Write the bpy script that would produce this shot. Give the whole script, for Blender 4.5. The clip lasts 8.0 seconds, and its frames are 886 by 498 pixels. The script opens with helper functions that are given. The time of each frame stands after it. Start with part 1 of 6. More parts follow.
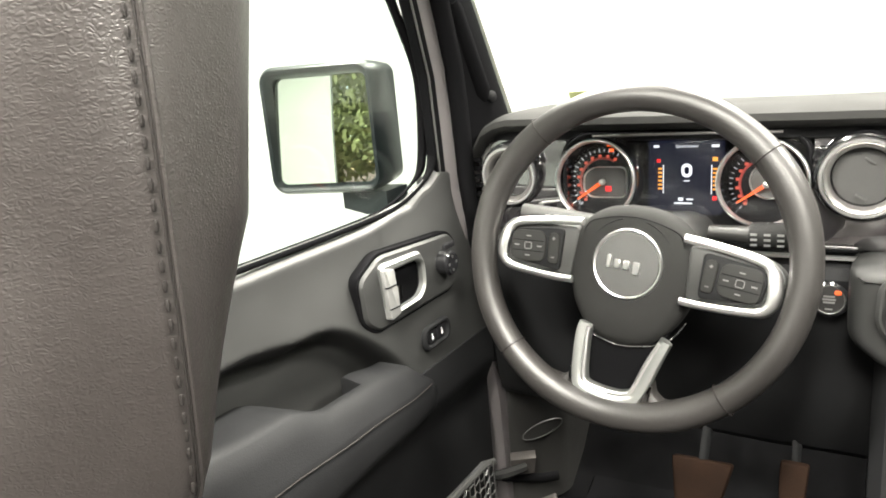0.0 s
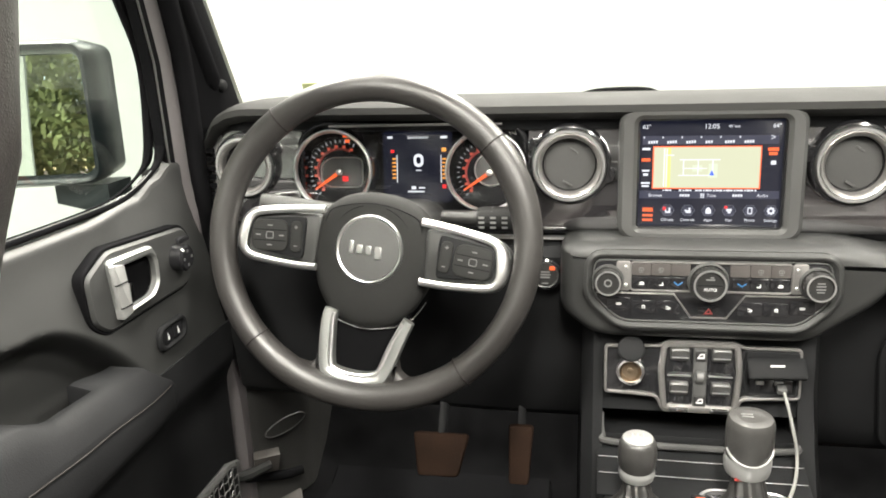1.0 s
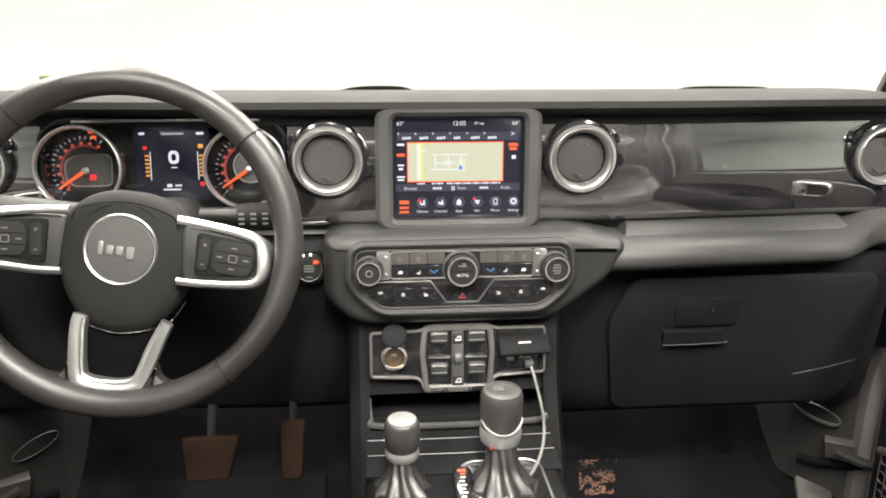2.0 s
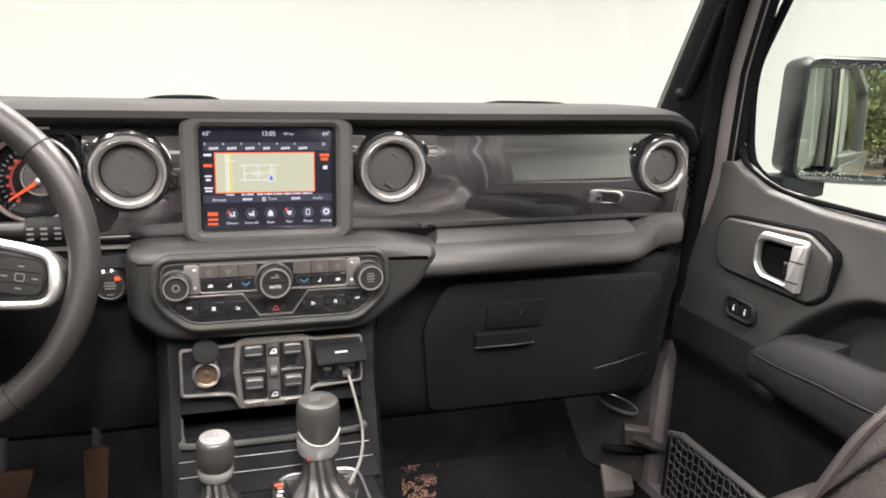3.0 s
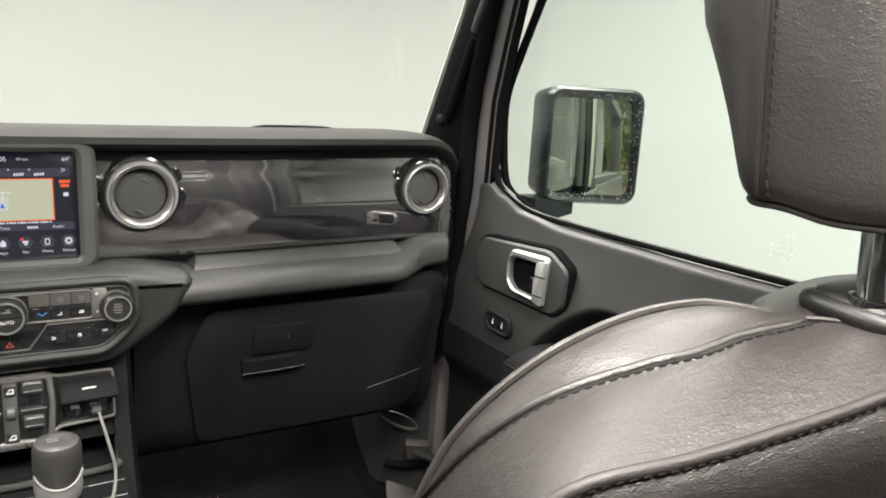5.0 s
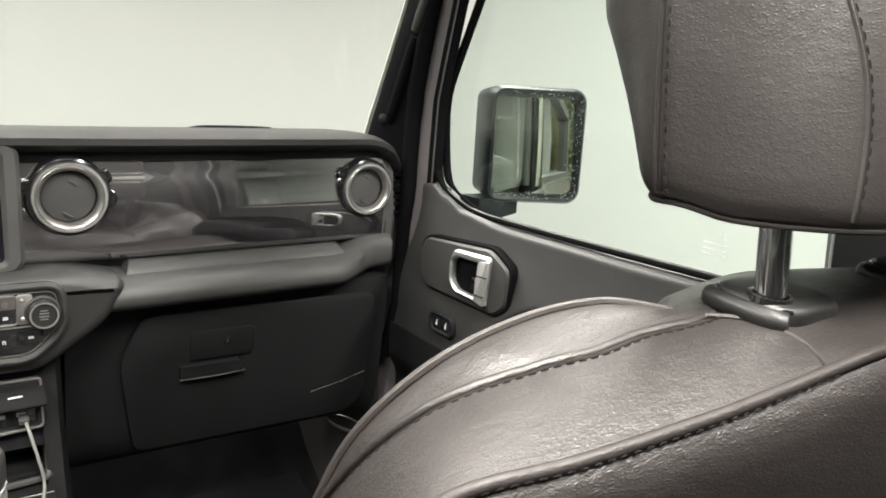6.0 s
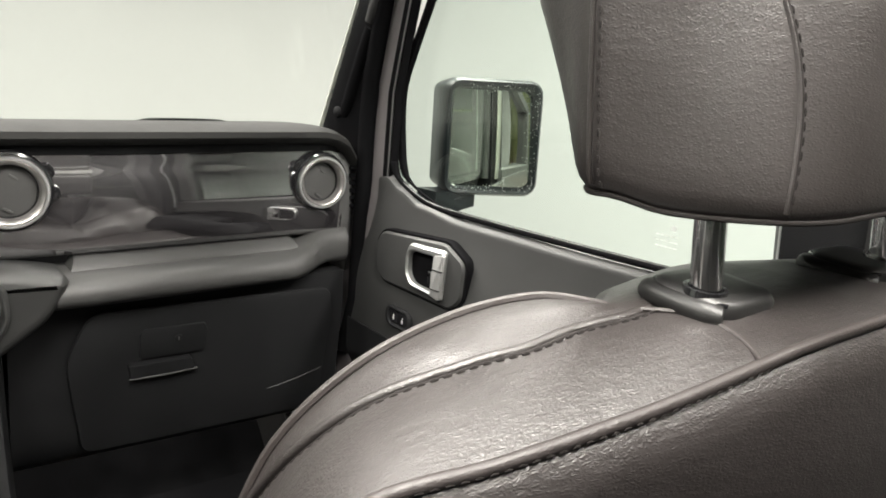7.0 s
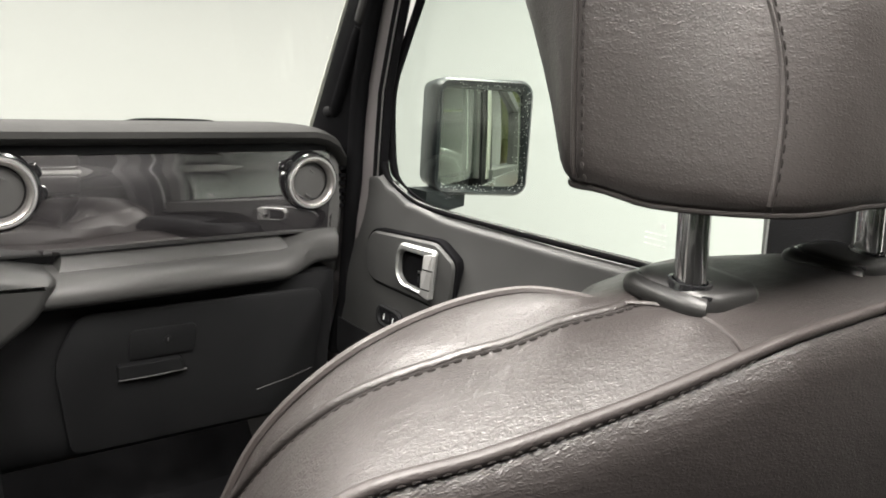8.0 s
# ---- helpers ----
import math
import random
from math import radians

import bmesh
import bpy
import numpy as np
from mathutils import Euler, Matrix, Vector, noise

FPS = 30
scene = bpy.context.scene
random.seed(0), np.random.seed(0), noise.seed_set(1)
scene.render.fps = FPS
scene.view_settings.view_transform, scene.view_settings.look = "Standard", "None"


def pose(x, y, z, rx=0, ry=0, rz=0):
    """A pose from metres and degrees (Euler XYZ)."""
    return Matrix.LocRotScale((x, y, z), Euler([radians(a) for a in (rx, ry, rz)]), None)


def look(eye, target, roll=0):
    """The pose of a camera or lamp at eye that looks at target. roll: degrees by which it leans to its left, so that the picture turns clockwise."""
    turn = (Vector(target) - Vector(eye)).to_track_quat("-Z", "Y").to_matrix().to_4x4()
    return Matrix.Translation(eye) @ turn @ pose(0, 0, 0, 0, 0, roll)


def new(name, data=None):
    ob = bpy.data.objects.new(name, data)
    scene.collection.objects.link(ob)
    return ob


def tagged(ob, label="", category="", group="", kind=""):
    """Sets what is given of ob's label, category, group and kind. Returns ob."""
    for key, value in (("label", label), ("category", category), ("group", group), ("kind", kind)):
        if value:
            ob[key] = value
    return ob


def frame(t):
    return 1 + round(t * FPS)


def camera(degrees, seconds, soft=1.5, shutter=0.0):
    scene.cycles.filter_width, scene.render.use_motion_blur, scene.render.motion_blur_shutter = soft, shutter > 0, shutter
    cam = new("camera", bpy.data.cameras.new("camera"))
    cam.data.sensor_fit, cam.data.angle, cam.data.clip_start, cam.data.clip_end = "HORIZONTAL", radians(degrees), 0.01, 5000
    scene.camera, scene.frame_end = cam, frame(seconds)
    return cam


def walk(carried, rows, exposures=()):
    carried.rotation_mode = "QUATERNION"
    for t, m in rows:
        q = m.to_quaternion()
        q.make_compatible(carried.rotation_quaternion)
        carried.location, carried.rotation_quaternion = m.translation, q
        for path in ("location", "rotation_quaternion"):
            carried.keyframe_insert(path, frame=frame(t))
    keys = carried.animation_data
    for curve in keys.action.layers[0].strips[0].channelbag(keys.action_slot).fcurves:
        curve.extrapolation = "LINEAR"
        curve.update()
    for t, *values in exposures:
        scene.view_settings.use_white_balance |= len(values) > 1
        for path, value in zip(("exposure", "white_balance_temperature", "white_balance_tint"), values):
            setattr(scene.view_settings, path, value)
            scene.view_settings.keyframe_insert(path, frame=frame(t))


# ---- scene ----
cam = camera(58.9, 8.0, 1.8)
PATH = [
    (0, (-0.115, -0.946, 0.882), (-1.136, 0.696, 0.372), -5.4),
    (0.5, (-0.131, -0.956, 0.872), (-0.818, 0.843, 0.333), -3.9),
    (1, (-0.136, -0.966, 0.866), (-0.502, 0.924, 0.324), -2.0),
    (1.5, (-0.125, -0.975, 0.865), (-0.2, 0.947, 0.315), -0.5),
    (2, (-0.112, -0.988, 0.862), (0.074, 0.927, 0.316), 0.3),
    (2.2, (-0.103, -0.994, 0.864), (0.167, 0.911, 0.318), 0.5),
    (3.3, (-0.087, -1.012, 0.858), (0.609, 0.798, 0.368), 2.7),
    (3.5, (-0.073, -1.024, 0.869), (0.659, 0.77, 0.374), 3.0),
    (4, (-0.052, -1.04, 0.869), (0.79, 0.713, 0.401), 3.4),
    (4.5, (-0.035, -1.046, 0.871), (0.908, 0.66, 0.424), 3.5),
    (6, (0.012, -1.058, 0.87), (1.106, 0.562, 0.445), 3.4),
    (6.5, (0.023, -1.057, 0.869), (1.157, 0.532, 0.434), 3.6),
    (7, (0.031, -1.058, 0.869), (1.193, 0.51, 0.433), 3.5),
    (7.5, (0.031, -1.06, 0.869), (1.204, 0.502, 0.44), 3.3),
    (8, (0.034, -1.06, 0.866), (1.212, 0.498, 0.435), 3.4),
]
EXPOSURES = [(0, 1.20, 6620, 10), (0.7, 0.94, 6600, 10), (1.5, 0.68, 6600, 12), (2.2, 0.60, 6600, 14), (3.3, 0.37, 6520, 19), (4.5, 0.12, 6500, 13), (6.5, 0.10, 6500, 12), (8, 0.24, 6480, 14)]
walk(cam, [(t, look(eye, target, roll)) for t, eye, target, roll in PATH], EXPOSURES)

# ---- light: white photo bay, strip lamps under its ceiling, overcast day behind ----
world = bpy.data.worlds.new("sky")
scene.world = world
world.use_nodes = True
sky = world.node_tree.nodes.new("ShaderNodeTexSky")
sky.sky_type, sky.sun_disc = "NISHITA", False
sky.sun_elevation, sky.sun_rotation = radians(38), radians(200)
world.node_tree.links.new(sky.outputs[0], world.node_tree.nodes["Background"].inputs[0])
world.node_tree.nodes["Background"].inputs[1].default_value = 0.15
sun = new("sun", bpy.data.lights.new("sun", "SUN"))
sun.data.energy, sun.data.angle, sun.data.color = 5.0, radians(12), (1, 0.97, 0.92)
sun.matrix_world = look((-2.7, -6, 8), (0, -16, 0))
BAY_X, BAY_FRONT, BAY_BACK, BAY_TOP, GROUND = 3.3, 4.6, -5.2, 2.75, -0.45
LAMP_WATTS = 212
STRIPS = [(-1.5, -2.8), (-1.5, 0.9), (0, -1.6), (0, 1.6), (1.5, -2.8), (1.5, 0.9)]
for x, y in STRIPS:
    lamp = new("strip_lamp_light", bpy.data.lights.new("strip_lamp_light", "AREA"))
    lamp.data.shape, lamp.data.size, lamp.data.size_y, lamp.data.energy = "RECTANGLE", 0.3, 2.2, LAMP_WATTS
    lamp.data.spread = radians(165)
    lamp.data.color = (1.0, 0.975, 0.885)
    lamp.matrix_world = pose(x, y, BAY_TOP - 0.09)

# ---- materials ----


def material(name, colour, rough=0.5, metal=0.0, grain=0.0, size=600.0, vary=0.12, patch=14.0, coat=0.0, wear=0.1, spec=0.5):
    """A surface with fine relief of the given grains per metre and slow patches of tone and gloss."""
    m = bpy.data.materials.new(name)
    m.use_nodes = True
    nt, bs = m.node_tree, m.node_tree.nodes["Principled BSDF"]
    add, link = nt.nodes.new, nt.links.new
    bs.inputs["Metallic"].default_value = metal
    bs.inputs["Coat Weight"].default_value = coat
    bs.inputs["Coat Roughness"].default_value = 0.06
    bs.inputs["Specular IOR Level"].default_value = spec
    at = add("ShaderNodeTexCoord")
    slow, fine = add("ShaderNodeTexNoise"), add("ShaderNodeTexNoise")
    slow.inputs["Scale"].default_value, slow.inputs["Detail"].default_value = patch, 5
    fine.inputs["Scale"].default_value, fine.inputs["Detail"].default_value = size, 3
    link(at.outputs["Object"], slow.inputs["Vector"]), link(at.outputs["Object"], fine.inputs["Vector"])
    ramp = add("ShaderNodeMapRange")
    ramp.inputs["From Min"].default_value, ramp.inputs["From Max"].default_value = 0.3, 0.7
    ramp.inputs["To Min"].default_value, ramp.inputs["To Max"].default_value = 1 - vary, 1 + vary
    link(slow.outputs["Fac"], ramp.inputs["Value"])
    speck = add("ShaderNodeMapRange")
    speck.inputs["From Min"].default_value, speck.inputs["From Max"].default_value = 0.3, 0.7
    speck.inputs["To Min"].default_value, speck.inputs["To Max"].default_value = 1 - vary * 0.6, 1 + vary * 0.6
    link(fine.outputs["Fac"], speck.inputs["Value"])
    both = add("ShaderNodeMath")
    both.operation = "MULTIPLY"
    link(ramp.outputs[0], both.inputs[0]), link(speck.outputs[0], both.inputs[1])
    tone = add("ShaderNodeVectorMath")
    tone.operation = "SCALE"
    tone.inputs[0].default_value = colour
    link(both.outputs[0], tone.inputs["Scale"]), link(tone.outputs[0], bs.inputs["Base Color"])
    gloss = add("ShaderNodeMapRange")
    gloss.inputs["From Min"].default_value, gloss.inputs["From Max"].default_value = 0.3, 0.7
    gloss.inputs["To Min"].default_value, gloss.inputs["To Max"].default_value = rough * (1 - wear), rough * (1 + wear)
    link(slow.outputs["Fac"], gloss.inputs["Value"]), link(gloss.outputs[0], bs.inputs["Roughness"])
    if grain:
        bump = add("ShaderNodeBump")
        bump.inputs["Strength"].default_value, bump.inputs["Distance"].default_value = grain, 0.5 / size
        link(fine.outputs["Fac"], bump.inputs["Height"]), link(bump.outputs[0], bs.inputs["Normal"])
    return m


def leather_material(name, colour, rough, spec=0.52, depth=0.3, folds=1.5, fold_size=290):
    """Hide with flat pebbles parted by fine cracks, stretched creases and slow rubbed patches."""
    m = material(name, colour, rough, 0, 0, 260, 0.14, 9, wear=0.2, spec=spec)
    nt, bs = m.node_tree, m.node_tree.nodes["Principled BSDF"]
    add, link = nt.nodes.new, nt.links.new
    at, cells, crease, warp = add("ShaderNodeTexCoord"), add("ShaderNodeTexVoronoi"), add("ShaderNodeTexNoise"), add("ShaderNodeTexNoise")
    shift, stretch, pebble, total = add("ShaderNodeVectorMath"), add("ShaderNodeMapping"), add("ShaderNodeMapRange"), add("ShaderNodeMath")
    warp.inputs["Scale"].default_value, warp.inputs["Detail"].default_value = 320, 2
    shift.operation = "MULTIPLY_ADD"
    shift.inputs[1].default_value = (0.0022, 0.0022, 0.0022)
    link(at.outputs["Object"], warp.inputs["Vector"]), link(warp.outputs["Color"], shift.inputs[0]), link(at.outputs["Object"], shift.inputs[2])
    stretch.inputs["Scale"].default_value = (0.42, 1.0, 1.15)
    link(shift.outputs[0], stretch.inputs["Vector"])
    cells.feature, cells.inputs["Scale"].default_value = "DISTANCE_TO_EDGE", 760
    link(stretch.outputs[0], cells.inputs["Vector"])
    pebble.interpolation_type = "SMOOTHSTEP"
    pebble.inputs["From Min"].default_value, pebble.inputs["From Max"].default_value = 0.0, 0.45
    pebble.inputs["To Max"].default_value = 0.65
    link(cells.outputs["Distance"], pebble.inputs["Value"])
    crease.inputs["Scale"].default_value, crease.inputs["Detail"].default_value = fold_size, 2.2
    link(stretch.outputs[0], crease.inputs["Vector"])
    total.operation = "MULTIPLY_ADD"
    total.inputs[1].default_value = folds
    link(crease.outputs["Fac"], total.inputs[0]), link(pebble.outputs[0], total.inputs[2])
    bump = add("ShaderNodeBump")
    bump.inputs["Strength"].default_value, bump.inputs["Distance"].default_value = depth, 0.0004
    link(total.outputs[0], bump.inputs["Height"]), link(bump.outputs[0], bs.inputs["Normal"])
    return m


def glow(name, colour, strength):
    m = bpy.data.materials.new(name)
    m.use_nodes = True
    bs = m.node_tree.nodes["Principled BSDF"]
    bs.inputs["Base Color"].default_value = (0.01, 0.01, 0.012, 1)
    bs.inputs["Emission Color"].default_value = (*colour, 1)
    bs.inputs["Emission Strength"].default_value = strength
    bs.inputs["Roughness"].default_value = 0.35
    return m


def pane_material(name, tint, rough=0.0, shine_share=0.025, fall=5.0):
    m = bpy.data.materials.new(name)
    m.use_nodes = True
    nt = m.node_tree
    nt.nodes.remove(nt.nodes["Principled BSDF"])
    clear, shine, edge, power, share, mix = (nt.nodes.new(k) for k in ("ShaderNodeBsdfTransparent", "ShaderNodeBsdfGlossy", "ShaderNodeLayerWeight", "ShaderNodeMath", "ShaderNodeMath", "ShaderNodeMixShader"))
    clear.inputs[0].default_value = (*tint, 1)
    shine.inputs["Roughness"].default_value = rough
    power.operation, power.inputs[1].default_value = "POWER", fall
    share.operation, share.inputs[1].default_value, share.inputs[2].default_value = "MULTIPLY_ADD", 0.9, shine_share
    nt.links.new(edge.outputs["Facing"], power.inputs[0]), nt.links.new(power.outputs[0], share.inputs[0]), nt.links.new(share.outputs[0], mix.inputs[0])
    nt.links.new(clear.outputs[0], mix.inputs[1]), nt.links.new(shine.outputs[0], mix.inputs[2])
    nt.links.new(mix.outputs[0], nt.nodes["Material Output"].inputs[0])
    return m


PLASTIC = material("black grained plastic", (0.058, 0.058, 0.0575), 0.44, 0, 0.35, 900)
# Near-black base carries the shade of the lower dash, glove box and stack.
LOWER = material("shaded black coarse plastic", (0.0086, 0.0088, 0.0094), 0.62, 0, 0.4, 700, spec=0.09)
PAD = material("charcoal soft trim", (0.043, 0.043, 0.0425), 0.46, 0, 0.4, 1100, spec=0.35)
BEZEL = material("satin charcoal plastic", (0.046, 0.046, 0.0455), 0.42, 0, 0.15, 1200)
GLOSSY = material("dark metallic lacquer", (0.016, 0.0145, 0.0165), 0.45, 0.3, 0, 2500, 0.05, 6, coat=1.0)
GLOSSY.node_tree.nodes["Principled BSDF"].inputs["Coat IOR"].default_value = 3.3
GLOSSY.node_tree.nodes["Principled BSDF"].inputs["Coat Roughness"].default_value = 0.04
TOPPAD = material("matt charcoal dash skin", (0.017, 0.017, 0.0166), 0.8, 0, 0.4, 1100, spec=0.12)
PIANO = material("gloss black plastic", (0.010, 0.010, 0.011), 0.12, 0, 0, 500, 0.1, 10, coat=0.5)
CHROME = material("chrome", (0.80, 0.80, 0.81), 0.09, 1.0, 0, 300, 0.04, 12)
SATIN = material("satin silver trim", (0.72, 0.72, 0.72), 0.36, 1.0, 0, 1500, 0.06, 12)
STEEL = material("brushed grey metal", (0.5, 0.5, 0.5), 0.4, 1.0, 0.1, 900)
LEATHER = leather_material("black leather", (0.0225, 0.0190, 0.0184), 0.44, 0.70, 0.43, 3.0, 215)
HEADHIDE = leather_material("black headrest leather", (0.0250, 0.0215, 0.0206), 0.40, 0.72, 0.29, 1.6, 300)
RIM = leather_material("smooth black leather", (0.0165, 0.0152, 0.0146), 0.42, 0.5, 0.2)
THREAD = material("black thread", (0.014, 0.012, 0.0115), 0.8, 0, 0.6, 1500, spec=0.2)
PIPING = leather_material("black leather piping", (0.032, 0.027, 0.026), 0.46)
RUBBER = material("black rubber", (0.013, 0.013, 0.013), 0.7, 0, 0.4, 700, spec=0.15)
# Foot room shade is put into this near-zero black.
CARPET = material("shaded black carpet", (0.0040, 0.0040, 0.0043), 0.95, 0, 1.0, 1400, 0.35, 25, spec=0.0)
PAINT = material("grey body paint", (0.23, 0.23, 0.235), 0.35, 0.3, 0, 2500, 0.1, 5, coat=0.8)
# Body paint made paler, for the outer pillars in bright bay light.
LITPAINT = material("lit grey body paint", (0.33, 0.33, 0.30), 0.3, 0.0, 0, 2500, 0.06, 5, coat=0.6)
# Body paint darkened for the shaded door jambs; bay opening trim shares it.
JAMB = material("shaded grey jamb paint", (0.078, 0.071, 0.0735), 0.45, 0.1, 0.1, 900, 0.12, 10)
LINER = material("grey headliner", (0.33, 0.33, 0.32), 0.9, 0, 0.5, 900)
WHITE = material("white bay paint", (0.288, 0.291, 0.287), 0.7, 0, 0.1, 60, 0.01, 0.4)
CONCRETE = material("pale sealed concrete", (0.34, 0.34, 0.32), 0.6, 0, 0.3, 120, 0.12, 1.5)
EARTH = material("reddish gravel ground", (0.30, 0.2, 0.15), 0.9, 0, 0.6, 30, 0.3, 0.6)
BARK = material("grey brown bark", (0.12, 0.09, 0.07), 0.9, 0, 0.8, 40, 0.3, 4)
LEAF = material("green leaves", (0.27, 0.29, 0.13), 0.6, 0, 0, 60, 0.35, 1.2)
PEDAL = material("worn brown rubber", (0.0150, 0.0085, 0.0058), 0.85, 0, 0.4, 500, 0.25, 30, spec=0.06)
SCUFF = material("reddish brown grit", (0.17, 0.085, 0.05), 0.3, 0, 0.8, 700, 0.4, 60)
BRASS = material("tarnished brass", (0.20, 0.155, 0.11), 0.4, 1.0, 0.2, 500)
CABLE = material("pale grey cable", (0.16, 0.16, 0.152), 0.5)
STICKER = material("yellow green sticker", (0.42, 0.45, 0.22), 0.6)
MIRROR = material("mirror silver", (0.75, 0.81, 0.72), 0.01, 1.0, 0, 300, 0.01, 5, wear=0.0)
GLASS = pane_material("clear glass", (0.965, 0.985, 0.97))
TINT = pane_material("dark tinted glass", (0.20, 0.22, 0.20), 0.0, 0.12, 2.5)
SIDEGLASS = pane_material("pale green side glass", (0.86, 0.905, 0.878), 0.0, 0.010, 3.6)
COVER = pane_material("instrument cover glass", (0.97, 0.97, 0.97), 0.05, 0.04)
LIT = glow("lamp diffuser", (1.0, 0.985, 0.94), 6)
SCREEN = glow("screen black", (0.005, 0.006, 0.014), 0.82)
SCREEN.node_tree.nodes["Principled BSDF"].inputs["Roughness"].default_value = 0.12
BAR = glow("screen dark bar", (0.018, 0.021, 0.045), 0.82)
MAP = glow("map pale green", (0.55, 0.57, 0.40), 0.82)
ORANGE = glow("orange light", (1.0, 0.13, 0.02), 0.82)
RED = glow("red light", (1.0, 0.02, 0.02), 0.82)
AMBER = glow("amber light", (1.0, 0.4, 0.05), 0.74)
INK = glow("white light", (0.85, 0.88, 0.95), 0.74)
BLUE = glow("blue light", (0.05, 0.35, 0.8), 0.66)
KEYTOP = material("gloss charcoal key", (0.055, 0.050, 0.048), 0.25, 0, 0, 500, 0.1, 12, coat=0.4)
MARK = material("pale grey print", (0.5, 0.5, 0.5), 0.6)
PULL = material("satin pull handle silver", (0.44, 0.45, 0.44), 0.36, 0.9, 0, 1500, 0.06, 12)
SILVER = material("silver lacquer", (0.30, 0.30, 0.295), 0.34, 0.55, 0, 1500, 0.06, 12)
OUTER = material("blue black mirror plastic", (0.0055, 0.0075, 0.0088), 0.36, 0, 0.3, 900, spec=0.28)
GUIDE = material("polished black plastic", (0.013, 0.0128, 0.0126), 0.40, 0, 0.2, 900, spec=0.45)
KICK = material("charcoal kick panel", (0.017, 0.0167, 0.0163), 0.6, 0, 0.4, 900, spec=0.2)
SILL = material("pale mauve sill cover", (0.036, 0.032, 0.030), 0.6, 0, 0.3, 700, 0.2, 20)
# Blacker than rubber: the shade on mats, pillars and seals is in this colour.
MATRUBBER = material("shaded black mat rubber", (0.0040, 0.0040, 0.0044), 0.85, 0, 0.4, 700, spec=0.01)
BOOT = leather_material("dark boot leather", (0.017, 0.0165, 0.016), 0.36)
GRIP = leather_material("worn lever leather", (0.034, 0.033, 0.032), 0.36)
DULLSILVER = material("dull silver lacquer", (0.25, 0.24, 0.235), 0.33, 0.75, 0.1, 900, 0.12, 60)
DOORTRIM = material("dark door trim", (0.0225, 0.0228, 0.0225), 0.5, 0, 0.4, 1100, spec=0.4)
FAINT = material("faint grey print", (0.085, 0.085, 0.085), 0.6)
DIMRED = material("red print", (0.26, 0.035, 0.03), 0.5)

# ---- shaping ----


def bm_loft(rings, closed=True, cap0=False, cap1=False, wrap=False, m=None, bm=None):
    """A skin through rings of equal length."""
    bm = bm or bmesh.new()
    rows = [[bm.verts.new(m @ Vector(p) if m else p) for p in ring] for ring in rings]
    n = len(rows[0])
    pairs = list(zip(rows, rows[1:])) + ([(rows[-1], rows[0])] if wrap else [])
    for a, b in pairs:
        for i in range(n if closed else n - 1):
            j = (i + 1) % n
            bm.faces.new((a[i], a[j], b[j], b[i]))
    if cap0:
        bm.faces.new(rows[0][::-1])
    if cap1:
        bm.faces.new(rows[-1])
    return bm


def rr(w, h, r, n=4, cx=0.0, cy=0.0):
    """The outline of a rounded rectangle."""
    r = min(r, w / 2 - 1e-5, h / 2 - 1e-5)
    out = []
    for k, (sx, sy) in enumerate(((1, 1), (-1, 1), (-1, -1), (1, -1))):
        for i in range(n + 1):
            a = math.pi / 2 * (k + i / n)
            out.append((cx + sx * (w / 2 - r) + r * math.cos(a), cy + sy * (h / 2 - r) + r * math.sin(a)))
    return out


def circle(r, n=32, cx=0.0, cy=0.0):
    return [(cx + r * math.cos(2 * math.pi * i / n), cy + r * math.sin(2 * math.pi * i / n)) for i in range(n)]


def rounded(points, r, n=4):
    """A polygon with its corners rounded."""
    out = []
    for i, p in enumerate(points):
        p, a, b = Vector(p), Vector(points[i - 1]), Vector(points[(i + 1) % len(points)])
        da, db = (a - p), (b - p)
        k = min(r, da.length * 0.45, db.length * 0.45)
        s, e = p + da.normalized() * k, p + db.normalized() * k
        for t in range(n + 1):
            u = t / n
            q = s * (1 - u) ** 2 + p * 2 * u * (1 - u) + e * u * u
            out.append((q.x, q.y))
    return out


def inset(outline, d):
    """The outline moved inwards by d."""
    n, out = len(outline), []
    area = sum(outline[i][0] * outline[(i + 1) % n][1] - outline[(i + 1) % n][0] * outline[i][1] for i in range(n))
    sign = 1 if area > 0 else -1
    for i in range(n):
        a, p, b = Vector(outline[i - 1]), Vector(outline[i]), Vector(outline[(i + 1) % n])
        ta, tb = (p - a), (b - p)
        ta = ta.normalized() if ta.length > 1e-9 else tb.normalized()
        tb = tb.normalized() if tb.length > 1e-9 else ta
        t = ta + tb
        t = t.normalized() if t.length > 1e-6 else ta
        out.append((p.x - sign * t.y * d, p.y + sign * t.x * d))
    return out


def flat(outline, h):
    return [(x, y, h) for x, y in outline]


def prism(outline, depth, bevel=0.002, m=None, bm=None, dome=0.0):
    """A plate with a softened front edge, from height 0 to depth."""
    rings = [flat(outline, 0), flat(outline, depth - bevel), flat(inset(outline, bevel * 0.3), depth - bevel * 0.3), flat(inset(outline, bevel), depth)]
    if dome:
        rings.append(flat(inset(outline, dome * 4), depth + dome))
    return bm_loft(rings, cap0=True, cap1=True, m=m, bm=bm)


def hoop(outer, inner, depth, bevel=0.0015, m=None, bm=None, low=0.0):
    """A frame between two outlines of equal length."""
    rings = [flat(outer, low), flat(outer, depth - bevel), flat(inset(outer, bevel), depth), flat(inset(inner, -bevel), depth), flat(inner, depth - bevel), flat(inner, low)]
    return bm_loft(rings, wrap=True, m=m, bm=bm)


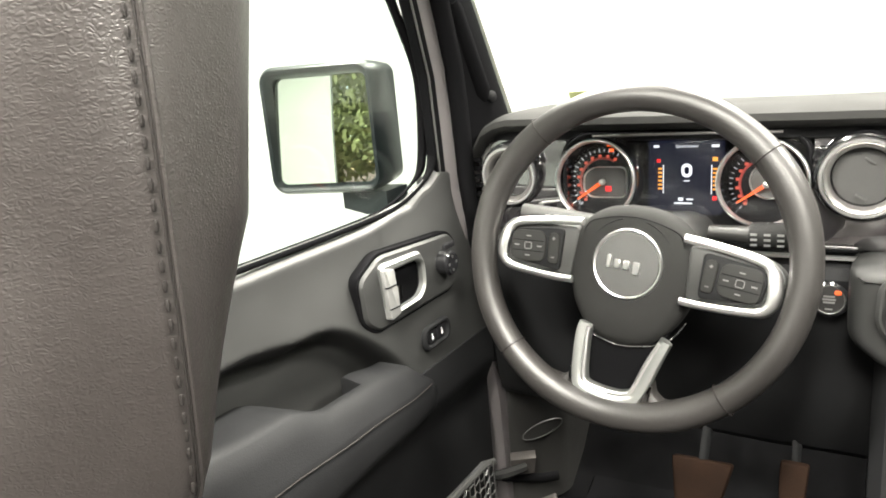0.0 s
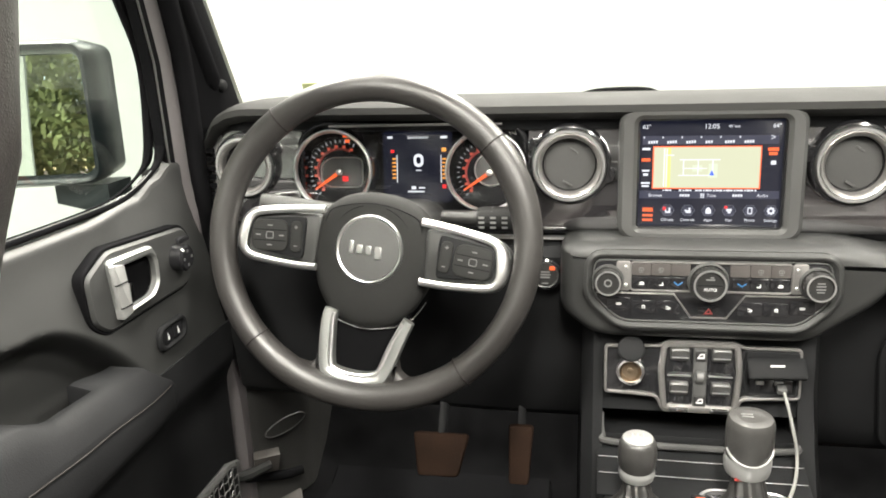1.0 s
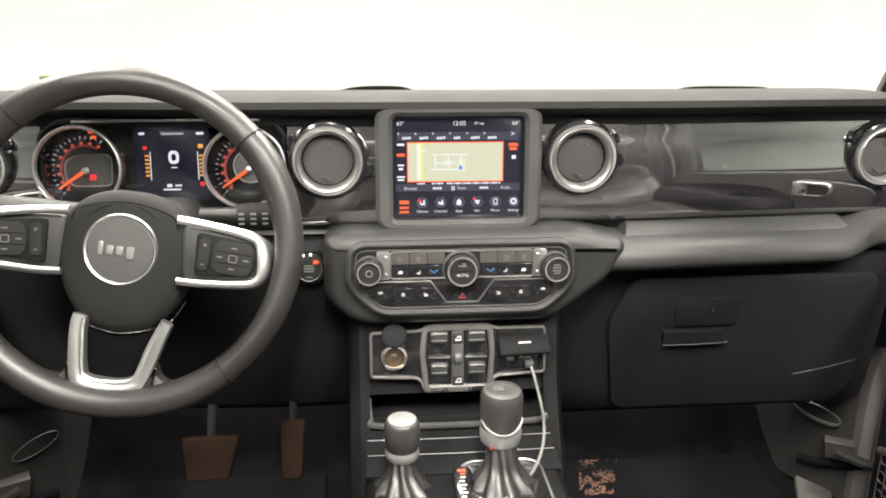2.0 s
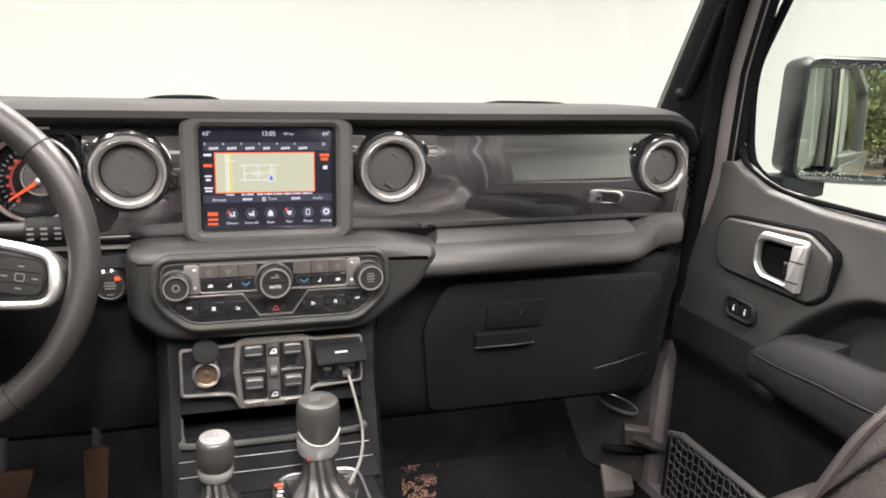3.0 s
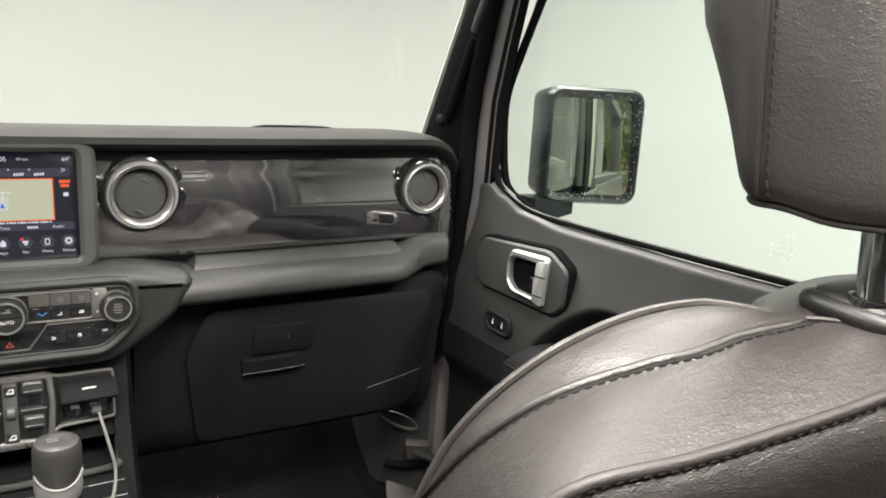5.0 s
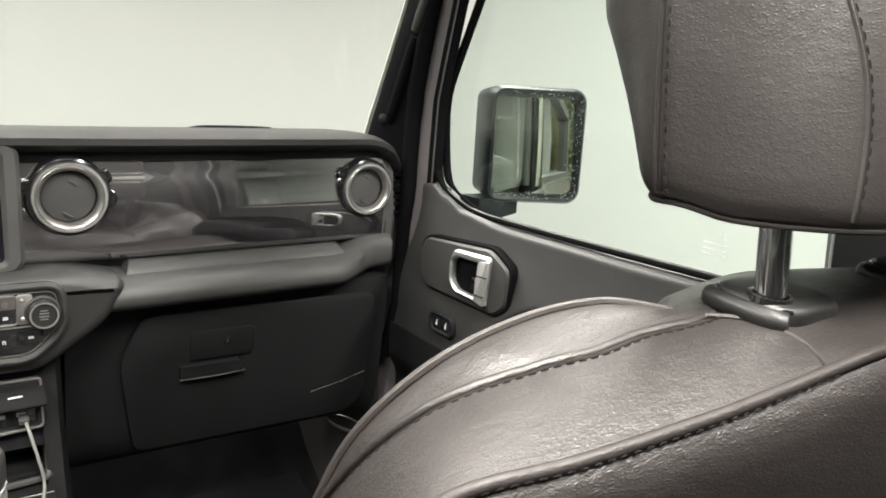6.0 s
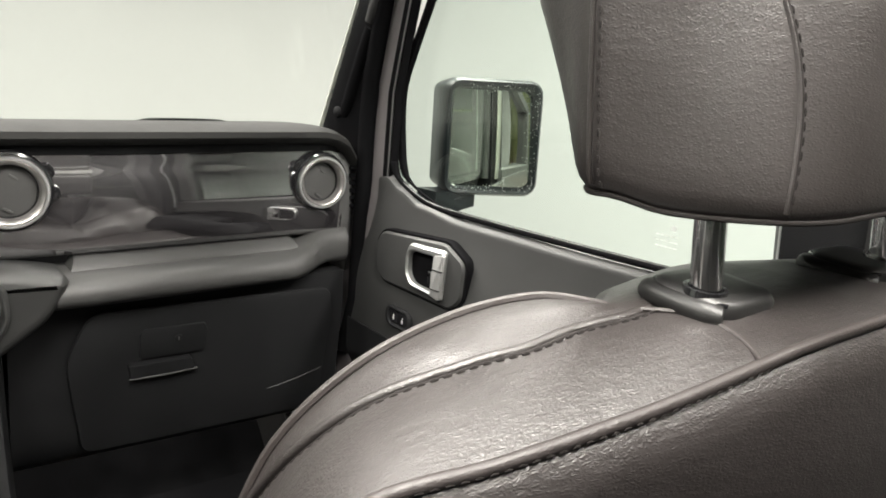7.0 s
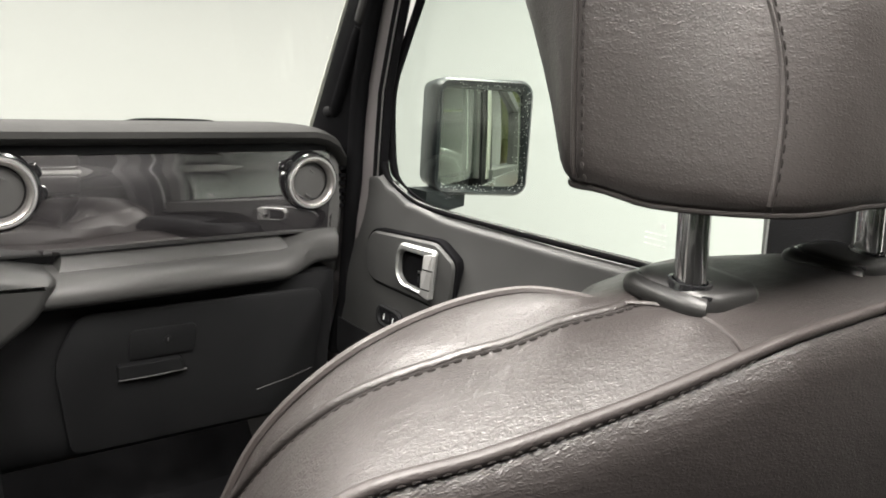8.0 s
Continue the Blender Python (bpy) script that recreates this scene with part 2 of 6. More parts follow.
def lathe(profile, n=32, m=None, bm=None, cap0=True, cap1=True):
    """A turned body about local z; profile of (radius, height)."""
    return bm_loft([flat(circle(max(r, 1e-4), n), h) for r, h in profile], cap0=cap0, cap1=cap1, m=m, bm=bm)


def tube(points, radius, n=8, closed=False, m=None, bm=None, squash=1.0):
    """A rod along points; radius a number or one per point."""
    pts = [Vector(p) for p in points]
    k = len(pts)
    rad = [radius] * k if isinstance(radius, (int, float)) else list(radius)
    rings, up = [], None
    for i, p in enumerate(pts):
        a = pts[i - 1] if (i or closed) else p
        b = pts[(i + 1) % k] if (i < k - 1 or closed) else p
        t = (b - a).normalized()
        if up is None:
            up = t.orthogonal().normalized()
        up = (up - t * up.dot(t)).normalized()
        side = t.cross(up)
        rings.append([p + (up * math.cos(2 * math.pi * j / n) + side * squash * math.sin(2 * math.pi * j / n)) * rad[i] for j in range(n)])
    return bm_loft(rings, cap0=not closed, cap1=not closed, wrap=closed, m=m, bm=bm)


def block(sx, sy, sz, bevel=0.003, m=None, bm=None, seg=2):
    """A box with rounded edges about the origin."""
    own = bmesh.new()
    bmesh.ops.create_cube(own, size=1, matrix=Matrix.Diagonal((sx, sy, sz, 1)))
    if bevel:
        bmesh.ops.bevel(own, geom=own.edges[:], offset=min(bevel, 0.45 * min(sx, sy, sz)), segments=seg, profile=0.7, affect="EDGES")
    if m:
        bmesh.ops.transform(own, matrix=m, verts=own.verts)
    if bm is None:
        return own
    me = bpy.data.meshes.new("tmp")
    own.to_mesh(me)
    bm.from_mesh(me)
    bpy.data.meshes.remove(me)
    return bm


def sheet(fn, nu, nv, bm=None):
    """An open skin of places fn(u, v)."""
    return bm_loft([[fn(i / nu, j / nv) for j in range(nv + 1)] for i in range(nu + 1)], closed=False, bm=bm)


def part(name, bm, mat, parent=None, label="", m=None, angle=40, thick=0.0, fix=True):
    """One mesh object under a thing or a part."""
    if thick:
        bmesh.ops.recalc_face_normals(bm, faces=bm.faces)
        bmesh.ops.solidify(bm, geom=bm.faces[:], thickness=thick)
    if fix:
        bmesh.ops.recalc_face_normals(bm, faces=bm.faces)
    me = bpy.data.meshes.new(name)
    bm.to_mesh(me)
    bm.free()
    me.materials.append(mat)
    me.polygons.foreach_set("use_smooth", [True] * len(me.polygons))
    me.set_sharp_from_angle(angle=radians(angle))
    ob = new(name, me)
    if m:
        ob.matrix_world = m
    if parent:
        ob.parent = parent
        ob.matrix_parent_inverse = Matrix()
    if label:
        ob["label"] = label
    return ob


def thing(name, label, category, m=None, group="", kind=""):
    ob = new(name)
    ob.empty_display_size = 0.05
    if m:
        ob.matrix_world = m
    return tagged(ob, label, category, group, kind)


def words(name, body, size, mat, m, parent):
    """Flat lettering, centred, in the built-in font."""
    cu = bpy.data.curves.new(name, "FONT")
    cu.body, cu.size, cu.align_x, cu.align_y = body, size, "CENTER", "CENTER"
    tmp = new("tmp", cu)
    me = bpy.data.meshes.new_from_object(tmp.evaluated_get(bpy.context.evaluated_depsgraph_get()))
    bpy.data.objects.remove(tmp)
    me.materials.clear()
    me.materials.append(mat)
    ob = new(name, me)
    ob.matrix_local = m
    ob.parent = parent
    return ob


def bars(cells, h, bm=None, depth=0.0004):
    """Thin raised bars: cells of (x, y, width, height)."""
    bm = bm or bmesh.new()
    for x, y, w, t in cells:
        block(w, t, depth, 0, Matrix.Translation((x, y, h)), bm)
    return bm


def smooth01(u):
    u = min(1.0, max(0.0, u))
    return u * u * (3 - 2 * u)


def curve(points, n):
    """n + 1 places along a smooth line through points."""
    pts = [Vector(p) for p in points]
    out = []
    for i in range(n + 1):
        s = i / n * (len(pts) - 1)
        k = min(int(s), len(pts) - 2)
        u = s - k
        p0, p1, p2, p3 = pts[max(k - 1, 0)], pts[k], pts[k + 1], pts[min(k + 2, len(pts) - 1)]
        out.append(0.5 * ((2 * p1) + (p2 - p0) * u + (2 * p0 - 5 * p1 + 4 * p2 - p3) * u * u + (3 * p1 - p0 - 3 * p2 + p3) * u ** 3))
    return out

# ---- the bay round the car ----
COVE = 1.2


def slab(name, x0, x1, y0, y1, z0, z1, mat, label, category):
    ob = part(name, block(x1 - x0, y1 - y0, z1 - z0, 0, Matrix.Translation(((x0 + x1) / 2, (y0 + y1) / 2, (z0 + z1) / 2))), mat)
    return tagged(ob, label, category, kind="structure")


ground = part("ground", sheet(lambda u, v: (-300 + 600 * u, -450 + 600 * v, GROUND - 0.02), 2, 2), EARTH)
tagged(ground, "reddish gravel ground behind the open bay", "ground", kind="structure")
slab("floor_bay", -BAY_X, BAY_X, BAY_BACK, BAY_FRONT, GROUND - 0.015, GROUND, CONCRETE, "pale sealed concrete floor of the bay", "floor")
slab("wall_bay_left", -BAY_X - 0.15, -BAY_X, BAY_BACK, COVE, GROUND, BAY_TOP, WHITE, "plain white painted bay wall", "wall")
slab("wall_bay_right", BAY_X, BAY_X + 0.15, BAY_BACK, COVE, GROUND, BAY_TOP, WHITE, "plain white painted bay wall", "wall")
plan = [(BAY_X * math.copysign(abs(math.cos(a)) ** 0.75, math.cos(a)), COVE + (BAY_FRONT - COVE) * abs(math.sin(a)) ** 0.75) for a in [math.pi * i / 48 for i in range(49)]]
outside = [(x * (BAY_X + 0.15) / BAY_X, y + 0.15 * (y > COVE + 0.01)) for x, y in plan]
cove = part("wall_bay_front", bm_loft([[(x, y, z) for x, y in plan + outside[::-1]] for z in (GROUND, BAY_TOP)], cap0=True, cap1=True), WHITE, angle=60)
tagged(cove, "white end wall of the bay with coved corners", "wall", kind="structure")
slab("ceiling_bay", -BAY_X - 0.15, BAY_X + 0.15, BAY_BACK, BAY_FRONT + 0.15, BAY_TOP, BAY_TOP + 0.12, WHITE, "plain white bay ceiling", "ceiling")
slab("wall_bay_back", -0.4, 0.0, BAY_BACK - 0.15, BAY_BACK, GROUND, BAY_TOP, WHITE, "white wall between the two bay openings", "wall")
slab("wall_bay_back_right", 1.5, BAY_X, BAY_BACK - 0.15, BAY_BACK, GROUND, BAY_TOP, WHITE, "white wall beside the bay opening", "wall")
slab("trim_bay_jamb", 0.0, 0.05, BAY_BACK - 0.16, BAY_BACK + 0.01, GROUND, 2.35, JAMB, "grey jamb of the bay opening", "jamb")
slab("trim_bay_edge", 0.05, 0.16, BAY_BACK - 0.3, BAY_BACK - 0.02, GROUND, 2.35, WHITE, "white edge of the bay opening", "jamb")
slab("trim_bay_lintel", -BAY_X - 0.15, BAY_X + 0.15, BAY_BACK - 0.16, BAY_BACK, 2.35, BAY_TOP + 0.12, JAMB, "grey lintel over the bay opening", "lintel")
slab("wall_bay_back_left", -BAY_X, -1.6, BAY_BACK - 0.15, BAY_BACK, GROUND, BAY_TOP, WHITE, "white wall beside the far bay opening", "wall")
for x, y in STRIPS:
    fix = thing("strip_lamp", "long white ceiling strip lamp in the bay", "lamp", pose(x, y, BAY_TOP), "strip lamps of the bay")
    part("housing", block(0.36, 2.3, 0.05, 0.008, pose(0, 0, -0.027)), WHITE, fix)
    part("diffuser", block(0.3, 2.2, 0.02, 0.006, pose(0, 0, -0.063)), LIT, fix, "glowing white diffuser")


def tree(x, y, h, seed):
    rnd = random.Random(seed)
    t = thing("tree", "green leafy tree behind the open bay", "tree", pose(x, y, GROUND), "trees behind the bay")
    bm = tube(curve([(0, 0, 0), (0.1, 0.05, h * 0.3), (-0.08, 0.1, h * 0.6), (0.05, 0, h * 0.92)], 8), [0.2 - 0.02 * i for i in range(9)], 8)
    for k in range(7):
        a, z = k * 2.4 + seed, h * (0.3 + 0.08 * k)
        tube([(0, 0, z), (0.7 * math.cos(a), 0.7 * math.sin(a), z + 0.5), (1.5 * math.cos(a), 1.5 * math.sin(a), z + 0.8)], [0.07, 0.045, 0.015], 6, bm=bm)
    part("trunk", bm, BARK, t)
    verts, faces = [], []
    for k in range(5200):
        a, q = rnd.uniform(0, 6.283), rnd.uniform(-1, 1)
        r = rnd.uniform(0.55, 1.0) * (1 + 0.25 * math.sin(3 * a + seed) + 0.2 * math.sin(5 * q + seed))
        c = Vector((1.9 * r * math.sqrt(1 - q * q) * math.cos(a), 1.9 * r * math.sqrt(1 - q * q) * math.sin(a), h * 0.56 + h * 0.42 * r * q))
        u = Vector((rnd.gauss(0, 1), rnd.gauss(0, 1), rnd.gauss(0, 1))).normalized()
        w = u.orthogonal().normalized()
        g = rnd.uniform(0.09, 0.17)
        b = len(verts)
        verts += [c - u * g, c + w * g * 0.5, c + u * g, c - w * g * 0.5]
        faces.append((b, b + 1, b + 2, b + 3))
    me = bpy.data.meshes.new("crown")
    me.from_pydata(verts, [], faces)
    me.materials.append(LEAF)
    crown = new("crown", me)
    crown.parent = t


for k, (x, y, h) in enumerate([(-13, -14, 5.5), (-10.5, -12.5, 5), (-8, -13.5, 5.5), (-5.6, -12, 4.6), (-3, -15, 5.2), (-0.5, -17, 6), (1.2, -20, 5.5), (3, -18, 5.2), (5, -20, 6), (8, -19, 5.5), (2.2, -24, 7), (-7, -17, 6.5), (-11, -18, 7), (5.5, -25, 7.5), (-5.0, -8.6, 3.4), (-3.4, -10.2, 3.6), (3.6, -12, 4.2), (5.6, -13, 4.6), (7.5, -15, 5.2)]):
    tree(x, y, h, k)

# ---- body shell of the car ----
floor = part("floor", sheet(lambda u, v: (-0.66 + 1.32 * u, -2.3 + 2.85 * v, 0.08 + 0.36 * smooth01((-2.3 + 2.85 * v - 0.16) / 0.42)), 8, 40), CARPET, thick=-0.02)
tagged(floor, "black carpeted car floor with a sloped toe board", "floor", kind="structure")
slab("wall_firewall", -0.66, 0.66, 0.50, 0.52, 0.05, 0.69, LOWER, "black firewall behind the dashboard", "firewall")
# Gap between both roof slabs is added to let bay lamps brighten the cabin.
roof = part("ceiling", block(1.36, 1.20, 0.05, 0.02, Matrix.Translation((0, -1.80, 1.235))), LINER)
tagged(roof, "grey headliner behind the gap added for lamp light", "ceiling", kind="structure")
fore = part("ceiling_front", block(1.36, 0.36, 0.05, 0.02, Matrix.Translation((0, -0.29, 1.235))), LINER)
tagged(fore, "grey headliner ahead of the gap added for lamp light", "ceiling", kind="structure")
slab("wall_header", -0.66, 0.66, -0.20, -0.08, 1.19, 1.262, PLASTIC, "dark trim above the windshield", "trim")
for s, side in ((-1, "left"), (1, "right")):
    slab(f"wall_{side}", min(s * 0.66, s * 0.76), max(s * 0.66, s * 0.76), -2.35, -0.775, 0.05, 0.69, PLASTIC, "black trimmed rear side of the cabin", "side wall")
    slab(f"trim_sill_{side}", min(s * 0.665, s * 0.76), max(s * 0.665, s * 0.76), -0.77, 0.3, 0.03, 0.115, JAMB, "grey painted door sill", "sill")
    slab(f"trim_roof_rail_{side}", min(s * 0.64, s * 0.74), max(s * 0.64, s * 0.74), -2.35, -0.12, 1.14, 1.205, PLASTIC, "black roof rail trim", "trim")
    slab(f"wall_rear_pillar_{side}", min(s * 0.64, s * 0.74), max(s * 0.64, s * 0.74), -2.35, -2.2, 0.69, 1.2, PLASTIC, "dark rear corner pillar", "pillar")
    pane = part("window_3" if s < 0 else "window_4", block(0.005, 1.25, 0.46, 0.001, Matrix.Translation((s * 0.705, -1.56, 0.92))), TINT)
    pane.visible_shadow = False
    tagged(pane, "dark tinted rear side glass", "window", kind="structure")
    slab(f"wall_body_{side}", min(s * 0.762, s * 0.775), max(s * 0.762, s * 0.775), -2.4, -0.755, 0.03, 0.66, PAINT, "grey painted body side", "body side")
    # B-pillar with its trim and belt
    bp = thing("trim_pillar_b", "black door pillar with a seat belt", "pillar", kind="structure")
    part("pillar_body", bm_loft([[(s * (x + 0.02 * (1 - f)), y + 0.03 * f, 0.1 + 1.08 * f) for x, y in ((0.638, -0.722), (0.725, -0.690), (0.735, -0.85), (0.645, -0.83))] for f in (0, 0.3, 0.6, 1)], cap0=True, cap1=True), LOWER, bp)
    part("pillar_edge", tube([(s * (0.6815 - 0.02 * f), -0.7085 + 0.03 * f, 0.1 + 1.08 * f) for f in (0.5, 0.6, 0.8, 1)], 0.0022, 6), SATIN, bp, "bright pillar edge")
    part("door_post", bm_loft([[(s * x, y + 0.03 * f, 0.66 + 0.50 * f) for x, y in ((0.684, -0.690), (0.700, -0.672), (0.722, -0.672), (0.722, -0.70))] for f in (0, 0.5, 1)], cap0=True, cap1=True), PLASTIC, bp, "grey rear post of the door window")
    part("outer_plate", block(0.006, 0.062, 0.50, 0.002, Matrix.Translation((s * 0.741, -0.758, 0.905))), LITPAINT, bp, "outer pillar face in brightened body paint")
    part("seat_belt", bm_loft([[(s * (0.634 + 0.02 * (1 - f)), y, 0.35 + 0.78 * f) for y in (-0.825, -0.775)] for f in (0, 0.5, 1)], closed=False), RUBBER, bp, "black woven seat belt", thick=0.0015)
slab("wall_rear", -0.74, 0.74, -2.4, -2.35, 0.05, 0.72, PLASTIC, "black tailgate trim", "wall")
rear = part("window_5", block(1.28, 0.005, 0.46, 0.001, Matrix.Translation((0, -2.36, 0.95))), TINT)
rear.visible_shadow = False
tagged(rear, "dark tinted rear glass", "window", kind="structure")

# windshield, raked back from the cowl
WS0, WS1 = Vector((0, 0.150, 0.768)), Vector((0, -0.06, 1.20))


def ws(x, f, off=0.0):
    p = WS0.lerp(WS1, f)
    return (x, p.y - 0.05 * (x / 0.66) ** 2 + off, p.z)


pane = part("window_1", sheet(lambda u, v: ws(-0.655 + 1.31 * u, v), 16, 4), GLASS, thick=0.005)
pane.visible_shadow = False
tagged(pane, "clear laminated windshield", "windshield", kind="structure")
cowl = part("trim_cowl", bm_loft([[(x, y - 0.05 * (x / 0.66) ** 2, z) for y, z in ((0.16, 0.752), (0.30, 0.735), (0.36, 0.725), (0.36, 0.70), (0.16, 0.71))] for x in [-0.7 + 0.1 * i for i in range(15)]], cap0=True, cap1=True), PLASTIC)
tagged(cowl, "black plastic cowl outside the windshield", "cowl", kind="structure")


def wiper(x0, x1, xp):
    w = thing("windshield_wiper", "black wiper resting along the windshield base", "wiper", group="windshield wipers")
    at = lambda x, h: (x, 0.20 - 0.05 * (x / 0.66) ** 2, h)
    part("blade", tube([at(x0 - 0.2 + (x1 - x0 + 0.2) * i / 8, 0.750 + 0.004 * math.sin(math.pi * i / 8)) for i in range(9)], 0.005, 6), RUBBER, w)
    part("arm", tube(curve([at(x0 - 0.04, 0.756), at(x0, 0.768), at(x0 + 0.03, 0.7715), at(x1 - 0.02, 0.7715), at(x1, 0.768), at(x1 + 0.02, 0.758)], 20), 0.0052, 8, squash=1.0), MATRUBBER, w)
    part("pivot_cap", lathe([(0.018, 0), (0.018, 0.014), (0.012, 0.02)], 16, Matrix.Translation(at(xp, 0.745))), MATRUBBER, w)


wiper(-0.141, -0.05, -0.03)
wiper(0.363, 0.496, 0.516)
st = part("window_sticker", bm_loft([[ws(x, f, -0.004) for x in (-0.535, -0.50, -0.465, -0.43)] for f in (0.02, 0.045, 0.07)], closed=False), STICKER, thick=0.0006)
tagged(st, "yellow green sticker low on the windshield", "sticker")


# ---- A-pillars ----
JAMB_LINE = [(0.05, 0.075), (0.333, 0.066), (0.378, 0.052), (0.425, 0.036), (0.495, 0.010), (0.58, 0.006), (0.70, -0.004), (0.746, -0.005), (0.836, -0.010), (0.891, -0.024), (0.954, -0.041), (1.16, -0.100)]


def jamb_y(z):
    """Rear edge line of the painted body jamb beside the door."""
    for (a, ya), (b, yb) in zip(JAMB_LINE, JAMB_LINE[1:]):
        if z <= b:
            return ya + (yb - ya) * (z - a) / (b - a)
    return -0.1


def a_pillar(s):
    p = thing("trim_pillar_a_left" if s < 0 else "trim_pillar_a_right", "black windshield pillar with grab handle", "pillar", kind="structure")

    def inner_x(z):
        return 0.635 + 0.078 * (min(z, 1.05) - 0.79)

    def ring(f):
        y, z = 0.118 - 0.19 * f, 0.72 + 0.47 * f
        xi = inner_x(z)
        pts = [(xi, y), (xi + 0.007, y - 0.033), (max(0.656, xi + 0.010), min(y - 0.048, jamb_y(z) + 0.026)), (max(0.668, xi + 0.014), min(y - 0.054, jamb_y(z) + 0.006)), (0.70, min(y - 0.054, jamb_y(z) + 0.006)), (0.705, y - 0.02), (0.70, y + 0.02), (xi + 0.006, y + 0.020)]
        return [(s * a, b, z) for a, b in pts]
    part("pillar_trim", bm_loft([ring(i / 8) for i in range(9)], cap0=True, cap1=True), MATRUBBER, p, "black pillar trim", angle=60)

    def along(z, dx, dy):
        f = (z - 0.72) / 0.47
        return (s * (inner_x(z) + 0.009 + dx), 0.118 - 0.19 * f - 0.03 + dy, z)
    part("lower_cover", tube([along(0.795 + 0.0135 * i, 0.004, 0.0) for i in range(11)], [0.010] + [0.0155] * 9 + [0.0135], 12, squash=0.75), MATRUBBER, p, "raised black cover")
    part("grab_handle", tube([along(0.938 + 0.016 * i, 0.002, -0.006 * math.sin(math.pi * i / 14)) for i in range(15)], [0.0145] + [0.0165] * 13 + [0.012], 12, squash=0.8), RUBBER, p, "black grab handle")
    part("edge_line", tube([along(0.80 + 0.02 * i, 0.022, -0.030) for i in range(19)], 0.0014, 6), BEZEL, p)
    part("outer_pillar", bm_loft([[(s * (inner_x(0.745 + 0.45 * f) + a), 0.145 - 0.19 * f + b, 0.745 + 0.45 * f) for a, b in ((0.0085, 0.0), (0.020, -0.005), (0.05, 0.0), (0.05, 0.03), (0.0135, 0.012))] for f in (0, 0.5, 1)], cap0=True, cap1=True), LITPAINT, p, "outer pillar edge in brightened body paint")
    part("pillar_bolt", lathe([(0.008, 0), (0.008, 0.004), (0.005, 0.006)], 12, pose(s * 0.6405, 0.066, 0.80, 90, 0, -70 * s)), LOWER, p)


a_pillar(-1), a_pillar(1)


# ---- doors ----
def jamb(s):
    j = thing("trim_jamb_left" if s < 0 else "trim_jamb_right", "grey painted body jamb beside the door", "jamb", kind="structure")
    rings = []
    for k in range(46):
        z = 0.05 + 1.10 * k / 45
        y, w = jamb_y(z), smooth01((0.83 - z) / 0.1)
        back, up = 0.012, smooth01((z - 0.64) / 0.06)
        rings.append([(s * a, b, z) for a, b in ((0.667 - 0.004 * w, y + 0.012 + 0.004 * w), (0.673 - 0.008 * w * smooth01((0.70 - z) / 0.08), y), (0.678, y - back), (0.74 - 0.04 * up, y - back), (0.74 - 0.04 * up, y + 0.07), (0.667 - 0.004 * w, y + 0.07))])
    part("jamb_skin", bm_loft(rings, cap0=True, cap1=True), JAMB, j, angle=30)
    part("weatherstrip", tube([(s * 0.664, jamb_y(z) + 0.019, z) for z in [0.40 + 0.05 * i for i in range(16)]], 0.0145, 10), MATRUBBER, j, "black rubber weatherstrip")


jamb(-1), jamb(1)


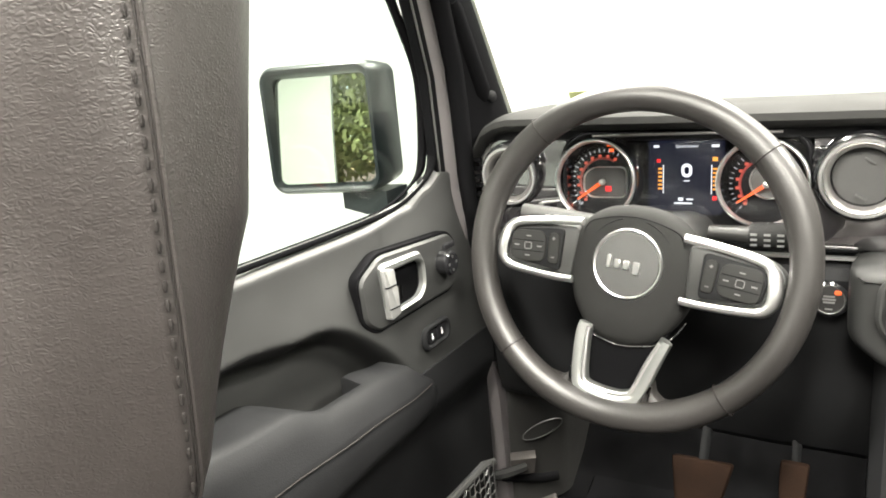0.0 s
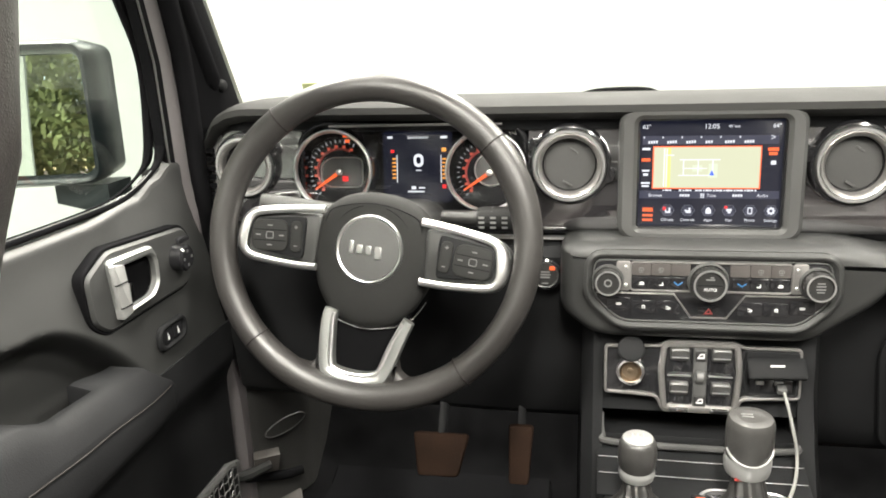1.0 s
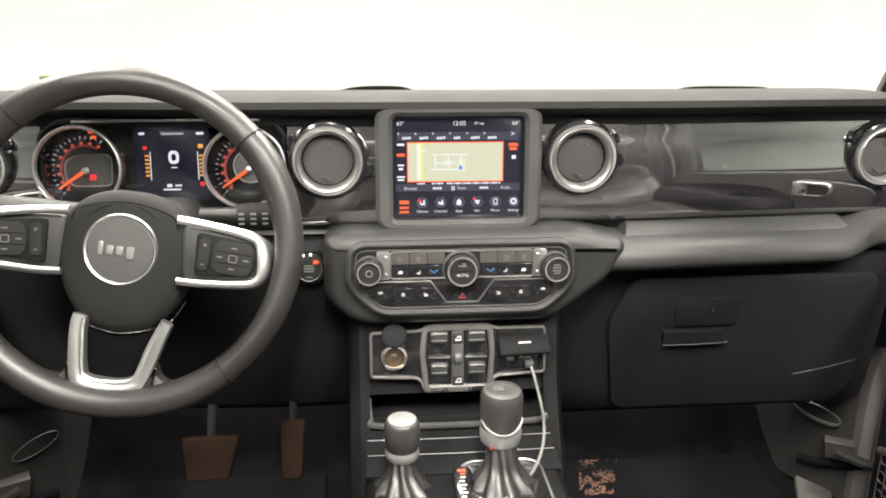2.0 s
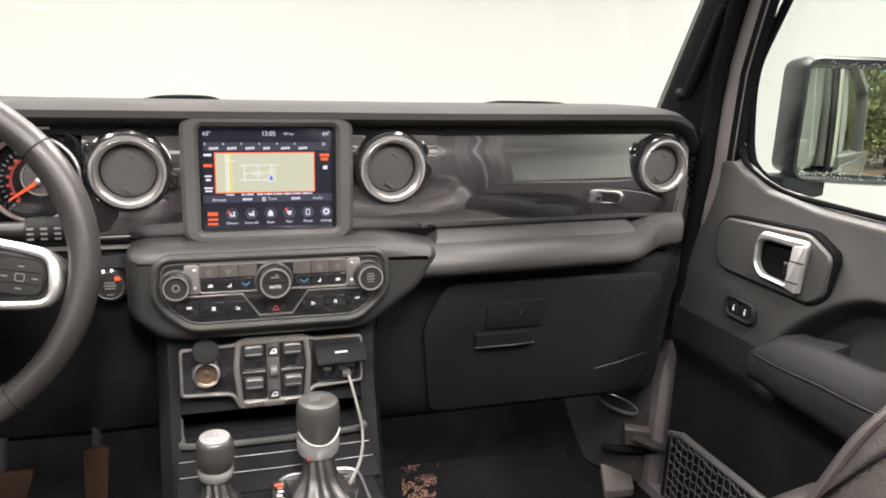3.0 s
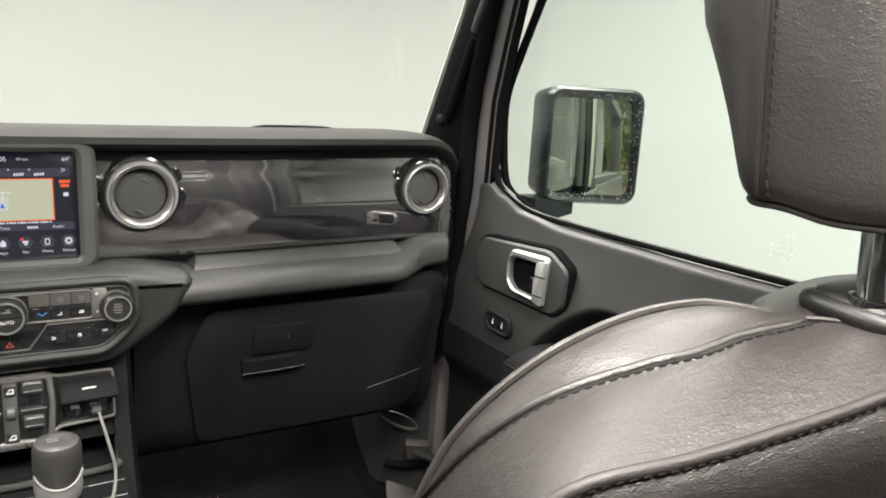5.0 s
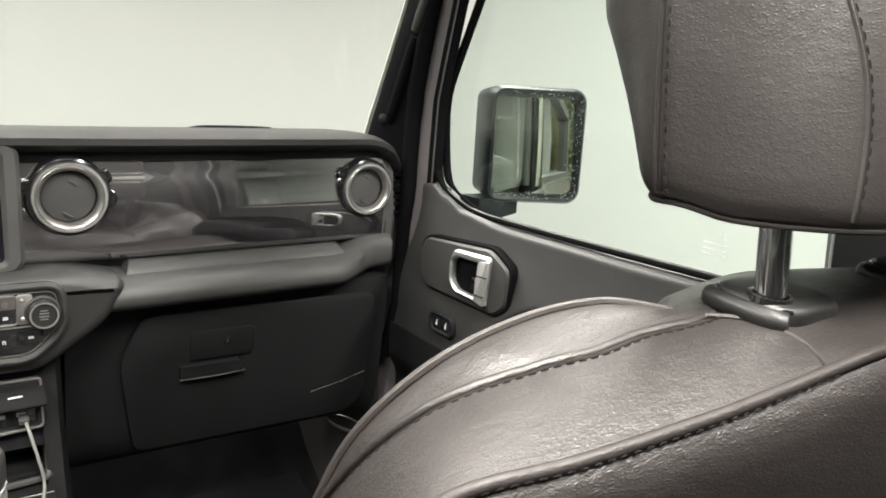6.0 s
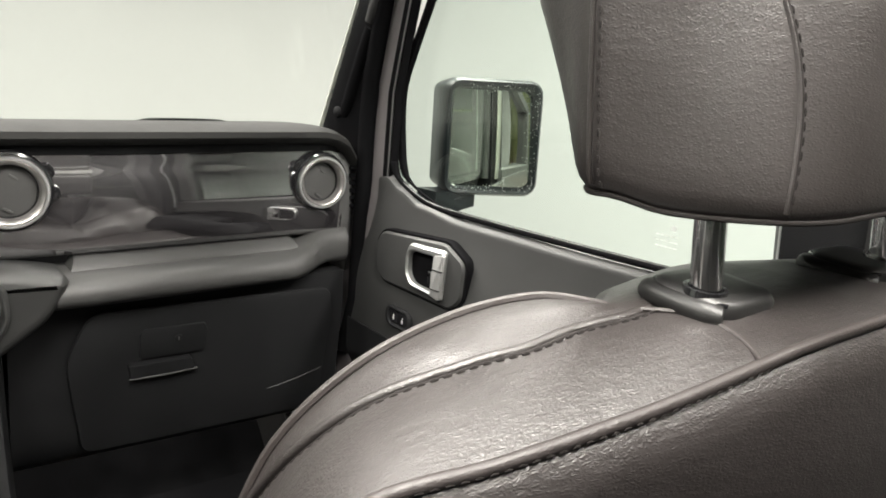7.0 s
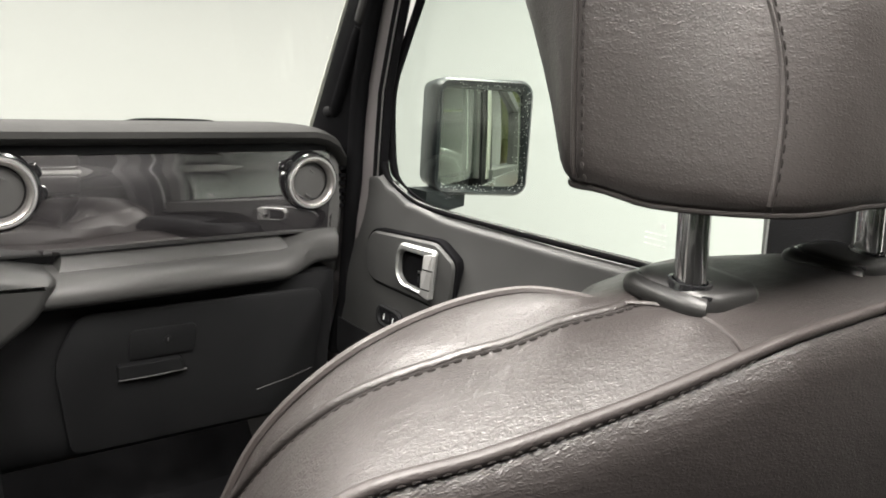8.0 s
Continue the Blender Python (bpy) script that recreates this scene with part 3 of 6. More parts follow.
def door(s):
    side = "driver" if s < 0 else "passenger"
    d = thing("door_1" if s < 0 else "door_2", f"closed black {side} door with silver inner handle", "door", kind="structure")
    tops = [(0.03, 0.700), (0.0, 0.712), (-0.03, 0.715), (-0.07, 0.700), (-0.12, 0.685), (-0.226, 0.677), (-0.40, 0.679), (-0.70, 0.686)]

    def top(y):
        for (a, za), (b, zb) in zip(tops, tops[1:]):
            if b <= y <= a:
                return za + (zb - za) * smooth01((a - y) / (a - b))
        return 0.688

    def skin(u, v):
        y = 0.03 - 0.73 * u
        z = 0.115 + (top(y) - 0.115) * v
        x = 0.655 + 0.02 * smooth01((z - 0.52) / 0.17)
        # hollow above the armrest
        q = min(1.0, max(0.0, (-0.16 - y) / 0.19))
        edge = 0.452 + 0.140 * math.sin(q * math.pi / 2) + 0.012 * smooth01((-0.35 - y) / 0.1)
        hollow = smooth01((edge - z) / 0.028) * smooth01((z - 0.40) / 0.04) * smooth01((-0.15 - y) / 0.03)
        x += 0.040 * hollow
        # lower part steps outwards
        x += 0.016 * smooth01((0.42 - z) / 0.05)
        # rolled upper edge
        x += 0.014 * smooth01((z - top(y) + 0.012) / 0.012) ** 2
        return (s * x, y, z)
    part("door_panel", sheet(skin, 150, 150), DOORTRIM, d, thick=0.006)
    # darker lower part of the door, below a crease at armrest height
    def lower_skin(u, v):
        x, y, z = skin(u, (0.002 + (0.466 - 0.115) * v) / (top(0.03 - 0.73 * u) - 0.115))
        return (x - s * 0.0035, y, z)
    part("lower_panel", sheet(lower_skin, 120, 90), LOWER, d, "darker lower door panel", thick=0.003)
    # outer skin, painted
    part("outer_skin", block(0.02, 0.78, 0.56, 0.01, Matrix.Translation((s * 0.765, -0.355, 0.37))), PAINT, d, "grey painted outer skin")
    part("front_edge", block(0.09, 0.012, 0.58, 0.004, Matrix.Translation((s * 0.715, 0.038, 0.40))), JAMB, d, "grey painted door edge")
    # window frame: run along front edge, corner and belt
    line = [(-0.185, 1.14), (-0.094, 0.969), (-0.060, 0.905), (-0.036, 0.855), (-0.030, 0.815), (-0.034, 0.765), (-0.043, 0.722), (-0.062, 0.704), (-0.112, 0.686), (-0.18, 0.678), (-0.40, 0.680), (-0.70, 0.687)]
    pts = [(v.x, v.y) for v in curve([(a, b, 0) for a, b in line], 44)]
    kb = next(i for i, q in enumerate(pts) if q[1] < 0.735)
    part("glass_run", tube([(s * 0.701, y + 0.004, z) for y, z in pts], [0.0065] * (kb + 1) + [0.0065 - 0.0045 * smooth01(i / 6) for i in range(len(pts) - kb - 1)], 8), MATRUBBER, d, "black rubber glass run")
    part("belt_seal", tube([(s * 0.683, y, z + 0.001) for y, z in pts[kb:]], [0.0062 - 0.0030 * smooth01(i / 7) for i in range(len(pts) - kb)], 10), MATRUBBER, d, "black belt line seal")
    part("belt_strip", tube([(s * 0.6795, y, z + 0.0062) for y, z in pts[kb + 6:]], 0.0006, 6), BEZEL, d, "thin belt strip")
    fr = [(jamb_y(z), z) for z in (0.69, 0.75, 0.80, 0.836, 0.86, 0.92, 1.0, 1.08, 1.14)]
    part("window_frame", bm_loft([[(s * 0.6785, y - 0.010, z), (s * 0.6765, y - 0.014, z), (s * 0.679, y - 0.030, z), (s * 0.690, y - 0.033, z), (s * 0.708, y - 0.008, z), (s * 0.708, y + 0.03, z)] for y, z in fr], cap0=True, cap1=True), MATRUBBER, d, "black inner window frame")
    part("frame_line", tube([(s * 0.6775, y - 0.0265, z) for y, z in fr], 0.0014, 6), BEZEL, d, "thin grey frame line")
    part("frame_top", block(0.03, 0.56, 0.03, 0.008, Matrix.Translation((s * 0.70, -0.43, 1.14))), RUBBER, d)
    g = part("glass_pane", bm_loft([[(s * 0.7125, y, z) for y, z in ((-0.005 - 0.15 * f * f, 0.665 + 0.48 * f), (-0.70, 0.665 + 0.48 * f))] for f in (0, 0.25, 0.5, 0.75, 1)], closed=False), SIDEGLASS, d, "clear side glass", thick=0.004)
    g.visible_shadow = False
    marks = bars([(-0.552 + 0.006 * i, 0.703 + 0.006 * j, 0.0045, 0.0012) for i in range(5) for j in range(3)] + [(-0.548, 0.724, 0.007, 0.006)], 0, depth=0.0002)
    bmesh.ops.transform(marks, matrix=Matrix(((0, 0, s, s * 0.7095), (1, 0, 0, 0), (0, 1, 0, 0), (0, 0, 0, 1))), verts=marks.verts)
    part("glass_etching", marks, MARK, d, "small grey etched marks")
    # handle set: local x runs rearwards, y up, z into the cabin
    H = Matrix(((0, 0, -s, s * 0.659), (-1, 0, 0, -0.158), (0, 1, 0, 0.594), (0, 0, 0, 1)))
    pl = rounded([(-0.112, 0.020), (-0.094, 0.037), (0.068, 0.050), (0.110, 0.030), (0.106, -0.022), (0.082, -0.040), (-0.092, -0.040), (-0.111, -0.024)], 0.011)
    cup = rounded([(-0.017, 0.020), (-0.010, 0.030), (0.040, 0.034), (0.062, 0.034), (0.062, -0.012), (0.056, -0.024), (0.0, -0.023), (-0.015, -0.014)], 0.008)
    part("handle_plate", hoop(pl, cup, 0.007, 0.003, H), DOORTRIM, d, "black handle plate")
    part("plate_groove", hoop(inset(pl, -0.004), inset(pl, 0.001), 0.0030, 0.001, H, low=-0.01), MATRUBBER, d, "dark groove round the plate")
    part("handle_cup", prism(rr(0.082, 0.060, 0.01, 4, 0.022, 0.004), 0.002, 0.0005, H), MATRUBBER, d, "dark handle recess")
    rim_o = rounded([(-0.020, 0.022), (-0.011, 0.036), (0.076, 0.041), (0.068, -0.029), (-0.006, -0.027), (-0.020, -0.013)], 0.009)
    rim_i = rounded([(-0.0155, 0.017), (-0.005, 0.0258), (0.054, 0.0285), (0.049, -0.0238), (-0.002, -0.0222), (-0.0155, -0.010)], 0.008)
    hd = part("door_handle", hoop(rim_o, rim_i, 0.0135, 0.003, H, low=0.004), PULL, d, "silver pull handle")
    grip = rounded([(0.053, 0.031), (0.075, 0.036), (0.068, -0.030), (0.047, -0.027)], 0.003)
    part("handle_grip", prism(grip, 0.0165, 0.002, H), SILVER, hd, "satin silver grip")
    for xx, yy in ((0.0635, 0.012), (0.0595, -0.016)):
        part("grip_notch", block(0.0200, 0.0014, 0.003, 0, H @ pose(xx, yy, 0.0157, 0, 0, 3)), PIANO, hd)
    part("lock_tab", block(0.008, 0.019, 0.008, 0.002, H @ pose(0.047, -0.001, 0.0135)), CHROME, hd)
    # lock rocker
    L = Matrix(((0, 0, -s, s * 0.6545), (-1, 0, 0, -0.119), (0, 1, 0, 0.507), (0, 0, 0, 1)))
    lk = part("lock_switch", hoop(rr(0.068, 0.034, 0.014), rr(0.050, 0.021, 0.009), 0.006, 0.0025, L), LOWER, d)
    for xx in (-0.012, 0.012):
        part("lock_button", prism(rr(0.023, 0.020, 0.004, 3, xx), 0.004, 0.001, L), PIANO, lk)
        part("lock_mark", bars([(xx, -0.002, 0.003, 0.005), (xx + 0.001, 0.003, 0.0014, 0.003)], 0.0042), MARK, lk)
    for o in lk.children:
        if o.name.startswith("lock_mark"):
            o.matrix_local = L
    if s < 0:
        M = Matrix(((0, 0, -s, s * 0.652), (-1, 0, 0, -0.088), (0, 1, 0, 0.597), (0, 0, 0, 1)))
        ms = part("mirror_switch", lathe([(0.017, 0), (0.017, 0.014), (0.014, 0.017)], 24, M), PIANO, d, "gloss black mirror adjuster")
        for a in range(4):
            part("arrow_mark", bars([(0.009 * math.cos(a * 1.571), 0.009 * math.sin(a * 1.571), 0.0035, 0.0035)], 0.0172), STEEL, ms).matrix_local = M
        part("selector", block(0.024, 0.007, 0.006, 0.002, M @ pose(0, 0.024, 0.012)), PIANO, ms)
    # armrest: solid nose, then a grip bar with a hollow behind it, then the wide rest
    def along(pairs, y):
        for (p, a), (q, b) in zip(pairs, pairs[1:]):
            if q <= y <= p:
                return a + (b - a) * smooth01((p - y) / (p - q))
        return pairs[-1][1] if y < pairs[-1][0] else pairs[0][1]
    rings = []
    for i in range(50):
        y = -0.192 - 0.488 * (i / 49) ** 1.15
        zt = along([(-0.19, 0.457), (-0.257, 0.517), (-0.33, 0.528), (-0.40, 0.531), (-0.47, 0.553), (-0.70, 0.575)], y)
        zc = along([(-0.19, 0.453), (-0.236, 0.494), (-0.38, 0.502), (-0.51, 0.510), (-0.70, 0.516)], y)
        zb = along([(-0.19, 0.444), (-0.31, 0.444), (-0.70, 0.425)], y)
        xi = along([(-0.19, 0.640), (-0.225, 0.606), (-0.30, 0.600), (-0.70, 0.594)], y)
        xo = along([(-0.19, 0.668), (-0.325, 0.668), (-0.337, 0.634), (-0.42, 0.634), (-0.47, 0.690), (-0.70, 0.690)], y)
        xt = min(xi + 0.026, xo - 0.004)
        rings.append([(s * x, y + 0.022, z - 0.006) for x, z in ((xi + 0.014, zb), (xi + 0.003, zb + 0.006), (xi, zb + 0.016), (xi, zc - 0.006), (xi + 0.0025, zc), (xi + 0.010, zc + 0.5 * (zt - zc)), (xt - 0.006, zt - 0.003), (xt, zt), (xo - 0.002, zt), (xo + 0.002, zt - 0.003), (xo + 0.003, zb + 0.02), (xo + 0.003, zb))])
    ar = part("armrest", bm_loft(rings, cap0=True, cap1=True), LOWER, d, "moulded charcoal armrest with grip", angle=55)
    part("armrest_seam", tube([(s * (along([(-0.19, 0.640), (-0.225, 0.606), (-0.30, 0.600), (-0.70, 0.594)], y) - 0.0004), y + 0.022, -0.006 + along([(-0.19, 0.453), (-0.236, 0.494), (-0.38, 0.502), (-0.51, 0.510), (-0.70, 0.516)], y) - 0.007) for y in [-0.235 - 0.02 * k for k in range(22)]], 0.0008, 5), THREAD, ar)
    # net pocket low on the door
    net = part("net_pocket", tube([(s * 0.648, y, z) for y, z in ((0.0, 0.25), (-0.03, 0.262), (-0.46, 0.262), (-0.49, 0.25), (-0.49, 0.135), (-0.02, 0.135))], 0.006, 8), PLASTIC, d, "black net map pocket")
    bm = bmesh.new()
    for j in range(8):
        z = 0.145 + 0.0155 * j
        tube([(s * (0.641 - 0.003 * math.sin(y * 90)), y, z + 0.003 * math.sin(y * 420 + 3.1 * j)) for y in [-0.01 - 0.006 * i for i in range(80)]], 0.0011, 4, bm=bm)
    for i in range(32):
        a = -0.015 - 0.015 * i
        tube([(s * 0.642, a + 0.003 * math.sin(9 * z), z) for z in [0.137 + 0.0155 * k for k in range(9)]], 0.0009, 4, bm=bm)
    part("netting", bm, BEZEL, net, "black elastic netting")
    # check strap and loom at the hinge
    part("check_strap", tube([(s * 0.63, 0.075, 0.205), (s * 0.655, 0.05, 0.20), (s * 0.67, 0.035, 0.20)], [0.008, 0.009, 0.007], 8), RUBBER, d)


door(-1), door(1)


def mirror(s):
    t = thing("side_mirror", "black square door mirror, glass spotted with drops" if s > 0 else "black square door mirror outside the glass", "mirror", group="side mirrors")
    # local x to the outer side, y up, z back to the cabin
    mid = Vector((0.857, -0.056, 0.771)) if s > 0 else Vector((-0.849, -0.058, 0.776))
    yaw = math.atan2(-0.060, 0.125) if s > 0 else radians(-15)
    ex = Vector((s * math.cos(yaw), math.sin(yaw), 0.0))
    ez = Vector((ex.y, -ex.x, 0)) if s > 0 else Vector((-ex.y, ex.x, 0))
    M = Matrix(((ex.x, 0, ez.x, mid.x), (ex.y, 0, ez.y, mid.y), (0, 1, 0, mid.z), (0, 0, 0, 1)))
    bend = 1.4 if s > 0 else 3.0
    wide, high = (0.132, 0.154) if s > 0 else (0.146, 0.150)
    outer, inner = rr(wide + 0.028, high + 0.034, 0.024, 6), rr(wide, high, 0.012, 6)
    back = lambda d, ring: [(x - 0.36 * d, y, -d) for x, y in ring]
    shell = [back(0.072, inset(outer, 0.036)), back(0.066, inset(outer, 0.020)), back(0.048, inset(outer, 0.007)), back(0.012, outer), flat(outer, 0.012), flat(inset(outer, 0.004), 0.018), flat(inset(outer, 0.009), 0.017), flat(inset(inner, -0.003), 0.010), flat(inner, 0.0)]
    part("housing", bm_loft(shell, cap0=True, m=M), OUTER, t, "blue black grained mirror housing", angle=50)
    bulge = lambda u, v: ((u - 0.5) * (wide + 0.006), (v - 0.5) * (high + 0.006), 0.0035 - (((u - 0.5) * wide) ** 2 + ((v - 0.5) * high) ** 2) / (2 * bend))
    glass = sheet(bulge, 16, 16)
    bmesh.ops.transform(glass, matrix=M @ pose(0, 0, 0.0, -4.2, 0.0, 0) if s > 0 else M @ pose(0, 0, 0.0, -5.5, 0, 0), verts=glass.verts)
    part("mirror_glass", glass, MIRROR, t, "silvered convex mirror glass", angle=80, thick=-0.002)
    part("mount", bm_loft([[(s * x, y + dy, z + dz) for dy, dz in ((-0.025, -0.02), (0.03, -0.02), (0.03, 0.014), (-0.025, 0.014))] for x, y, z in ((0.765, -0.015, 0.668), (0.80, -0.02, 0.668), (0.84, -0.02, 0.676))], cap0=True, cap1=True), OUTER, t)
    if s > 0:
        rnd = random.Random(4)
        bm = bmesh.new()
        for k in range(200):
            e = rnd.random()
            x, y = (rnd.uniform(-0.065, 0.075), -0.083 + rnd.gauss(0, 0.004)) if e < 0.35 else ((0.071 + rnd.gauss(0, 0.004), rnd.uniform(-0.08, 0.08)) if e < 0.85 else (rnd.uniform(-0.05, 0.07), 0.082 + rnd.gauss(0, 0.003)))
            r = rnd.uniform(0.0004, 0.0010)
            lathe([(r, 0.0160), (r * 0.9, 0.0172), (r * 0.4, 0.0178)], 6, M @ Matrix.Translation((x, y, 0)), bm, cap0=False)
        # Opaque pale grey stands in for the glint of the drops.
        part("water_drops", bm, MARK, t, "small water drops, glint painted as pale grey")["kind"] = "stuff"


mirror(-1), mirror(1)

# ---- dashboard ----
def face(x, y, z, tilt=0.0):
    """Local x right, y up, z towards the seats; tilt leans the face upwards."""
    return pose(x, y, z, 90 - tilt)


dash = thing("dashboard", "black car dashboard with dark metallic panel", "dashboard")


def dash_y(x):
    """The dashboard's front swings forward a little at its ends."""
    return 0.024 * max(0.0, (abs(x) - 0.25) / 0.4)


def dash_skin(profile, x0, x1, n, shut=True):
    xs = [x0 + (x1 - x0) * i / n for i in range(n + 1)]
    return bm_loft([[(x, y + dash_y(x), z) for y, z in profile] for x in xs], cap0=shut, cap1=shut)


def end_taper(x, half=0.655, run=0.05):
    return math.sqrt(max(0.0, 1 - max(0.0, (abs(x) - half + run) / run) ** 2))


# top pad: a long roll whose ends curve down round the outer vents
pad_prof = [(0.16, 0.774), (0.08, 0.778), (0.03, 0.779), (0.006, 0.777), (-0.008, 0.772), (-0.012, 0.764), (-0.006, 0.757), (0.012, 0.752), (0.05, 0.745), (0.16, 0.735)]
xs = [-0.655 + 1.31 * i / 64 for i in range(65)]
rings = []
for x in xs:
    k = 1 - end_taper(x, 0.657, 0.07)
    rings.append([(x, (y if y > 0.1 else y + 0.01 * k) + dash_y(x), z - 0.055 * k) for y, z in pad_prof])
part("top_pad", bm_loft(rings, cap0=True, cap1=True), TOPPAD, dash, "charcoal matt dashboard top")
part("brow", dash_skin([(0.004, 0.757), (0.010, 0.742), (0.022, 0.738), (0.05, 0.738), (0.05, 0.757)], -0.62, 0.62, 30), LOWER, dash)
# dark metallic panel: convex, one piece right of the cluster and one left of it
pan = [(p.x, p.y) for p in curve([(0.045, 0.752, 0), (0.030, 0.7508, 0), (0.0172, 0.7482, 0), (0.0143, 0.742, 0), (0.0112, 0.727, 0), (0.0070, 0.711, 0), (0.0036, 0.693, 0), (0.0014, 0.675, 0), (0.0002, 0.655, 0), (0.0012, 0.633, 0), (0.008, 0.614, 0), (0.045, 0.610, 0)], 40)]
part("right_panel", dash_skin(pan, -0.212, 0.628, 48), GLOSSY, dash, "dark metallic gloss panel")
part("left_panel", dash_skin(pan, -0.632, -0.515, 10), GLOSSY, dash, "dark metallic gloss panel")
# end caps with slotted side demisters
for s in (-1, 1):
    cap = bm_loft([[(s * x, y + 0.015, z) for y, z in ((0.16, 0.745 - c), (0.03, 0.742 - c), (0.012 + c, 0.72 - c), (0.005 + c, 0.66), (0.012 + c, 0.60), (0.04, 0.54), (0.16, 0.53))] for x, c in ((0.622, 0.0), (0.64, 0.003), (0.652, 0.012), (0.657, 0.03))], cap0=True, cap1=True)
    ec = part("end_cap", cap, PLASTIC, dash)
    for i in range(6):
        part("slot", block(0.010, 0.006, 0.006, 0.001, pose(s * 0.648, 0.0275, 0.655 + 0.012 * i)), MATRUBBER, ec)
# bright line and ledge under the panel
part("trim_strip", dash_skin([(0.004, 0.6085), (-0.002, 0.6075), (-0.002, 0.6045), (0.02, 0.603)], -0.60, 0.15, 30), SATIN, dash, "thin satin silver strip")
led = [(0.03, 0.6125), (0.008, 0.6115), (0.002, 0.6095), (-0.012, 0.5995), (-0.013, 0.5965), (0.03, 0.590)]
ledge_rings = []
for i in range(21):
    x = 0.232 + 0.308 * i / 20
    ledge_rings.append([(x + (0.016 * (0.6125 - z) / 0.016) * (1 - 2 * i / 20) * -0.5, y + dash_y(x), z) for y, z in led])
part("ledge", bm_loft(ledge_rings, cap0=True, cap1=True), PAD, dash, "narrow satin ledge")
# padded roll on the passenger's side
roll = [(0.04, 0.597), (-0.012, 0.597), (-0.034, 0.589), (-0.044, 0.576), (-0.044, 0.566), (-0.036, 0.556), (-0.015, 0.549), (0.04, 0.545)]
rings = []
for i in range(41):
    x = 0.20 + 0.437 * i / 40
    k = smooth01((x - 0.525) / 0.09)
    rings.append([(x, y + 0.035 * k + dash_y(x), z + (0.03 * k if z > 0.57 else 0.012 * k)) for y, z in roll])
part("passenger_roll", bm_loft(rings, cap0=True, cap1=True), PAD, dash, "soft charcoal padded roll")
# lower fronts, their shade put into the colour of LOWER
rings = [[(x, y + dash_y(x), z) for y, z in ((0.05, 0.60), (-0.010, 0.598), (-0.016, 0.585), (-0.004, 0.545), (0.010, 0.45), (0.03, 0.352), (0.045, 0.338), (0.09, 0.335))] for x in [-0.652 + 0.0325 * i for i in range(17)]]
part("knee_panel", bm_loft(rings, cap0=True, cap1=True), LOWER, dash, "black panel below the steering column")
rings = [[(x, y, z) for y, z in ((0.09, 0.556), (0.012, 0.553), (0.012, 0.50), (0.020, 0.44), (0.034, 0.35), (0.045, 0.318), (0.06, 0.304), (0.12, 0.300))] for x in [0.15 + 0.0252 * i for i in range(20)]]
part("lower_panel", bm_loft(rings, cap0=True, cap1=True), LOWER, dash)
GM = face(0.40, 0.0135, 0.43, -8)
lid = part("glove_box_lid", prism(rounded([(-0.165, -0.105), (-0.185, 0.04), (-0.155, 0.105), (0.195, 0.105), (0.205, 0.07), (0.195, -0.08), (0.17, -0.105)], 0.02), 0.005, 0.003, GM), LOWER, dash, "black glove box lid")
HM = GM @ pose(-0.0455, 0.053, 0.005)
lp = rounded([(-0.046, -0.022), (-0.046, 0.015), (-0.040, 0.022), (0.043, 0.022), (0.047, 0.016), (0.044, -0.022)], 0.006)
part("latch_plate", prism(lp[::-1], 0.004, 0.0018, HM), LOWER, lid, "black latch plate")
part("latch_key", lathe([(0.0055, 0.003), (0.0055, 0.0055), (0.004, 0.006)], 16, HM @ pose(0.006, 0.004, 0)), LOWER, lid)
part("key_slot", block(0.0012, 0.005, 0.001, 0, HM @ pose(0.006, 0.004, 0.006)), BEZEL, lid)
part("latch_handle", prism(rounded([(-0.060, -0.047), (0.030, -0.046), (0.024, -0.026), (-0.062, -0.026)], 0.004), 0.010, 0.0015, HM), LOWER, lid, "black latch handle", angle=20)
# Paler tube stands in for the highlight on the curved handle edge.
part("latch_highlight", tube([HM @ Vector(p) for p in ((-0.0605, -0.0475, 0.0085), (-0.01, -0.0475, 0.0095), (0.033, -0.0455, 0.0085))], 0.0013, 8), BEZEL, lid, "highlight on the lower handle edge, built as a paler tube")
part("lid_crease", tube([GM @ Vector(p) for p in ((0.102, -0.056, 0.0052), (0.15, -0.047, 0.0052), (0.194, -0.035, 0.0052))], 0.0005, 5), BEZEL, lid)
for i in range(7):
    part("grille_slot", block(0.028, 0.004, 0.0028, 0.0008, pose(-0.218, 0.016, 0.475 - 0.006 * i)), BEZEL, dash)


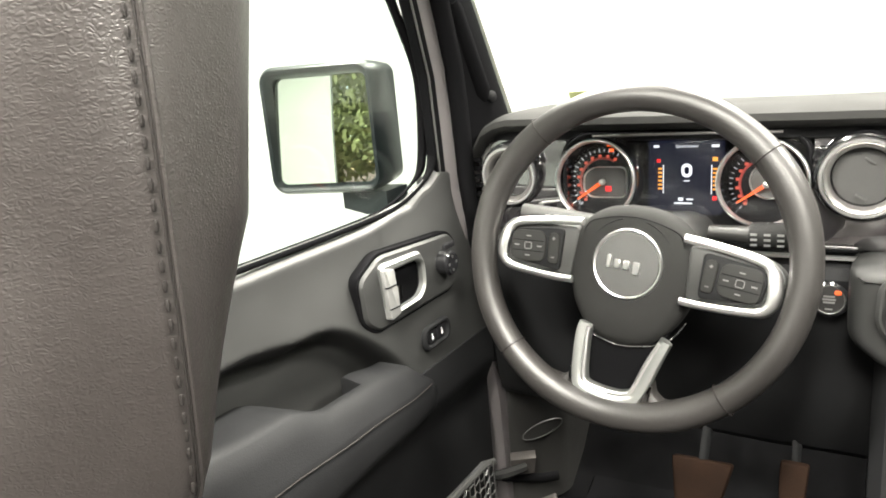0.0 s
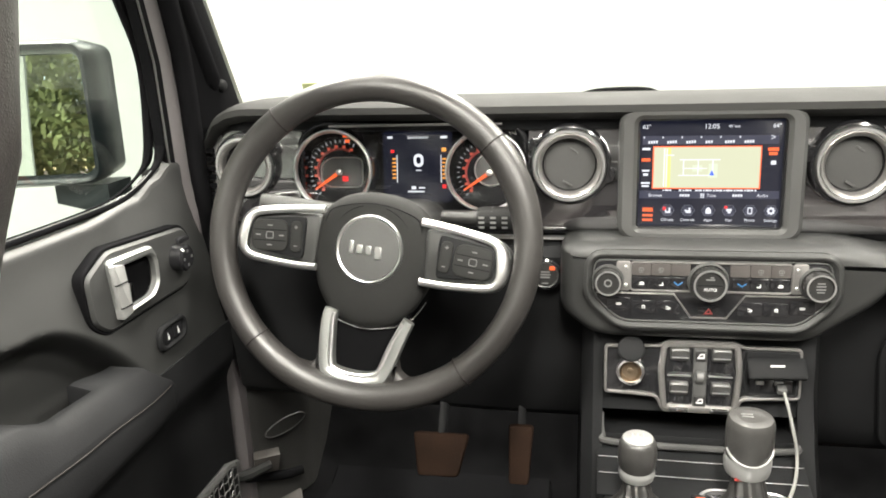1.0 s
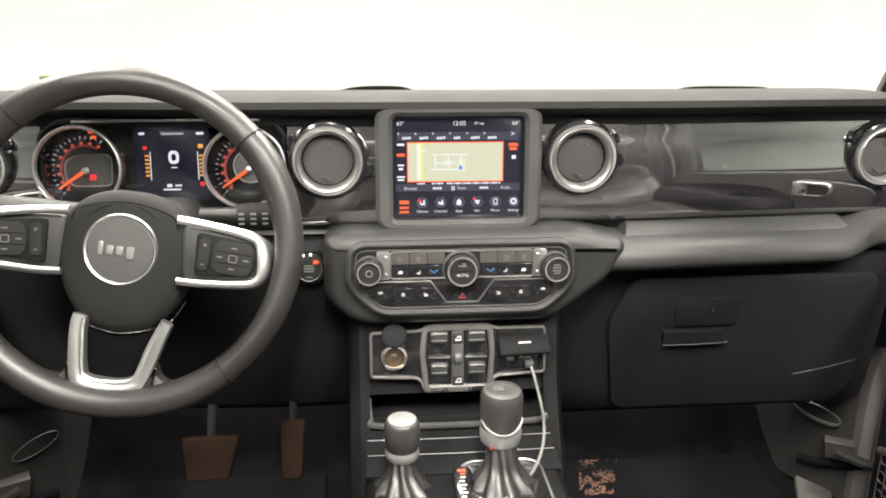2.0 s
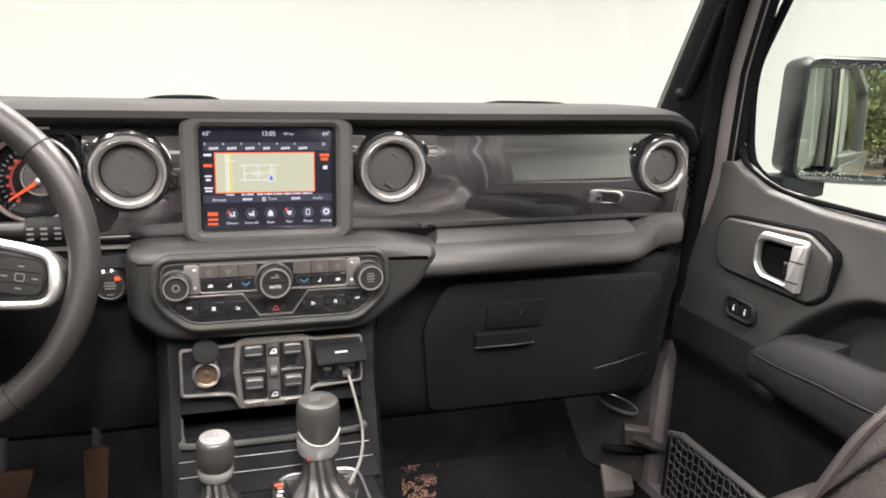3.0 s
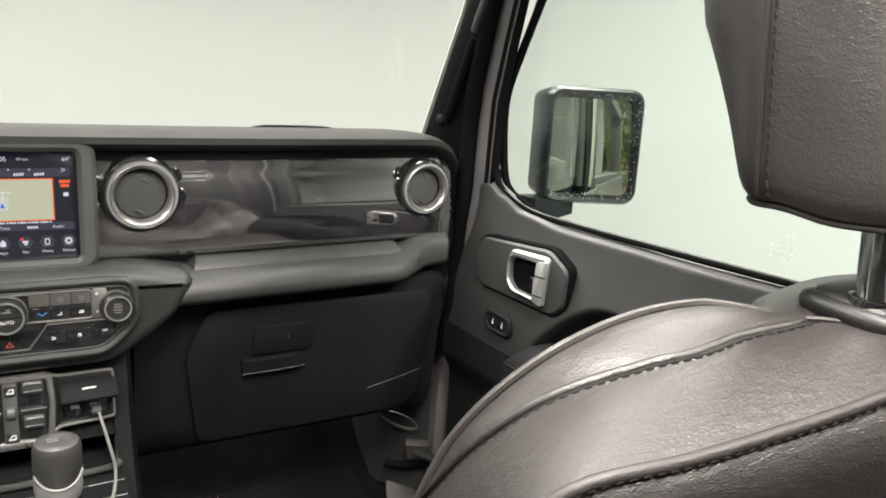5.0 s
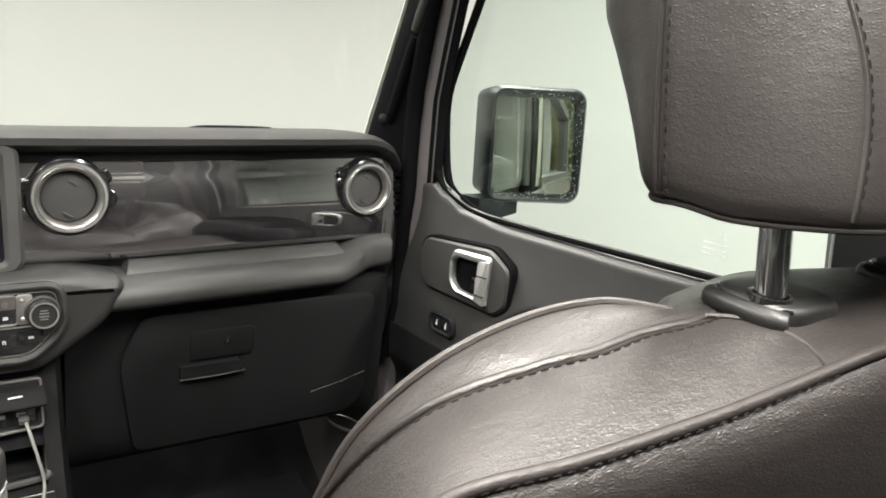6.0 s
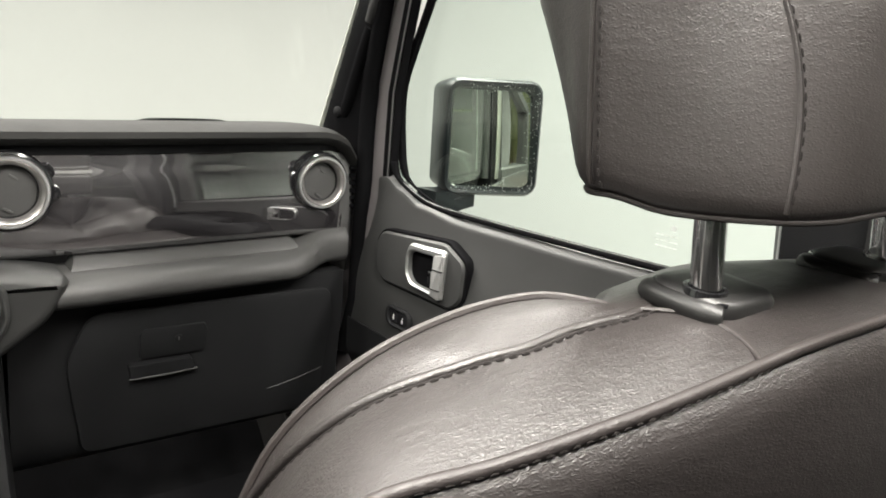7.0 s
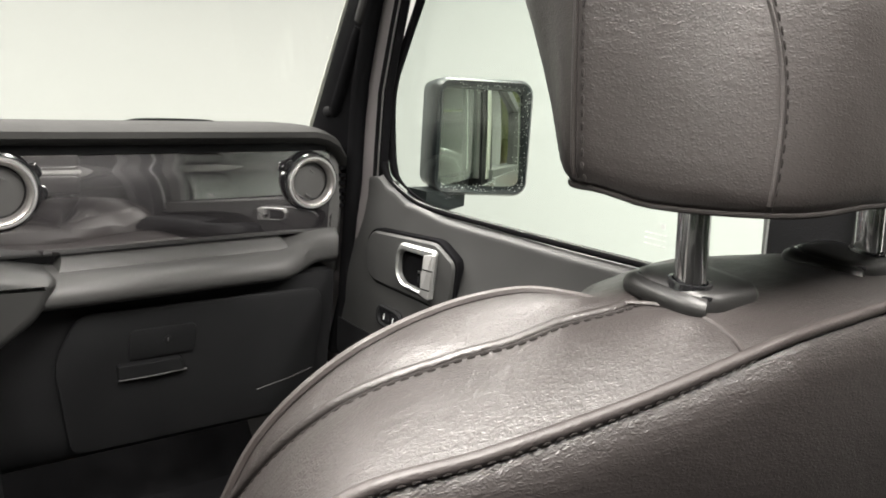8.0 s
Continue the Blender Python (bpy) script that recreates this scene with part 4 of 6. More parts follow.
def air_vent(x, y, z, r, wing, shut):
    M = face(x, y, z)
    v = part("air_vent", lathe([(r * 1.13, -0.02), (r * 1.13, 0.004), (r * 1.08, 0.010), (r * 1.02, 0.011), (r * 0.99, 0.004)], 48, M, cap0=False, cap1=False), PIANO, dash, "round air vent with chrome ring")
    part("chrome_ring", lathe([(r * 1.0, 0.002), (r * 1.0, 0.013), (r * 0.965, 0.0165), (r * 0.90, 0.0165), (r * 0.875, 0.012)], 48, M, cap0=False, cap1=False), SATIN, v, "bright chrome ring")
    part("inner_ring", lathe([(r * 0.885, 0.0155), (r * 0.86, 0.0162), (r * 0.79, 0.0145), (r * 0.745, 0.0115), (r * 0.73, -0.02)], 48, M, cap0=False, cap1=False), DULLSILVER, v, "dull silver inner ring")
    part("barrel", lathe([(r * 0.74, -0.03), (r * 0.74, 0.004), (r * 0.71, 0.004), (r * 0.70, -0.03)], 40, M, cap0=True, cap1=False), PIANO, v)
    if shut:
        part("flap", lathe([(r * 0.705, -0.004), (r * 0.70, 0.001), (r * 0.5, 0.0022), (0.0005, 0.0026)], 40, M, cap0=False), PAD, v, "closed black vent flap")
        part("flap_tab", block(r * 0.28, 0.003, 0.003, 0.001, M @ pose(-r * 0.05, -r * 0.52, 0.004, 0, 0, -30)), BEZEL, v)
        part("flap_tab", block(r * 0.26, 0.003, 0.002, 0.001, M @ pose(r * 0.12, r * 0.38, 0.003, 0, 0, -35)), BEZEL, v)
    else:
        part("flap", lathe([(r * 0.70, -0.001), (r * 0.70, 0.001), (0.0005, 0.001)], 40, M @ pose(0, 0, -0.008, 0, 72, 0), cap0=True), MATRUBBER, v, "open black vent flap")
    for a in wing:
        W = M @ pose(0, 0, 0, 0, 0, a)
        part("wing", prism(rounded([(r * 1.02, -0.012), (r * 1.24, -0.008), (r * 1.28, 0.0), (r * 1.24, 0.008), (r * 1.02, 0.012)], 0.003), 0.008, 0.003, W), PIANO, v)


air_vent(-0.1615, 0.001, 0.700, 0.0445, (-15, 150), True)
air_vent(0.1615, 0.001, 0.700, 0.0445, (30, -5, 165), True)
air_vent(0.586, 0.022, 0.696, 0.0405, (145,), True)
air_vent(-0.592, 0.022, 0.696, 0.0405, (35,), False)

# ---- instrument cluster ----
clus = thing("instrument_cluster", "instrument cluster with two lit gauges and centre display", "gauges")
CM = face(-0.362, 0.012, 0.690, 6)
hood = rounded([(-0.150, -0.07), (-0.152, 0.045), (-0.125, 0.064), (0.128, 0.064), (0.150, 0.045), (0.150, -0.07)], 0.02)
part("backing", prism(hood, 0.003, 0.001, CM @ pose(0, 0, -0.03)), PIANO, clus)
part("surround", hoop(hood, inset(hood, 0.007), 0.008, 0.003, CM, low=-0.03), PIANO, clus, "gloss black surround")
part("top_line", tube([CM @ Vector(p) for p in curve([(-0.105, 0.0575, 0.016), (-0.05, 0.0582, 0.016), (0.05, 0.0588, 0.016), (0.118, 0.0588, 0.016)], 30)], 0.0016, 6), DULLSILVER, clus, "thin grey metal line")


PRINT = glow("pale lit print", (0.42, 0.43, 0.47), 0.6)


def gauge(x, y, r, lowest, highest, needle, big):
    G = CM @ pose(x, y, -0.022)
    px, py = 0.001, -0.004
    g = part("gauge", lathe([(r * 0.97, 0), (r * 0.97, 0.002), (0.0005, 0.0025)], 48, G), PIANO, clus, "round black gauge")
    part("chrome_ring", lathe([(r * 0.945, 0.031), (r * 0.965, 0.0355), (r * 1.0, 0.0375), (r * 1.03, 0.0365), (r * 1.045, 0.033)], 48, G, cap0=False, cap1=False), SATIN, g, "silver gauge ring")
    part("gauge_tube", lathe([(r * 0.93, 0.002), (r * 0.945, 0.031), (r * 1.045, 0.033), (r * 1.09, 0.024), (r * 1.10, 0.0)], 48, G, cap0=False, cap1=False), PIANO, g, "gloss black gauge tube")
    ticks, reds = bmesh.new(), bmesh.new()
    for i in range(19):
        a = radians(lowest + (highest - lowest) * i / 18)
        long = i % 2 == 0
        block(0.0045 if long else 0.003, 0.0011 if long else 0.0008, 0.0004, 0, G @ pose(r * 0.80 * math.cos(a), py + r * 0.80 * math.sin(a), 0.003, 0, 0, math.degrees(a)), ticks)
        if long:
            block(0.0042, 0.0036, 0.0004, 0, G @ pose(r * 0.66 * math.cos(a), py + r * 0.66 * math.sin(a), 0.003), reds)
    part("scale_ticks", ticks, PRINT, g, "white scale ticks")["kind"] = "stuff"
    part("scale_numerals", reds, ORANGE_DIM, g, "dim red scale figures")["kind"] = "stuff"
    arc = [radians(lowest + (highest - lowest) * i / 40) for i in range(41)]
    part("scale_arc", tube([G @ Vector((r * 0.60 * math.cos(a), py + r * 0.60 * math.sin(a), 0.0018)) for a in arc], 0.0018, 6), DIMRED, g)
    inner = circle(r * 0.44, 40, 0.003) if not big else rounded([(-0.026, -0.016), (-0.026, 0.006), (-0.012, 0.016), (0.033, 0.016), (0.033, -0.025), (-0.016, -0.025)], 0.011, 6)
    part("inner_ring", hoop(inner, inset(inner, 0.0014), 0.006, 0.0005, G, low=0.002), SATIN, g, "thin silver inner ring")
    part("inner_dial", prism(inset(inner, 0.0016), 0.001, 0.0003, G @ pose(0, 0, 0.0022)), PLASTIC, g)
    a = radians(needle)
    part("needle", bm_loft([[(px - 0.0026 * math.sin(a), py + 0.0026 * math.cos(a), 0.008), (px + 0.0026 * math.sin(a), py - 0.0026 * math.cos(a), 0.008), (px + 0.0026 * math.sin(a), py - 0.0026 * math.cos(a), 0.0095), (px - 0.0026 * math.sin(a), py + 0.0026 * math.cos(a), 0.0095)], [(px + r * 0.8 * math.cos(a) - 0.001 * math.sin(a), py + r * 0.8 * math.sin(a) + 0.001 * math.cos(a), 0.008), (px + r * 0.8 * math.cos(a) + 0.001 * math.sin(a), py + r * 0.8 * math.sin(a) - 0.001 * math.cos(a), 0.008), (px + r * 0.8 * math.cos(a) + 0.001 * math.sin(a), py + r * 0.8 * math.sin(a) - 0.001 * math.cos(a), 0.009), (px + r * 0.8 * math.cos(a) - 0.001 * math.sin(a), py + r * 0.8 * math.sin(a) + 0.001 * math.cos(a), 0.009)]], cap0=True, cap1=True, m=G), ORANGE, g, "glowing orange needle")
    part("needle_cap", lathe([(0.004, 0.006), (0.004, 0.0115), (0.0025, 0.0125)], 16, G @ pose(px, py, 0)), SATIN, g)
    return G, g


ORANGE_DIM = glow("dim red figures", (0.6, 0.09, 0.05), 0.58)
G1, g1 = gauge(-0.104, 0.001, 0.0510, 225, 60, 214, True)
gauge(0.097, 0.000, 0.0500, 225, 60, 214, False)
part("redline", bars([(0.010, 0.044, 0.008, 0.004), (0.012, 0.037, 0.006, 0.004)], 0.0035), ORANGE, g1).matrix_local = G1
part("warning_lamp", bars([(0.008, -0.013, 0.008, 0.007)], 0.0045), RED, g1).matrix_local = G1
DM = CM @ pose(0.002, 0.004, -0.024)
disp = part("display", prism(rr(0.092, 0.094, 0.006), 0.004, 0.001, DM), SCREEN, clus, "dark lit centre display")
part("temperature_bars", bars([(-0.033, 0.020 - 0.006 * i, 0.0045, 0.004) for i in range(1)], 0.0042), RED, disp).matrix_local = DM
for i in range(6):
    for x in (-0.031, 0.036):
        part("level_bar", bars([(x, 0.010 - 0.005 * i, 0.005, 0.0022)], 0.0042), AMBER, disp, "amber level bar").matrix_local = DM
part("low_bar", bars([(0.036, 0.022, 0.006, 0.005)], 0.0043), AMBER, disp).matrix_local = DM
part("low_mark", bars([(0.036, -0.026, 0.005, 0.005)], 0.0043), RED, disp).matrix_local = DM
for cell in ((-0.027, 0.0 - 0.003, 0.001, 0.036), (0.032, -0.003, 0.001, 0.036), (-0.036, 0.038, 0.007, 0.003), (0.036, 0.038, 0.009, 0.003), (0.002, -0.005, 0.007, 0.0013), (-0.002, -0.033, 0.022, 0.002), (-0.005, -0.028, 0.006, 0.004), (0.006, -0.028, 0.008, 0.002)):
    part("scale_line", bars([cell], 0.0042), INK, disp).matrix_local = DM
words("speed_title", "Speedometer", 0.0052, INK, DM @ pose(0.002, 0.038, 0.0043), disp)
part("speed_ring", hoop(rr(0.013, 0.017, 0.006), rr(0.006, 0.009, 0.0028), 0.0005, 0.0001, DM @ pose(0.002, 0.008, 0.0041)), INK, disp)
cov = part("cover_glass", prism(inset(hood, 0.006), 0.0015, 0.0004, CM @ pose(0, 0, -0.004)), COVER, clus, "clear cover glass")
cov.visible_shadow = False

# ---- touch screen ----
TM = face(0.003, 0.003, 0.688, 4)
ts = thing("touchscreen", "lit touchscreen with map in a charcoal surround", "screen")
part("surround", hoop(rr(0.211, 0.159, 0.020, 5), rr(0.168, 0.131, 0.006, 5), 0.020, 0.005, TM, low=-0.03), BEZEL, ts, "satin charcoal surround")
part("inner_lip", hoop(rr(0.171, 0.134, 0.004, 3), rr(0.163, 0.127, 0.002, 3), 0.011, 0.002, TM, low=-0.005), PIANO, ts)
sc = part("screen_glass", prism(rr(0.172, 0.136, 0.003, 3), 0.004, 0.0005, TM), SCREEN, ts, "glossy lit screen")
S = TM @ pose(0, 0, 0.0042) @ Matrix.Diagonal((0.93, 0.93, 1, 1))


def on_screen(name, cells, mat, label="", h=0.0):
    for cell in cells:
        ob = part(name, bars([cell], h, depth=0.0003), mat, sc, label)
        ob.matrix_local = S
    return ob


mx, my, mw, mh = -0.004, 0.008, 0.133, 0.055
on_screen("preset_bar", [(-0.001, 0.043, 0.166, 0.011)], BAR)
on_screen("menu_bar", [(0, -0.027, 0.172, 0.010)], BAR)
on_screen("map_border", [(mx, my, mw, mh)], ORANGE, "orange map border")
on_screen("map_ground", [(mx, my, mw - 0.003, mh - 0.003)], MAP, "pale green map", 0.0003)
roads = [(-0.056 + 0.003 * i, my, 0.0014, mh - 0.006) for i in range(2)] + [(-0.012, my + 0.010, 0.05, 0.0012), (-0.018, my - 0.010, 0.04, 0.0012), (-0.032, my, 0.0012, 0.02), (0.004, my, 0.0012, 0.02), (-0.018, my - 0.001, 0.03, 0.001), (-0.05, my + 0.016, 0.012, 0.0012), (-0.014, my, 0.001, 0.02)]
on_screen("map_block", [(0.0045, my - 0.004, 0.011, 0.018), (-0.015, my - 0.001, 0.012, 0.008)], glow("pale map block", (0.60, 0.66, 0.50), 0.82), "", 0.0005)
on_screen("map_park", [(-0.0515, my, 0.007, mh - 0.004)], glow("yellow map strip", (0.66, 0.68, 0.22), 0.82), "", 0.0005)
on_screen("map_road", roads, INK, "white map roads", 0.0006)
tri = bm_loft([flat([(-0.003, -0.003), (0.003, -0.003), (0, 0.004)], 0), flat([(-0.003, -0.003), (0.003, -0.003), (0, 0.004)], 0.0004)], cap0=True, cap1=True)
part("map_arrow", tri, glow("blue map arrow", (0.03, 0.1, 0.7), 1.0), sc).matrix_local = S @ pose(0.003, my - 0.007, 0.0009)
words("clock", "12:05", 0.0085, INK, S @ pose(0.001, 0.060, 0.0003), sc)
words("outside_temperature", "45°out", 0.005, INK, S @ pose(0.028, 0.060, 0.0003), sc)
words("cabin_temperature", "64°", 0.0075, INK, S @ pose(0.079, 0.060, 0.0003), sc)
words("cabin_temperature", "63°", 0.0075, INK, S @ pose(-0.079, 0.060, 0.0003), sc)
words("next_arrow", ">", 0.011, INK, S @ pose(0.075, 0.0455, 0.0006), sc)
for i in range(6):
    on_screen("preset_mark", [(-0.0755 + 0.0235 * i + 0.0031 * j, 0.0405 + 0.0002 * j, 0.0022, 0.0034) for j in range(4 if i != 3 else 3)] + [(-0.082 + 0.0235 * i, 0.0467, 0.0016, 0.0022)], INK, "", 0.0003)
on_screen("side_key", [(-0.079, 0.032, 0.010, 0.003), (-0.079, 0.004, 0.009, 0.0022), (-0.079, -0.001, 0.006, 0.003), (-0.079, -0.012, 0.011, 0.0022), (-0.079, -0.016, 0.009, 0.0022), (0.077, 0.014, 0.006, 0.005)], INK)
on_screen("lit_key", [(-0.079, 0.018, 0.011, 0.004), (0.076, 0.031, 0.013, 0.004), (0.076, 0.0255, 0.010, 0.004), (-0.075, -0.047, 0.013, 0.005), (-0.075, -0.0545, 0.013, 0.003), (-0.075, -0.0605, 0.013, 0.003)], ORANGE, "orange lit keys")
on_screen("track_line", [(-0.056 + 0.0042 * i, -0.0215, 0.0020 + 0.0012 * ((i * 5) % 3), 0.0019 + 0.0004 * (i % 2)) for i in range(28) if i not in (3, 4, 9)], INK)
words("menu_word", "Browse", 0.0056, INK, S @ pose(-0.066, -0.028, 0.0006), sc)
words("menu_word", "Tune", 0.0056, INK, S @ pose(0.004, -0.028, 0.0006), sc)
words("menu_word", "Audio", 0.0056, INK, S @ pose(0.066, -0.028, 0.0006), sc)
on_screen("menu_mark", [(-0.034 + 0.0032 * j, -0.028, 0.0024, 0.0030) for j in range(4)] + [(0.031 + 0.0032 * j, -0.028, 0.0024, 0.0030) for j in range(4)] + [(-0.0085 + 0.0026 * a, -0.0262 - 0.0020 * b, 0.0020, 0.0014) for a in range(2) for b in range(3)], INK, "", 0.0003)
hexa = lambda r: [(r * math.cos(math.pi * q / 3), 0.92 * r * math.sin(math.pi * q / 3)) for q in range(6)]
EDGE = glow("dim key outline", (0.10, 0.11, 0.14), 0.74)
names = ("Climate", "Controls", "Apps", "Nav", "Phone", "Settings")
for i in range(6):
    x = -0.050 + 0.0255 * i
    on_screen("app_key", [(x, -0.048, 0.012, 0.011)], BAR)
    part("key_outline", hoop(hexa(0.0088), hexa(0.0080), 0.0007, 0.0001, low=0.0002), EDGE, sc).matrix_local = S @ pose(x, -0.0475, 0)
    if i == 5:
        cog = [(0.0052 * (1 if q % 4 < 2 else 0.78) * math.cos(math.pi * q / 16), 0.0052 * (1 if q % 4 < 2 else 0.78) * math.sin(math.pi * q / 16)) for q in range(32)]
        part("app_mark", hoop(cog, circle(0.0021, 32), 0.0009, 0.0001, low=0.0003), INK, sc).matrix_local = S @ pose(x, -0.0475, 0)
    elif i == 4:
        part("app_mark", hoop(rr(0.0058, 0.0088, 0.0012, 2), rr(0.0036, 0.0060, 0.0006, 2), 0.0009, 0.0001, low=0.0003), INK, sc).matrix_local = S @ pose(x, -0.0475, 0)
    elif i == 2:
        part("app_mark", prism(rounded([(-0.0034, 0.0010), (0, 0.0046), (0.0034, 0.0010), (0.0034, -0.0042), (-0.0034, -0.0042)], 0.0008, 2)[::-1], 0.0009, 0.0001), INK, sc).matrix_local = S @ pose(x, -0.0475, 0)
    else:
        shape = ([(x + 0.0005, -0.0500, 0.0066, 0.0022), (x + 0.0026, -0.0468, 0.0022, 0.0052), (x - 0.0022, -0.0474, 0.0018, 0.0030)], [(x + 0.0008, -0.0492, 0.0062, 0.0034), (x + 0.0022, -0.0458, 0.0022, 0.0034), (x - 0.0026, -0.0478, 0.0024, 0.0022)], (), [(x, -0.0468, 0.0066, 0.0030), (x + 0.0004, -0.0498, 0.0034, 0.0024)])[i]
        on_screen("app_mark", shape, INK, "", 0.0003)
    words("app_name", names[i], 0.0050, INK, S @ pose(x, -0.0600, 0.0006), sc)
    if i in (0, 3):
        on_screen("app_badge", [(x - 0.004, -0.0452 + 0.002 * (i == 3), 0.0036, 0.0040 - 0.001 * (i == 3))], RED, "", 0.0007)

# ---- centre block with the climate controls ----
cb = thing("climate_control_panel", "climate control panel with three round knobs", "controls")
BM = face(0.0, 0.02, 0.555)
outl = rounded([(-0.170, 0.052), (-0.150, 0.060), (0.150, 0.060), (0.212, 0.046), (0.219, 0.034), (0.195, -0.010), (0.128, -0.058), (0.11, -0.063), (-0.11, -0.063), (-0.135, -0.058), (-0.170, -0.03)], 0.018, 5)
back = [(x * 1.02, y) for x, y in outl]
rings = [flat(outl, 0), flat(outl, 0.052), flat(inset(outl, 0.003), 0.062), flat(inset(outl, 0.009), 0.069), flat(inset(outl, 0.017), 0.072)]
part("housing", bm_loft(rings, cap0=True, cap1=True, m=BM), DOORTRIM, cb, "soft charcoal centre housing")
PM = face(0.003, -0.0535, 0.557, 3)
plo = rounded([(-0.134, 0.040), (0.134, 0.040), (0.136, 0.0), (0.128, -0.014), (0.102, -0.038), (-0.102, -0.038), (-0.128, -0.014), (-0.136, 0.0)], 0.014, 5)
part("frame", hoop(inset(plo, -0.010), plo, 0.008, 0.004, PM, low=-0.01), DOORTRIM, cb, "black rounded frame")
part("panel", prism(plo, 0.003, 0.001, PM), PIANO, cb, "gloss black panel")
part("silver_line", hoop(inset(plo, 0.001), inset(plo, 0.0028), 0.0045, 0.0006, PM, low=0.002), BEZEL, cb, "dull edge line")
up = rounded([(-0.090, 0.036), (0.090, 0.036), (0.090, 0.002), (-0.090, 0.002)], 0.005)
part("upper_frame", hoop(inset(up, -0.0012), inset(up, 0.001), 0.0058, 0.0006, PM, low=0.002), DULLSILVER, cb, "dull silver frame")
for s in (-1, 1):
    part("side_plate", prism(rr(0.017, 0.036, 0.003, 3, s * 0.0985, 0.019), 0.0048, 0.0008, PM), DULLSILVER, cb, "dull silver side plate")
vee = [(-0.130, -0.002), (-0.040, -0.002), (-0.020, -0.030), (0.020, -0.030), (0.040, -0.002), (0.130, -0.002)]
part("silver_vee", tube([PM @ Vector((x, y, 0.004)) for x, y in vee], 0.0012, 6), DULLSILVER, cb, "silver v-shaped divider")


def key(x, y, w, h, mat, lab=""):
    k = part("button", prism(rr(w, h, 0.0015, 3), 0.0046, 0.0006), mat, cb, lab)
    k.matrix_local = PM @ pose(x, y, 0)
    return k


def key_mark(k, cells, mat):
    return part("symbol", bars(cells, 0.0048), mat, k)


for s in (-1, 1):
    for i in range(3):
        b = key(s * (0.0780 - 0.0225 * i), 0.0275, 0.0222, 0.015, KEYTOP, "gloss charcoal key")
        if i < 2:
            part("symbol", hoop(rr(0.0060, 0.0044, 0.0016, 3), rr(0.0042, 0.0028, 0.0010, 3), 0.0050, 0.0001, low=0.0044), FAINT, b)
            key_mark(b, [(0, -0.0038, 0.0044, 0.0007), (0.0004 * s, 0, 0.0007, 0.0030)], FAINT)
    for i in range(2):
        b = key(s * (0.0775 - 0.023 * i), 0.0105, 0.0225, 0.015, PIANO)
        key_mark(b, [(0.0012, -0.0004, 0.0012, 0.0040), (-0.0008, -0.0018, 0.0034, 0.0012)] if i else [(0, -0.0012, 0.0056, 0.0010), (0, 0.0008, 0.0040, 0.0014), (0.0026, 0.0, 0.0008, 0.0024)], MARK)
    b = key(s * 0.0355, 0.0105, 0.0205, 0.015, PIANO)
    part("symbol", tube([(-0.0048, 0.0022, 0.0047), (0, -0.0014, 0.0047), (0.0048, 0.0022, 0.0047)], 0.0007, 5), BLUE, b)
    for i in range(3):
        b = key(s * (0.103 - 0.0285 * i), -0.0155 - 0.003 * (i > 0), 0.0275, 0.016, PIANO)
        key_mark(b, ([(0, 0.0008, 0.0060, 0.0009), (0, -0.0008, 0.0060, 0.0009)], [(-0.001, 0, 0.0010, 0.0042), (0.0005, 0.0016, 0.0026, 0.0010), (0.0014, -0.0006, 0.0012, 0.0030)], [(-0.0012, 0.0008, 0.0030, 0.0010), (0.0012, -0.0006, 0.0030, 0.0010), (0.0, -0.0020, 0.0046, 0.0008)])[i], MARK)
    for yy in (0.030, 0.008):
        part("stud", lathe([(0.0022, 0), (0.0022, 0.0052), (0.0012, 0.006)], 10, PM @ pose(s * 0.0955, yy, 0)), SATIN, cb)
b = key(0, -0.022, 0.024, 0.011, PIANO, "black hazard button")
part("symbol", hoop([(-0.0050, -0.0032), (0.0050, -0.0032), (0, 0.0040)], [(-0.0028, -0.0019), (0.0028, -0.0019), (0, 0.0019)], 0.0051, 0.0001, low=0.0044), DIMRED, b)


